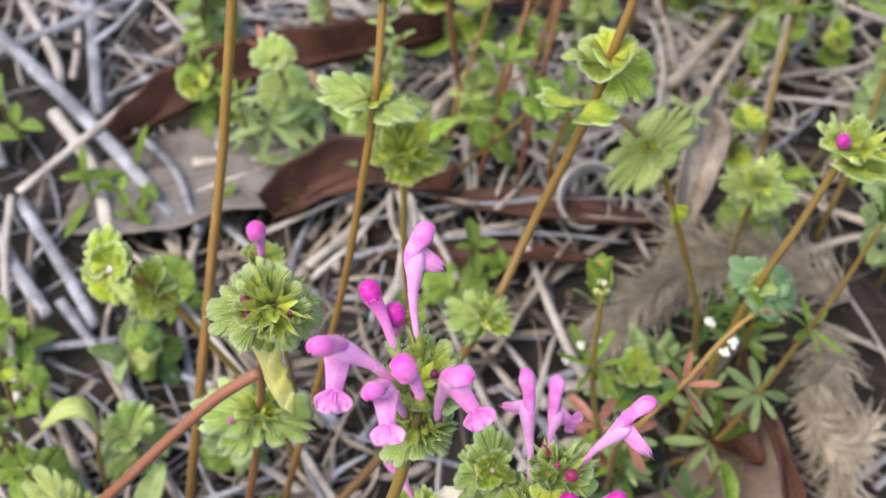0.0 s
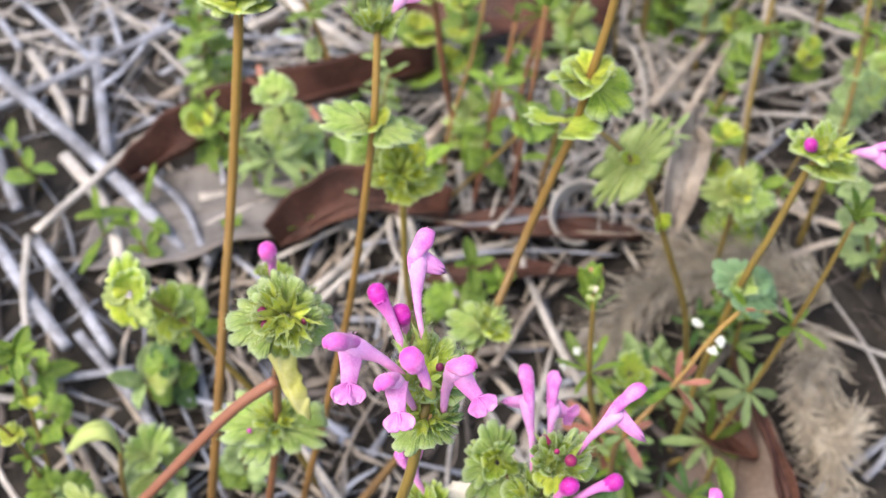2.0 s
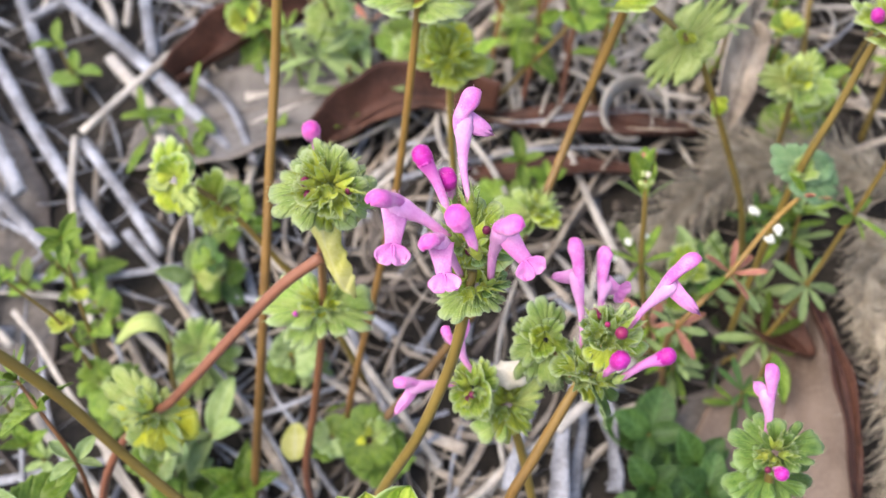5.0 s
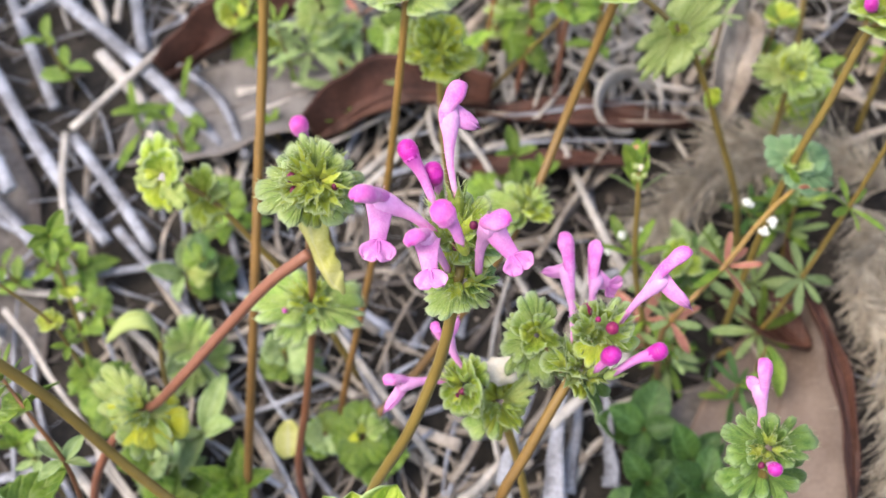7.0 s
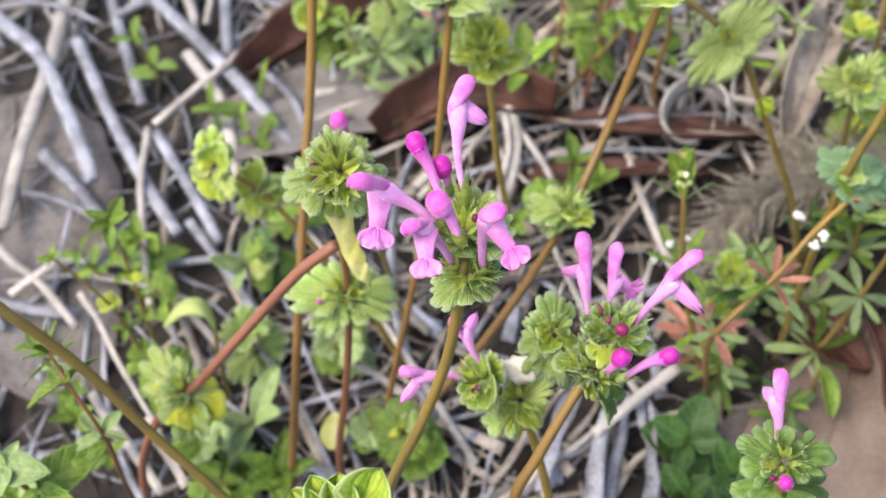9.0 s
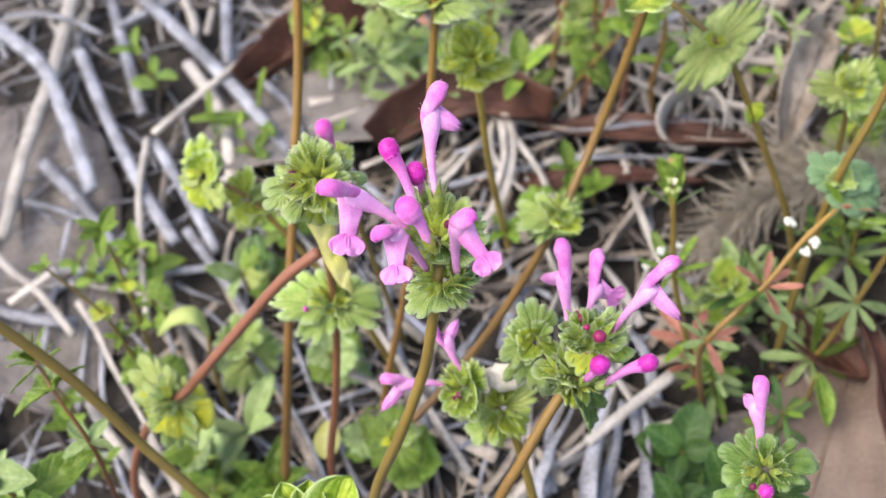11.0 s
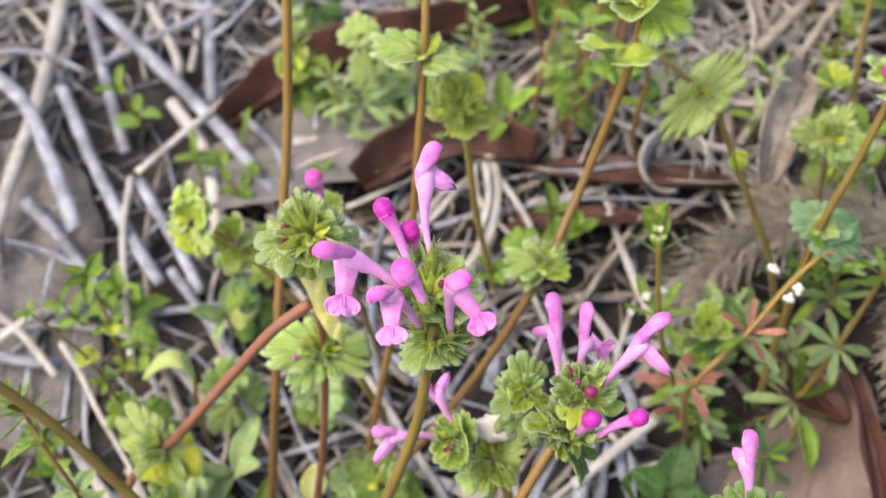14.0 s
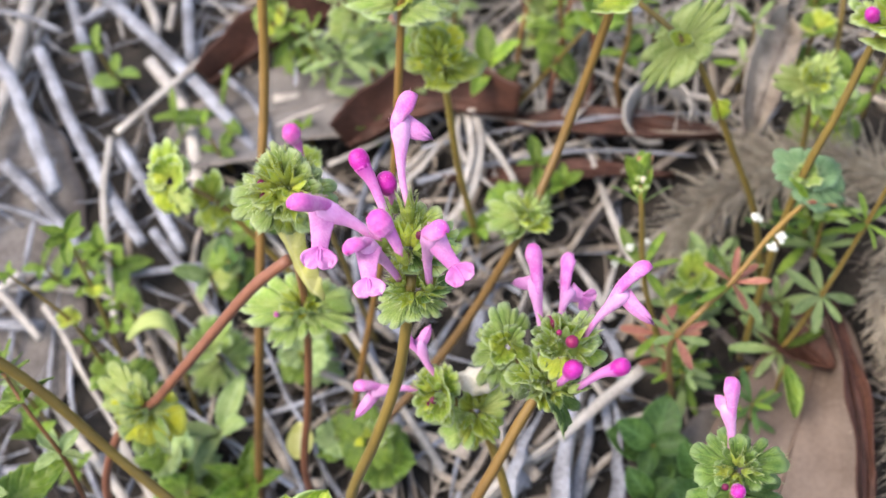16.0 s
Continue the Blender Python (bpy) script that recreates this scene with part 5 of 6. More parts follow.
def arching():
    rnd = random.Random(6)
    e = thing("henbit_plant", (-0.112, 0.094, ground_z(-0.112, 0.094)), "henbit stem arching over with a yellow folded leaf at its tip", "wild flower", HENBIT)
    stem(e, [(-0.112, 0.094, -0.040), (-0.104, 0.097, 0.002), (-0.092, 0.101, 0.027), (-0.080, 0.1040, 0.039), (-0.0745, 0.1040, 0.0445), (-0.066, 0.1055, 0.054), (-0.055, 0.1100, 0.0645), (-0.042, 0.1140, 0.0775), (-0.0315, 0.1160, 0.0855)], 0.0011, 0.0013, ROSE_STEM)
    L, S, P = LIMEFAN, SAGEFAN, PALEFAN
    face = (-0.2, -0.55, 0.8)
    bracts(e, (-0.0800, 0.1045, 0.0392), face, ((138, 2, 0.0165, 0.9, P), (205, 0, 0.0115, 0.95, GOLDFAN), (268, -6, 0.0130, 0.95, SAGEFAN), (322, -8, 0.0118, 0.85, GOLDFAN), (85, 12, 0.0090, 0.8, S), (32, 15, 0.0080, 0.8, P), (165, 12, 0.0085, 0.8, P)), rnd, 10)
    bracts(e, (-0.0800, 0.1043, 0.0398), face, ((110, 30, 0.0055, 0.9, P), (230, 30, 0.0048, 0.9, GOLDFAN), (300, 30, 0.0048, 0.8, S)), rnd, 10)
    cups(e, (-0.0795, 0.1042, 0.0400), face, ((265, 60, 0.0048, 0.0012), (215, 50, 0.0046, 0.0014), (320, 50, 0.0048, 0.0014), (150, 45, 0.0056, 0.0014), (95, 50, 0.0052, 0.0014)), rnd)
    # yellow leaf folded along its length, hanging past the stem's tip
    bm = fresh()
    line = spline([(-0.0292, 0.1190, 0.0985), (-0.0300, 0.1165, 0.0925), (-0.0292, 0.1145, 0.0865), (-0.0275, 0.1120, 0.0810), (-0.0255, 0.1110, 0.0770)], 5)
    n = len(line)

    def at(u, v):
        k = v * (n - 1)
        i = min(int(k), n - 2)
        p = line[i].lerp(line[i + 1], k - i)
        a = u * 2 - 1
        w = 0.0035 * math.sin(math.pi * min(1, 0.12 + 0.86 * v)) ** 0.7 * (1 + 0.1 * math.sin(v * 40))
        return p + Vector((0.9, -0.2, 0.15)) * (a * w) + Vector((0.1, 0.5, 0.6)) * (w * 1.1 * abs(a + 0.25 * math.sin(v * 9)) ** 1.3) + Vector((0, 0, 0.0007 * math.sin(v * 26 + u * 5)))

    sheet(bm, 14, 26, at, 0.0003, lambda u, v: (max(0, v - 0.7) * 2, max(0, 1 - abs(u * 2 - 1) / 0.12) * 0.7))
    part("leaf", bm, YELLOW, e, "yellow folded leaf")


def front_stalk():
    e = thing("henbit_stalk", (-0.048, 0.070, ground_z(-0.048, 0.07)), "bare brown henbit stalk slanting outward near the ground", "plant stem")
    stem(e, [(-0.048, 0.070, -0.045), (-0.063, 0.079, 0.018), (-0.079, 0.087, 0.047), (-0.090, 0.0925, 0.071), (-0.1005, 0.0945, 0.093), (-0.112, 0.098, 0.112)], 0.0013, 0.0013, OLIVE)
    rnd = random.Random(7)
    whorl(e, (-0.112, 0.098, 0.112), (-0.5, 0.2, 0.8), 4, 0.008, 15, FAN, rnd)


def back_bud():
    rnd = random.Random(27)
    e = thing("henbit_plant", (-0.040, 0.160, ground_z(-0.040, 0.160)), "slim henbit with a single pink bud at its tip", "wild flower", HENBIT)
    stem(e, [(-0.040, 0.160, -0.025), (-0.0385, 0.156, 0.020), (-0.0370, 0.1515, 0.0700), (-0.0365, 0.1500, 0.0800)], 0.0008, 0.0006, OLIVE)
    whorl(e, (-0.0366, 0.1502, 0.0770), (0, 0, 1), 4, 0.006, 30, FAN, rnd)
    closed_flower(e, (-0.0365, 0.1500, 0.0790), (-0.0362, 0.1500, 0.0895), rnd, 0.0020, HOOD)


def tall_west():
    rnd = random.Random(8)
    e = thing("henbit_plant", (-0.073, 0.104, ground_z(-0.073, 0.104)), "tall henbit with a leaf collar and pink flowers at the top", "wild flower", HENBIT)
    stem(e, [(-0.073, 0.104, -0.040), (-0.068, 0.111, -0.016), (-0.0575, 0.135, 0.034), (-0.0515, 0.157, 0.066), (-0.0475, 0.170, 0.086), (-0.0440, 0.177, 0.104), (-0.0385, 0.186, 0.134), (-0.037, 0.188, 0.156)], 0.0013, 0.0011, STEM)
    ax = Vector((0.1, 0.3, 1))
    bracts(e, (-0.0385, 0.1855, 0.1335), ax, ((2, 16, 0.0110, 1.05, FAN), (180, 14, 0.0110, 1.05, FAN), (95, 22, 0.0100, 1.05, FAN), (268, 8, 0.0085, 1.1, LIMEFAN), (320, 14, 0.0090, 0.9, FAN)), rnd, 12)
    for i in range(5):
        d, _ = around(ax, i * 72, 40)
        calyx(e, Vector((-0.0385, 0.1855, 0.137)) + d * 0.001, d, 0.006, rnd)
    head(e, (-0.0368, 0.188, 0.156), ax, rnd, 0.0064, 4, 2, 6)
    flower(e, (-0.0385, 0.189, 0.158), (-0.0425, 0.190, 0.1680), (-0.0455, 0.190, 0.1720), (-0.0470, 0.187, 0.168), rnd, 0.9, False)
    closed_flower(e, (-0.0360, 0.189, 0.158), (-0.0341, 0.190, 0.1690), rnd, 0.0017)
    flower(e, (-0.0310, 0.187, 0.140), (-0.0240, 0.187, 0.1525), (-0.0220, 0.187, 0.1600), (-0.0195, 0.184, 0.1480), rnd, 0.9)
    flower(e, (-0.0330, 0.182, 0.139), (-0.0290, 0.180, 0.1480), (-0.0265, 0.179, 0.1500), (-0.0240, 0.177, 0.1450), rnd, 0.9)
    small_bud(e, (-0.0400, 0.1840, 0.1590), 0.0010)
    small_bud(e, (-0.0325, 0.1850, 0.1610), 0.0008)


def tall_middle():
    rnd = random.Random(9)
    e = thing("henbit_plant", (-0.044, 0.131, ground_z(-0.044, 0.131)), "tall slender henbit with a cupped leafy top and one flower", "wild flower", HENBIT)
    stem(e, [(-0.046, 0.128, -0.036), (-0.041, 0.135, -0.012), (-0.030, 0.150, 0.022), (-0.0215, 0.163, 0.050), (-0.0150, 0.172, 0.080), (-0.0110, 0.178, 0.101), (-0.0095, 0.183, 0.112), (-0.0085, 0.188, 0.122)], 0.0011, 0.0009, STEM)
    bracts(e, (-0.0111, 0.1778, 0.1005), (0.1, 0.2, 1), ((172, 22, 0.0125, 0.8, SAGEFAN), (8, 10, 0.0130, 0.85, SAGEFAN), (335, 0, 0.0115, 0.7, SAGEFAN), (195, 8, 0.0095, 0.7, SAGEFAN)), rnd, 15)
    bracts(e, (-0.0111, 0.1778, 0.1010), (0.1, 0.2, 1), ((10, 42, 0.0056, 0.8, LIMEFAN), (170, 45, 0.0056, 0.8, LIMEFAN), (280, 10, 0.0044, 0.9, LIMEFAN)), rnd)
    whorl(e, (-0.0088, 0.1885, 0.1200), (0.1, 0.3, 1), 4, 0.009, 45, FAN, rnd, 30)
    for i in range(4):
        d, _ = around((0.1, 0.3, 1), i * 90, 60)
        calyx(e, Vector((-0.0088, 0.1885, 0.121)) + d * 0.001, d, 0.006, rnd)
    flower(e, (-0.0060, 0.1900, 0.1205), (-0.0030, 0.1935, 0.1265), (0.0000, 0.1950, 0.1300), (0.0022, 0.1930, 0.1265), rnd, 0.85, False)


def tall_east():
    rnd = random.Random(10)
    e = thing("henbit_plant", (-0.036, 0.119, ground_z(-0.036, 0.119)), "long leaning henbit with a pale whorl and pink flowers", "wild flower", HENBIT)
    stem(e, [(-0.036, 0.119, -0.030), (-0.033, 0.1205, -0.008), (-0.020, 0.130, 0.003), (-0.002, 0.142, 0.023), (0.015, 0.154, 0.049), (0.026, 0.1705, 0.066), (0.0375, 0.1785, 0.096), (0.0405, 0.179, 0.112), (0.0445, 0.182, 0.128), (0.047, 0.185, 0.143)], 0.0013, 0.001, STEM)
    bracts(e, (0.0155, 0.1530, 0.0505), (0.1, -0.1, 1), ((176, 4, 0.0132, 0.75, SAGEFAN), (205, -16, 0.0105, 0.65, SAGEFAN), (335, 0, 0.0072, 0.75, LIMEFAN), (60, 30, 0.0058, 0.8, LIMEFAN)), rnd, 18)
    bracts(e, (0.0155, 0.1530, 0.0512), (0.1, -0.1, 1), ((120, 50, 0.0056, 0.7, PALEFAN), (260, 34, 0.0052, 0.75, LIMEFAN), (10, 45, 0.0056, 0.7, PALEFAN)), rnd)
    for i in range(6):
        d, _ = around((0.2, 0.1, 1), i * 60, 45)
        calyx(e, Vector((0.0155, 0.153, 0.0515)) + d * 0.001, d, 0.0055, rnd)
    whorl(e, (0.0400, 0.1785, 0.1120), (0.2, 0.1, 1), 4, 0.012, 8, FAN + SAGEFAN[:1], rnd, 70)
    whorl(e, (0.0400, 0.1785, 0.1130), (0.2, 0.1, 1), 5, 0.007, 40, LIMEFAN, rnd)
    whorl(e, (0.0350, 0.1780, 0.0990), (0.1, 0.1, 1), 3, 0.010, 0, FAN + SAGEFAN[:1], rnd, 150)
    head(e, (0.047, 0.185, 0.143), (0.1, 0.1, 1), rnd, 0.0075, 4, 3, 6)
    flower(e, (0.0463, 0.1841, 0.1469), (0.0448, 0.1918, 0.1579), (0.0443, 0.1964, 0.1620), (0.0431, 0.1871, 0.1552), rnd, 1.3, False, 0.7)
    flower(e, (0.0472, 0.1840, 0.1469), (0.0475, 0.1913, 0.1579), (0.0493, 0.1952, 0.1615), (0.0474, 0.1858, 0.1546), rnd, 1.3, False, 0.7)
    flower(e, (0.0495, 0.1824, 0.1460), (0.0544, 0.1856, 0.1532), (0.0570, 0.1890, 0.1563), (0.0582, 0.1794, 0.1526), rnd, 1.05, True)
    closed_flower(e, (0.0438, 0.1823, 0.1448), (0.0429, 0.1865, 0.1530), rnd, 0.0019, HOOD)
    small_bud(e, (0.0507, 0.1864, 0.1530), 0.0010)
    # rosette at the root
    bracts(e, (-0.0335, 0.1170, -0.0040), (0.0, -0.5, 0.85), ((105, 6, 0.0092, 0.8, WEEDFAN), (172, 4, 0.0078, 0.75, WEEDFAN), (248, 2, 0.0090, 0.8, WEEDFAN), (320, 2, 0.0090, 0.8, WEEDFAN), (30, 6, 0.0080, 0.75, SAGEFAN)), rnd, 20)
    bracts(e, (-0.0335, 0.1170, -0.0036), (0.0, -0.5, 0.85), ((70, 20, 0.0036, 0.6, LIMEFAN), (200, 20, 0.0036, 0.6, GOLDFAN)), rnd)


def prop_stalk():
    rnd = random.Random(11)
    e = thing("henbit_plant", (0.080, 0.177, ground_z(0.08, 0.177)), "thin brown henbit stalk carrying one broad pale leaf", "wild flower", HENBIT)
    stem(e, [(0.080, 0.176, -0.022), (0.0755, 0.177, 0.017), (0.0675, 0.179, 0.045), (0.0585, 0.183, 0.0715), (0.0525, 0.186, 0.0800), (0.0430, 0.191, 0.0870)], 0.0010, 0.0007, OLIVE)
    n = TOWARD * 0.8 + Vector((-0.6, 0.3, 0.7)) * 0.45
    for x, y, size in ((-0.64, -0.77, 0.0176), (0.66, 0.75, 0.0176)):
        d = (RIGHT * x + RISE * y).normalized()
        leaf(e, Vector((0.0545, 0.1853, 0.0778)) - d * 0.003, d, n + d * 0.1, size, BROADFAN, rnd, sx=0.56)
    for x, y in ((-0.3, 0.2), (0.3, -0.1)):
        leaf(e, (0.0540, 0.1850, 0.0781), RIGHT * x + RISE * y + TOWARD * 0.4, n, 0.0042, LIMEFAN, rnd, sx=0.7)
    leaf(e, (0.0625, 0.181, 0.062), (0.2, -0.3, -0.9), (0.5, -0.7, 0.1), 0.007, LIMEFAN, rnd, sx=0.6)


def tall_far_east():
    rnd = random.Random(12)
    e = thing("henbit_plant", (0.074, 0.156, ground_z(0.074, 0.156)), "leaning henbit with a leafy head and one magenta bud", "wild flower", HENBIT)
    stem(e, [(0.072, 0.155, -0.030), (0.077, 0.158, 0.020), (0.0825, 0.162, 0.052), (0.089, 0.1665, 0.070), (0.0945, 0.171, 0.086), (0.097, 0.170, 0.092)], 0.0011, 0.0009, OLIVE)
    head(e, (0.0975, 0.1705, 0.0925), (0.2, 0, 1), rnd, 0.0105, 5, 5, 6)
    closed_flower(e, (0.0945, 0.170, 0.094), (0.0925, 0.1690, 0.0985), rnd, 0.0015)
    flower(e, (0.1010, 0.1705, 0.0925), (0.1090, 0.1705, 0.0935), (0.1140, 0.1700, 0.0955), (0.1140, 0.1660, 0.0910), rnd, 0.95, False)
    for x, y, size, wide in ((-0.85, 0.50, 0.0092, 0.75), (0.72, -0.66, 0.0118, 0.72), (0.92, 0.12, 0.0088, 0.7)):
        leaf(e, (0.0838, 0.1640, 0.0515), RIGHT * x + RISE * y, TOWARD + RISE * 0.2 + RIGHT * rnd.uniform(-0.2, 0.2), size, DARKSAGE, rnd, sx=wide)
    for x, y in ((-0.5, -0.1), (0.2, 0.5), (0.45, -0.3)):
        leaf(e, (0.0836, 0.1632, 0.0520), RIGHT * x + RISE * y + TOWARD * 0.5, TOWARD + RISE * 0.3, 0.0046, SAGEFAN, rnd, sx=0.7)


def leafy_bud_plant():
    rnd = random.Random(21)
    e = thing("henbit_seedling", (-0.008, 0.190, ground_z(-0.008, 0.19)), "young yellow-green henbit with a leafy unopened head", "wild plant", "young leafy plants")
    stem(e, [(-0.008, 0.192, -0.018), (-0.0078, 0.186, 0.030), (-0.0068, 0.1850, 0.056), (-0.0060, 0.1840, 0.0740)], 0.0010, 0.0009, GOLD_STEM)
    F, L = FAN, LIMEFAN
    c, ax = Vector((-0.0060, 0.1838, 0.0745)), (0.0, -0.3, 1)
    P = PALEFAN
    bracts(e, c, ax, ((185, 10, 0.0098, 0.75, P + L), (230, -5, 0.0070, 0.8, L), (345, 10, 0.0094, 0.75, P + L), (300, -8, 0.0066, 0.8, L), (85, 40, 0.0090, 0.8, L)), rnd, 25)
    bracts(e, c + Vector((0, 0.001, 0.0030)), ax, ((150, 42, 0.0090, 0.75, L), (35, 44, 0.0088, 0.75, GOLDFAN), (95, 62, 0.0092, 0.75, L), (265, 22, 0.0062, 0.75, L + GOLDFAN), (200, 30, 0.0070, 0.7, GOLDFAN)), rnd, 25)
    cups(e, c + Vector((0, 0, 0.0020)), ax, [(30 + 60 * i, 44, 0.0072, 0.0018) for i in range(6)], rnd, (), 2)


def spread_rosette():
    rnd = random.Random(22)
    e = thing("henbit_seedling", (0.092, 0.210, ground_z(0.092, 0.21)), "young henbit with a broad pale-green leaf rosette", "wild plant", "young leafy plants")
    stem(e, [(0.092, 0.210, -0.016), (0.092, 0.207, 0.02), (0.0915, 0.2045, 0.0410)], 0.0009, 0.0008, OLIVE)
    for x, y, size, wide in ((-0.98, 0.18, 0.0118, 0.62), (-0.75, -0.35, 0.0090, 0.6), (0.50, 0.85, 0.0108, 0.55), (0.95, -0.25, 0.0112, 0.62), (0.30, -0.95, 0.0086, 0.68), (-0.25, 0.9, 0.0078, 0.6)):
        leaf(e, (0.0915, 0.2045, 0.0415), RIGHT * x + RISE * y + TOWARD * rnd.uniform(-0.1, 0.25), TOWARD + RISE * 0.3 + RIGHT * rnd.uniform(-0.3, 0.3), size, (BROADFAN, BROADFAN + SAGEFAN)[y < 0], rnd, sx=wide)
    bracts(e, (0.0915, 0.2040, 0.0425), (0, -0.3, 1), ((40, 50, 0.0058, 0.7, LIMEFAN), (130, 55, 0.0058, 0.7, LIMEFAN), (215, 45, 0.0056, 0.7, LIMEFAN), (310, 40, 0.0056, 0.7, LIMEFAN), (80, 70, 0.0060, 0.6, PALEFAN)), rnd)
    cups(e, (0.0915, 0.2040, 0.0425), (0, -0.3, 1), ((100, 60, 0.0048, 0.0012), (250, 50, 0.0046, 0.0012), (350, 50, 0.0046, 0.0012)), rnd)


main_flowering()
second_flowering()
side_flowering()
low_flowering()
seeding_head()
arching()
back_bud()
front_stalk()
tall_west()
tall_middle()
tall_east()
prop_stalk()
tall_far_east()
leafy_bud_plant()
spread_rosette()


def split_whorl():
    rnd = random.Random(13)
    e = thing("henbit_plant", (-0.040, 0.148, ground_z(-0.04, 0.148)), "low henbit branch bearing two yellow-green leaf clusters", "wild flower", HENBIT)
    stem(e, [(-0.038, 0.146, -0.028), (-0.046, 0.150, 0.010), (-0.058, 0.154, 0.038), (-0.066, 0.157, 0.053), (-0.0725, 0.158, 0.060)], 0.0010, 0.0008, OLIVE)
    L, F, P = LIMEFAN, FAN, PALEFAN
    bracts(e, (-0.0752, 0.1550, 0.0670), (-0.3, -0.35, 0.9), ((92, 34, 0.0094, 0.8, F), (170, 8, 0.0084, 0.8, P), (230, -12, 0.0094, 0.8, P + L), (290, -8, 0.0084, 0.8, P), (0, 18, 0.0072, 0.8, F), (45, 30, 0.0072, 0.8, F), (130, 45, 0.0060, 0.8, L)), rnd)
    bracts(e, (-0.0690, 0.1585, 0.0540), (0.0, -0.3, 1), ((70, 45, 0.0082, 0.8, F), (20, 25, 0.0072, 0.8, P), (235, -26, 0.0112, 0.85, P), (280, -16, 0.0082, 0.8, L), (160, 15, 0.0062, 0.8, L), (330, -5, 0.0065, 0.8, L)), rnd)


split_whorl()


def near_leaves():
    """A low leafy plant close under the camera's way."""
    rnd = random.Random(14)
    e = thing("leafy_seedling", (-0.012, 0.036, ground_z(-0.012, 0.036)), "low green seedling with rounded pale-edged spoon leaves", "wild plant", "young leafy plants")
    stem(e, [(-0.012, 0.036, -0.052), (-0.013, 0.041, 0.05), NEAR_NODE], 0.0012, 0.001, OLIVE)
    c = Vector(NEAR_NODE)
    for x, y, z, size in ((-0.0135, 0.0035, -0.002, 0.0100), (-0.0092, 0.0070, 0.001, 0.0095), (-0.0055, 0.0085, 0.003, 0.0100), (-0.0010, 0.0095, 0.002, 0.0110), (0.0068, 0.0095, 0.003, 0.0160), (0.0040, -0.006, 0.004, 0.010), (-0.005, -0.006, 0.004, 0.010)):
        d = Vector((x, y * 0.8, y * 0.55 + z))
        leaf(e, c, d, Vector((0.2 * rnd.uniform(-1, 1), -0.5, 0.85)), d.length * 1.02, SPOON, rnd, sx=size * 0.78 / d.length)
    corner = thing("weed_sprig", (-0.112, 0.070, ground_z(-0.112, 0.070)), "pale sage-green weed with quilted rounded leaves", "weed", "small ground weeds")
    node = Vector((-0.1100, 0.0749, 0.0550))
    stem(corner, [(-0.112, 0.070, -0.048), (-0.112, 0.074, 0.0), node], 0.0009, 0.0007, OLIVE)
    for tip, wide in (((-0.1005, 0.0741, 0.0550), 1.1), ((-0.1103, 0.0816, 0.0550), 0.9), ((-0.1196, 0.0756, 0.0550), 1.0), ((-0.1098, 0.0681, 0.0550), 1.0)):
        d = Vector(tip) - node
        leaf(corner, node, d, Vector((0, -0.4, 1)), d.length * 1.1, QUILT, rnd, sx=wide)
    broad = thing("weed_sprig", (-0.105, 0.066, ground_z(-0.105, 0.066)), "green weed with large coarsely toothed leaves", "weed", "small ground weeds")
    node = Vector((-0.1061, 0.0736, 0.0450))
    stem(broad, [(-0.105, 0.066, -0.048), (-0.105, 0.070, 0.0), node], 0.0009, 0.0007, OLIVE)
    for tip in ((-0.0934, 0.0878, 0.0450), (-0.1108, 0.0712, 0.0450), (-0.0934, 0.0679, 0.0450)):
        d = Vector(tip) - node
        leaf(broad, node, d, Vector((0, -0.4, 1)), d.length, NETTLE, rnd)


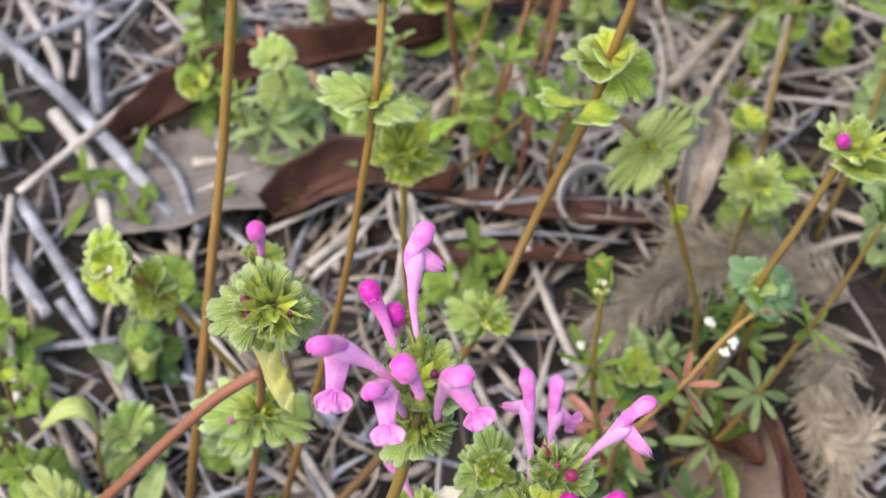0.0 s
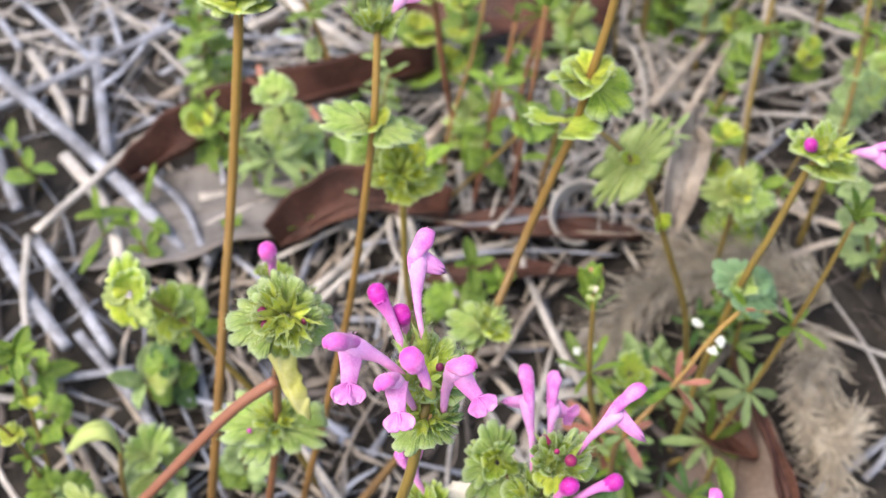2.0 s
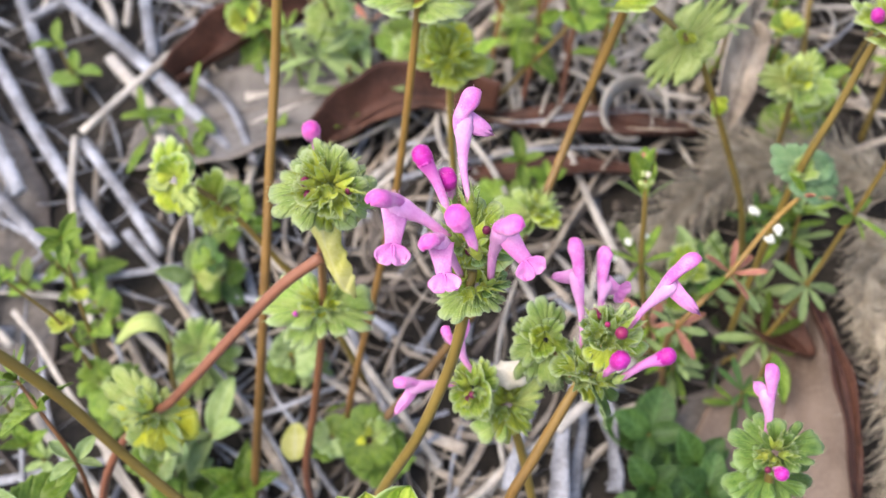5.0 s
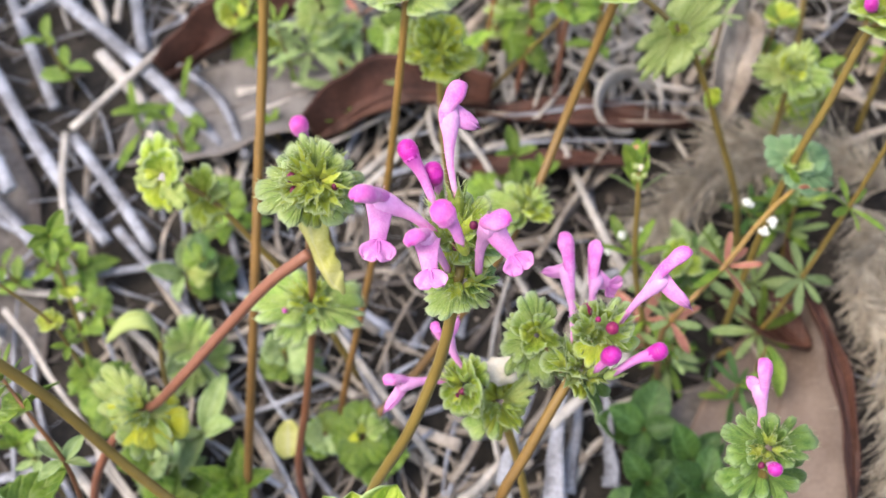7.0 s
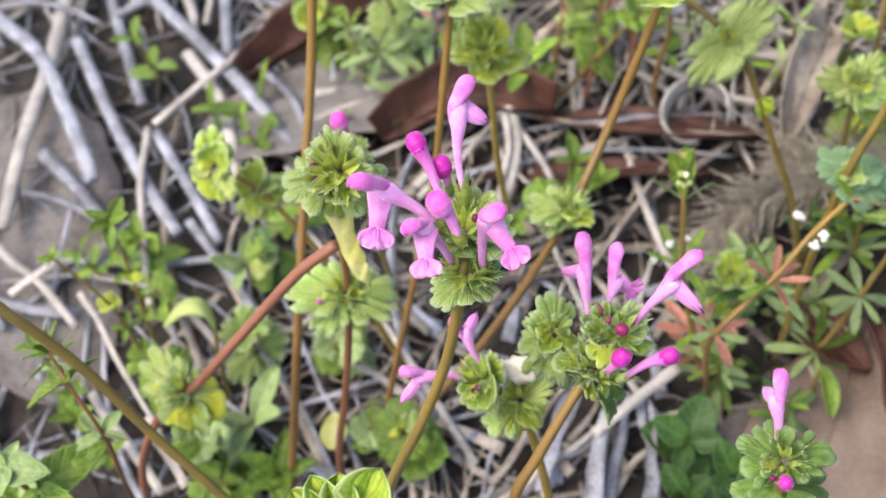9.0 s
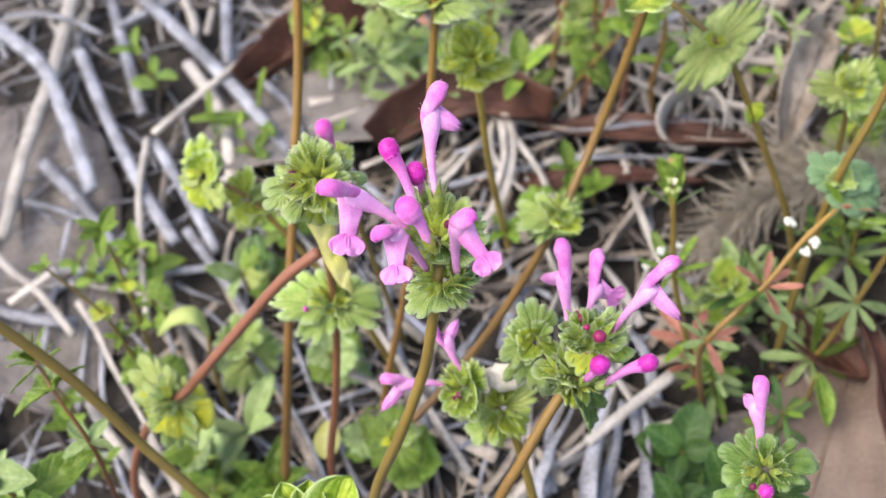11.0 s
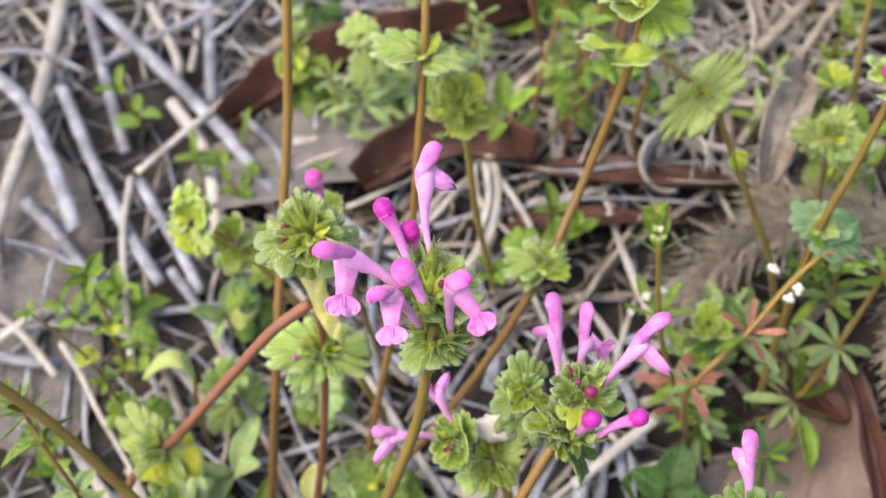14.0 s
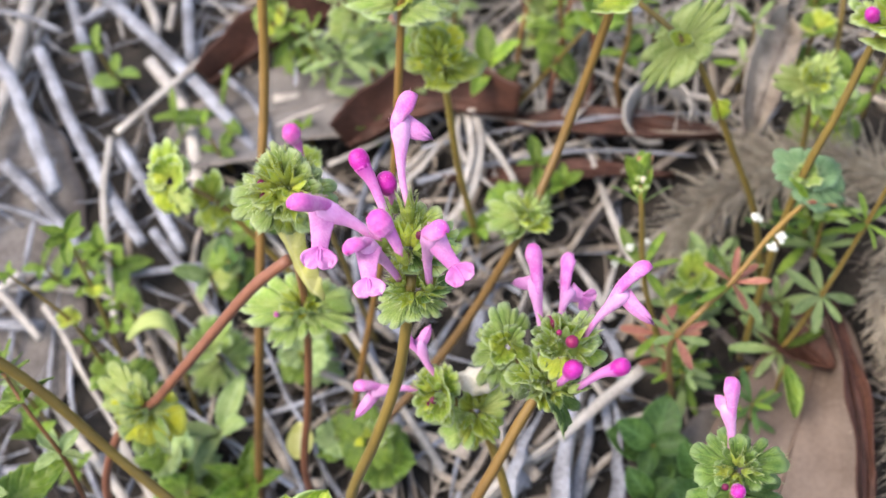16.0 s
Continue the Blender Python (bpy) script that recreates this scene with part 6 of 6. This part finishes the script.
def leafy_sprays():
    """Thin upright sprays with small leaves in tiers on the west side."""
    rnd = random.Random(61)
    rows = (("thin green spray with small paired leaves", OLIVE, [(-0.124, 0.150, -0.028), (-0.120, 0.153, 0.004), (-0.1165, 0.154, 0.027), (-0.1064, 0.1455, 0.0568)], ((1.0, 5, 0.0075, 25, OVAL + NETTLE), (0.62, 4, 0.0060, 20, LIMEFAN + OVAL), (0.3, 4, 0.006, 20, OVAL))),
            ("feathery green spray on a dark red stem", RED_STEM, [(-0.100, 0.083, -0.045), (-0.094, 0.082, 0.020), (-0.0905, 0.0850, 0.050), (-0.0934, 0.0893, 0.0656), (-0.0998, 0.0965, 0.0704)], ((1.0, 9, 0.0075, 40, SPEAR), (0.97, 7, 0.0085, 12, SPEAR), (0.83, 4, 0.0105, 12, NETTLE), (0.55, 4, 0.008, 10, SAGEOVAL))),
            ("thin weed spray with tiny green leaves", OLIVE, [(-0.114, 0.136, -0.03), (-0.112, 0.1335, 0.01), (-0.1116, 0.1333, 0.035), (-0.1194, 0.1342, 0.0553)], ((1.0, 4, 0.005, 30, OVAL), (0.7, 4, 0.0045, 20, LIMEFAN), (0.5, 4, 0.005, 15, OVAL), (0.3, 4, 0.006, 15, SAGEOVAL))),
            ("thin weed spray with tiny green leaves", OLIVE, [(-0.142, 0.128, -0.03), (-0.140, 0.128, 0.0), (-0.137, 0.126, 0.025)], ((1.0, 4, 0.006, 30, OVAL), (0.7, 4, 0.006, 20, SAGEOVAL), (0.4, 4, 0.007, 15, NETTLE))),
            ("thin weed spray with tiny green leaves", OLIVE, [(-0.128, 0.112, -0.035), (-0.126, 0.112, -0.01), (-0.124, 0.110, 0.012)], ((1.0, 4, 0.008, 30, NETTLE), (0.7, 4, 0.008, 20, SAGEOVAL), (0.4, 4, 0.008, 15, OVAL))))
    for label, mat, pts, tiers in rows:
        e = thing("weed_spray", pts[0], label, "weed", "thin leafy sprays")
        stem(e, pts, 0.0007, 0.0004, mat)
        track = spline(pts, 8)
        for k, n, size, lift, kind in tiers:
            i = min(int(k * (len(track) - 1)), len(track) - 2)
            ax = (track[i + 1] - track[i]).normalized() + Vector((0, -0.3, 0.4))
            whorl(e, track[i].lerp(track[i + 1], 1.0 if k == 1.0 else 0.0), ax, n, size, lift, kind, rnd, rnd.uniform(0, 90), 0.0003, 14)


leafy_sprays()
NEAR_NODE = (-0.0144, 0.0465, 0.0975)
near_leaves()


# ---- cleavers ----
def bedstraw(name, pts, mat, label, seed, whorls, radius=0.0008):
    """A thin square stem with stars of narrow leaves. whorls: (place, axis, number, size, lift, kind)."""
    rnd = random.Random(seed)
    e = thing(name, Vector(pts[0]), label, "weed", "cleavers")
    stem(e, pts, radius * 1.15, radius * 0.8, mat)
    for c, ax, n, size, lift, kind in whorls:
        whorl(e, c, ax, n, size, lift, kind, rnd, rnd.uniform(0, 60), 0.0004, 8)
    return e, rnd


e, rnd = bedstraw("cleavers_plant", [(0.052, 0.149, -0.030), (0.046, 0.153, 0.006), (0.0440, 0.155, 0.023), (0.0437, 0.158, 0.045), (0.0437, 0.1605, 0.053)], OLIVE,
                  "upright green cleavers with a bud cluster at the tip", 31,
                  [((0.0440, 0.155, 0.024), (0, 0, 1), 6, 0.013, 25, SPEAR), ((0.0437, 0.1580, 0.0480), (0, 0.8, 0.75), 6, 0.0098, 66, SPEAR), ((0.0437, 0.1600, 0.0500), (0, 0.8, 0.75), 4, 0.0122, 74, REDSPEAR), ((0.0437, 0.1596, 0.0496), (0, 0.8, 0.75), 4, 0.0110, 76, OVAL), ((0.0437, 0.1585, 0.0480), (0, 0.8, 0.75), 2, 0.0110, 36, SAGESPEAR),
                   ((0.0480, 0.152, -0.004), (0.1, 0, 1), 6, 0.014, 10, REDSPEAR + SPEAR[:1]), ((0.0497, 0.151, -0.016), (0.1, 0, 1), 6, 0.013, 15, REDSPEAR + [GOLDLEAF])])
for x, y, z, mat in ((0.0437, 0.1598, 0.0520, LIME), (0.0424, 0.1600, 0.0526, LIME), (0.0449, 0.1602, 0.0528, LIME), (0.0442, 0.1612, 0.0545, SHELL), (0.0430, 0.1612, 0.0548, LIME)):
    small_bud(e, (x, y, z), 0.0009, mat)
small_bud(e, (0.0365, 0.1560, 0.0260), 0.0009, WHITE)
small_bud(e, (0.0405, 0.1590, 0.0290), 0.0010, WHITE)
small_bud(e, (0.0450, 0.1600, 0.0300), 0.0009, WHITE)
e, rnd = bedstraw("cleavers_plant", [(0.053, 0.142, -0.034), (0.0505, 0.139, 0.006), (0.0535, 0.138, 0.0205), (0.066, 0.147, 0.029), (0.076, 0.155, 0.039), (0.084, 0.159, 0.047)], STEM,
                  "leaning brownish cleavers with reddish leaves and white buds", 32,
                  [((0.0665, 0.1475, 0.0285), (0.3, -0.1, 0.9), 4, 0.0125, 38, REDSPEAR), ((0.0665, 0.1475, 0.0285), (0.4, -0.3, 0.8), 4, 0.0125, 5, REDSPEAR[:1] + SPEAR + SAGESPEAR), ((0.0835, 0.1585, 0.0465), (0.6, 0.3, 0.7), 5, 0.009, 40, REDSPEAR + OVAL), ((0.0520, 0.1375, 0.0185), (0.4, 0.1, 0.9), 6, 0.0105, 12, REDSPEAR[:1] + SAGESPEAR)])
for p, r in (((0.0726, 0.1587, 0.0410), 0.0012), ((0.0783, 0.1539, 0.0388), 0.0012), ((0.0760, 0.1520, 0.0375), 0.0011)):
    small_bud(e, p, r, WHITE)
e, rnd = bedstraw("cleavers_plant", [(0.058, 0.150, -0.034), (0.070, 0.151, -0.026), (0.0825, 0.153, -0.0155), (0.0925, 0.158, 0.0065), (0.099, 0.162, 0.025), (0.105, 0.165, 0.047), (0.1095, 0.168, 0.070)], OLIVE,
                  "green cleavers with star-shaped leaf whorls on a leaning stem", 33,
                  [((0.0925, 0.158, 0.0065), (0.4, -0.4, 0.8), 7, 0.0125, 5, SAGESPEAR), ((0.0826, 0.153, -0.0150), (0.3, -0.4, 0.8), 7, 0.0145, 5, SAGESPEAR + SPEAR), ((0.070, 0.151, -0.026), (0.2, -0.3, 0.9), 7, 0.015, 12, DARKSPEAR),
                   ((0.1010, 0.163, 0.032), (0.4, 0, 0.9), 6, 0.011, 15, SPEAR), ((0.1095, 0.168, 0.071), (0.3, 0, 0.9), 5, 0.009, 55, OVAL)])
e, rnd = bedstraw("cleavers_plant", [(-0.047, 0.252, -0.015), (-0.046, 0.252, 0.000), (-0.046, 0.250, 0.012)], OLIVE, "small pale cleavers with a flat star of leaves", 34,
                  [((-0.056, 0.252, 0.016), (0, -0.4, 1), 6, 0.015, 20, SAGESPEAR), ((-0.040, 0.250, 0.008), (0, -0.3, 1), 6, 0.016, 12, SAGESPEAR), ((-0.048, 0.246, 0.004), (0.2, -0.3, 1), 5, 0.014, 12, SAGESPEAR)])


# ---- small ground weeds ----
def sprig(x, y, height, size, kind, label, seed, tiers=2, n=4, lean=(0, -0.2, 1), mat=None):
    rnd = random.Random(seed)
    size *= 0.85
    z = ground_z(x, y)
    e = thing("weed_sprig", (x, y, z), label, "weed", "small ground weeds")
    top = Vector((x, y, z)) + Vector(lean).normalized() * height
    stem(e, [(x, y, z - 0.003), Vector((x, y, z)).lerp(top, 0.5) + Vector((rnd.uniform(-1, 1), rnd.uniform(-1, 1), 0)) * height * 0.08, top], 0.0007, 0.0005, mat or OLIVE, per=4)
    for i in range(tiers):
        k = 1 - i * 0.55 / max(1, tiers - 1) if tiers > 1 else 1
        whorl(e, Vector((x, y, z)).lerp(top, k), lean, n, size * (1 - 0.12 * (tiers - 1 - i)), 35 - 22 * i, kind, rnd, rnd.uniform(0, 90), 0.0006, 16)
    return e


sprig(-0.150, 0.268, 0.030, 0.013, OVAL + WEEDFAN, "bright green two-leaved weed sprout among grey stalks", 41, 2, 3)
sprig(-0.100, 0.228, 0.030, 0.010, OVAL, "small bright green sprout beside a grey leaf", 42, 2, 3)
sprig(-0.128, 0.183, 0.026, 0.013, NETTLE, "small green nettle-leaved sprout among stalks", 43, 2, 4)
sprig(-0.118, 0.165, 0.030, 0.009, OVAL + WEEDFAN, "thin green sprout with tiny leaves", 44, 3, 3)
sprig(-0.085, 0.180, 0.022, 0.012, DARKOVAL + WEEDFAN, "low green weed under a henbit branch", 45, 2, 4)
sprig(-0.088, 0.152, 0.020, 0.015, SAGEOVAL + SAGEFAN, "round-leaved pale green ground weed", 46, 2, 4)
sprig(-0.060, 0.152, 0.016, 0.013, DIMFAN + WEEDFAN, "round-leaved green ground weed", 47, 2, 3)
sprig(-0.072, 0.112, 0.016, 0.018, NETTLE, "broad-leaved pale green ground weed", 48, 1, 5)
sprig(-0.047, 0.128, 0.012, 0.012, DIMFAN + WEEDFAN, "low green lobed-leaf seedling", 49, 2, 3)
sprig(-0.110, 0.138, 0.036, 0.014, SAGEOVAL + WEEDFAN, "pale green leafy weed in dry grass", 50, 3, 3)
sprig(-0.150, 0.100, 0.050, 0.018, NETTLE + SAGEOVAL, "large-leaved green nettle-like weed", 54, 2, 4)
sprig(-0.095, 0.118, 0.022, 0.016, DIMFAN + WEEDFAN, "green lobed-leaf weed on the soil", 55, 2, 3)
sprig(0.006, 0.200, 0.014, 0.014, WEEDFAN, "small round-leaved green weed on dark soil", 56, 1, 4)
sprig(0.020, 0.208, 0.016, 0.010, OVAL, "tiny green oval-leaved weed", 57, 1, 4)
sprig(-0.005, 0.252, 0.026, 0.020, OVAL, "bright green oval-leaved sprout by a brown leaf", 58, 2, 3)
sprig(-0.022, 0.262, 0.022, 0.014, SAGEFAN + WEEDFAN, "pale green lobed weed by a brown leaf", 60, 2, 4)
sprig(0.014, 0.275, 0.030, 0.016, OVAL + SAGEFAN, "leafy green weed before brown stalks", 61, 3, 4)
sprig(0.058, 0.170, 0.030, 0.010, FAN, "green lobed weed beside the cleavers", 62, 2, 4)
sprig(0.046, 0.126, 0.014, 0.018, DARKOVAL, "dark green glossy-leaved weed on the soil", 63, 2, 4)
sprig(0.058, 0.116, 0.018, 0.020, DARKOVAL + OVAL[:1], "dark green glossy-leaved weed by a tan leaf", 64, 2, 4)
sprig(-0.118, 0.238, 0.010, 0.024, SPEAR, "green grass-like blades lying under grey stalks", 68, 1, 3)
sprig(-0.105, 0.248, 0.010, 0.028, SPEAR, "green grass-like blades lying under grey stalks", 69, 1, 3)
sprig(-0.078, 0.272, 0.044, 0.013, SPEAR, "narrow-leaved cleavers shoot before a brown leaf", 70, 4, 6)
sprig(-0.066, 0.262, 0.038, 0.012, SPEAR + SAGESPEAR, "narrow-leaved cleavers shoot before a brown leaf", 770, 3, 6)
sprig(-0.050, 0.270, 0.022, 0.013, SAGESPEAR, "pale cleavers shoot lying over a grey leaf", 771, 2, 6)
sprig(-0.028, 0.268, 0.024, 0.012, WEEDFAN + SAGEFAN, "small lobed weed beside a brown leaf", 772, 2, 4)
sprig(-0.070, 0.236, 0.012, 0.008, OVAL, "tiny green sprout on a grey leaf", 773, 1, 4)
sprig(-0.048, 0.238, 0.014, 0.009, OVAL, "tiny green sprout on a grey leaf", 774, 2, 3)
sprig(-0.062, 0.290, 0.034, 0.012, REDSPEAR, "red-brown young shoot before a brown leaf", 775, 2, 4, mat=RED_STEM)
sprig(-0.040, 0.276, 0.026, 0.011, REDSPEAR, "red-brown young shoot before a brown leaf", 776, 2, 3, mat=RED_STEM)
sprig(-0.085, 0.312, 0.045, 0.016, OVAL + WEEDFAN, "leafy green sprout behind a brown leaf", 71, 3, 4)
sprig(0.100, 0.225, 0.030, 0.014, WEEDFAN + FAN, "leafy green weed behind the dry plume", 72, 2, 5)

sprig(-0.092, 0.176, 0.020, 0.015, SAGEOVAL + PALEFAN, "pale broad-leaved weed under the arching stem", 750, 1, 4)
sprig(-0.083, 0.128, 0.014, 0.022, SAGEOVAL, "weed with long pale leaves on the litter", 751, 1, 4)
sprig(-0.030, 0.122, 0.012, 0.013, WEEDFAN, "round-leaved green weed beside a flower stem", 752, 1, 4)
sprig(-0.134, 0.180, 0.026, 0.010, OVAL, "tiny-leaved green sprout on a dead stalk", 753, 3, 3)
sprig(-0.150, 0.180, 0.022, 0.010, OVAL + NETTLE, "small green sprout beside dead bark", 754, 2, 3)
sprig(-0.082, 0.198, 0.020, 0.015, OVAL + WEEDFAN, "green weed behind a henbit branch", 755, 2, 4)
sprig(-0.090, 0.110, 0.016, 0.015, WEEDFAN + NETTLE, "broad-leaved green weed by the slanting stalk", 756, 2, 4)
sprig(0.012, 0.213, 0.020, 0.012, OVAL, "round-leaved bright green weed on dark soil", 757, 1, 4)
sprig(-0.007, 0.193, 0.016, 0.011, OVAL + WEEDFAN, "small bright green weed under the flowers", 758, 1, 4)


def green_patch():
    """Narrow-leaved young cleavers crowding round the taller ones."""
    rnd = random.Random(91)
    for i in range(9):
        x, y = rnd.uniform(0.05, 0.105), rnd.uniform(0.135, 0.195)
        if x > 0.078 and y < 0.15:
            continue
        kind, label = rnd.choice(((SPEAR, "narrow-leaved green cleavers shoot in the weeds"), (SAGESPEAR, "dull green cleavers shoot with narrow leaves"), (DARKSPEAR, "dark green cleavers shoot on the soil"), (SAGESPEAR, "narrow-leaved pale cleavers shoot in the weeds")))
        sprig(x, y, rnd.uniform(0.008, 0.03), rnd.uniform(0.013, 0.017), kind, label, 600 + i, rnd.choice((1, 2)), 6, (rnd.uniform(-0.4, 0.4), rnd.uniform(-0.4, 0.2), 1))


green_patch()
sprig(0.073, 0.136, 0.020, 0.013, SPEAR + DARKSPEAR, "narrow-leaved green weed on a tan leaf", 642, 2, 6)
sprig(0.055, 0.147, 0.024, 0.013, SPEAR + SAGESPEAR, "narrow-leaved green weed by the cleavers", 643, 3, 6)
# the shade of this low spot is carried by the darkened leaf colour
sprig(0.059, 0.107, 0.026, 0.018, DARKOVAL, "round-leaved weed, its dark green deepened to paint shade", 651, 2, 4)
sprig(0.045, 0.109, 0.022, 0.017, DARKOVAL, "round-leaved weed, its dark green deepened to paint shade", 652, 2, 4)

# an olive leaf drooping on a short stalk by the tan leaf
droop = thing("weed_sprig", (0.080, 0.140, ground_z(0.080, 0.140)), "olive-green narrow leaf drooping over a tan leaf", "weed", "small ground weeds")
stem(droop, [(0.080, 0.140, -0.034), (0.0815, 0.1430, -0.018), (0.0830, 0.1440, -0.008)], 0.0007, 0.0005, OLIVE)
place("leaf", OVAL[1], droop, oriented((0.0830, 0.1440, -0.008), Vector((0.15, -0.9, -0.25)), Vector((0.5, -0.2, 0.9)), 0.0145, 0.75))

# a pale leaf that curls over on a short stalk
curled = thing("weed_sprig", (-0.096, 0.135, ground_z(-0.096, 0.135)), "pale grey-green leaf curling over on a short stalk", "weed", "small ground weeds")
stem(curled, [(-0.096, 0.135, -0.032), (-0.094, 0.139, -0.005), (-0.0905, 0.1415, 0.012)], 0.0008, 0.0006, OLIVE)
arch_line = spline([(-0.0905, 0.1415, 0.012), (-0.0935, 0.1450, 0.0185), (-0.0995, 0.1440, 0.0195), (-0.1050, 0.1400, 0.0150)], 5)
bm = fresh()


def curled_at(u, v):
    k = v * (len(arch_line) - 1)
    i = min(int(k), len(arch_line) - 2)
    p = arch_line[i].lerp(arch_line[i + 1], k - i)
    a = u * 2 - 1
    w = 0.0052 * math.sin(math.pi * (0.05 + 0.9 * v)) ** 0.7
    return p + Vector((0.25, -0.8, 0.3)) * (a * w) - Vector((0, 0, 1)) * (w * 0.5 * a * a)


sheet(bm, 12, 16, curled_at, 0.0003, lambda u, v: (max(0, abs(u * 2 - 1) - 0.7), max(0, 1 - abs(u * 2 - 1) / 0.1), abs(u * 2 - 1), v))
part("leaf", bm, PALE_GREEN, curled)

# a small yellow fallen leaf
bm = fresh()
c = Vector((-0.0575, 0.1230, -0.0165))


def fallen_at(u, v):
    a = u * 2 - 1
    w = 0.0042 * math.sin(math.pi * (0.06 + 0.9 * v)) ** 0.7
    return c + Vector((1, 0.1, 0.1)) * (a * w) + Vector((0.1, 0.6, 0.75)) * ((v - 0.5) * 0.0125) + Vector((0, -0.3, 0.3)) * (w * a * a * 0.5)


sheet(bm, 12, 14, fallen_at, 0.0003, lambda u, v: (max(0, abs(u * 2 - 1) - 0.6), max(0, 1 - abs(u * 2 - 1) / 0.1)))
e = thing("small_dead_leaf", c - Vector((0, 0.004, 0.006)), "small yellow withered leaf with brown specks", "leaf", "fallen leaves")
part("blade", bm, YELLOW, e)


def far_weeds():
    """Mixed weeds to the back and the east, denser there than at the front."""
    rnd = random.Random(15)
    labels = ("leafy green weed among dry grass", "young green weed in the litter", "pale green weed between dead stalks")
    for i in range(180):
        x, y = rnd.uniform(-0.10, 0.22), rnd.uniform(0.2, 0.5)
        if x < 0.05 and rnd.random() < 0.5 or (y < 0.27 and x < 0.07) or (x < 0.02 and y > 0.36 and rnd.random() < 0.7):
            continue
        kind, which = rnd.choice(((WEEDFAN, 0), (OVAL, 1), (DIMFAN, 2), (SAGEFAN, 2), (WEEDFAN + LIMEFAN, 0), (SAGEOVAL, 2), (SPEAR + SAGESPEAR, 1)))
        sprig(x, y, rnd.uniform(0.015, 0.06), rnd.uniform(0.007, 0.013), kind, labels[which], 200 + i, rnd.choice((2, 3)), rnd.choice((4, 5)), (rnd.uniform(-0.3, 0.3), rnd.uniform(-0.4, 0.1), 1))


far_weeds()


def upright_stalk(base, top, mat, seed, label, r=0.0009, tip=None):
    rnd = random.Random(seed)
    b = Vector((base[0], base[1], ground_z(*base) - 0.002))
    t = Vector(top)
    e = thing("weed_stalk", b, label, "plant stem", "upright weed stalks")
    stem(e, [b, b.lerp(t, 0.4) + Vector((rnd.uniform(-1, 1), rnd.uniform(-1, 1), 0)) * 0.004, b.lerp(t, 0.75), t], r, r * 0.7, mat)
    if tip:
        whorl(e, t, (t - b), 4, 0.010, 30, tip, rnd)
        whorl(e, b.lerp(t, 0.6), (t - b), 3, 0.011, 15, tip, rnd)
    return e


upright_stalk((0.010, 0.240), (0.030, 0.285, 0.045), RED_STEM, 81, "thin rust-brown weed stalk leaning back", 0.001, REDSPEAR + SPEAR)
upright_stalk((0.000, 0.245), (0.020, 0.290, 0.055), STEM, 82, "thin brown weed stalk leaning back", 0.0009, OVAL)
upright_stalk((0.024, 0.235), (0.040, 0.280, 0.055), RED_STEM, 83, "thin rust-brown weed stalk leaning back", 0.001, OVAL)
upright_stalk((-0.035, 0.290), (-0.055, 0.330, 0.06), STEM, 84, "thin brown weed stalk behind a brown leaf", 0.0009, WEEDFAN)
upright_stalk((0.009, 0.276), (-0.001, 0.275, 0.118), RED_STEM, 88, "tall thin rust-brown weed stalk with small leaves", 0.0011, LIMEFAN)
upright_stalk((0.028, 0.256), (0.043, 0.300, 0.060), RED_STEM, 89, "thin rust-brown weed stalk leaning back", 0.001, OVAL)
upright_stalk((0.105, 0.230), (0.120, 0.300, 0.09), OLIVE, 85, "thin green weed stalk among leaves", 0.001, WEEDFAN)
upright_stalk((0.125, 0.225), (0.150, 0.290, 0.10), OLIVE, 86, "thin green weed stalk among leaves", 0.001, WEEDFAN + OVAL)
upright_stalk((0.100, 0.215), (0.128, 0.330, 0.06), TAN_STRAW, 87, "thin tan dead stalk leaning over weeds", 0.0012)


def thin_stalks():
    """Thin leafy stalks that stand among the weeds to the east and the back."""
    rnd = random.Random(17)
    for i in range(34):
        x, y = rnd.uniform(0.04, 0.22), rnd.uniform(0.23, 0.46)
        if rnd.random() < 0.25:
            x = rnd.uniform(-0.06, 0.05)
        h = rnd.uniform(0.035, 0.1)
        mat, tip, label = rnd.choice(((OLIVE, WEEDFAN, "thin green weed stalk among leaves"), (STEM, OVAL, "thin brown weed stalk with small leaves"), (OLIVE, SAGESPEAR, "thin green stalk with narrow leaves"), (TAN_STRAW, None, "thin tan dead stalk standing among weeds")))
        upright_stalk((x, y), (x + rnd.uniform(-0.025, 0.04), y + rnd.uniform(-0.01, 0.04), ground_z(x, y) + h), mat, 300 + i, label, rnd.uniform(0.0006, 0.0011), tip)



def white_buds():
    """Slender stalks tipped with small whitish buds, far back to the east."""
    rnd = random.Random(18)
    for i in range(14):
        x, y = rnd.uniform(0.06, 0.2), rnd.uniform(0.3, 0.44)
        top = (x + rnd.uniform(-0.02, 0.03), y + rnd.uniform(0, 0.03), ground_z(x, y) + rnd.uniform(0.06, 0.11))
        e = upright_stalk((x, y), top, OLIVE, 700 + i, "slender green stalk tipped with whitish buds", 0.0007, DIMFAN + WEEDFAN)
        for _ in range(3):
            small_bud(e, (top[0] + rnd.uniform(-0.004, 0.004), top[1] + rnd.uniform(-0.004, 0.004), top[2] + rnd.uniform(0, 0.003)), 0.0014, WHITE)


white_buds()
thin_stalks()
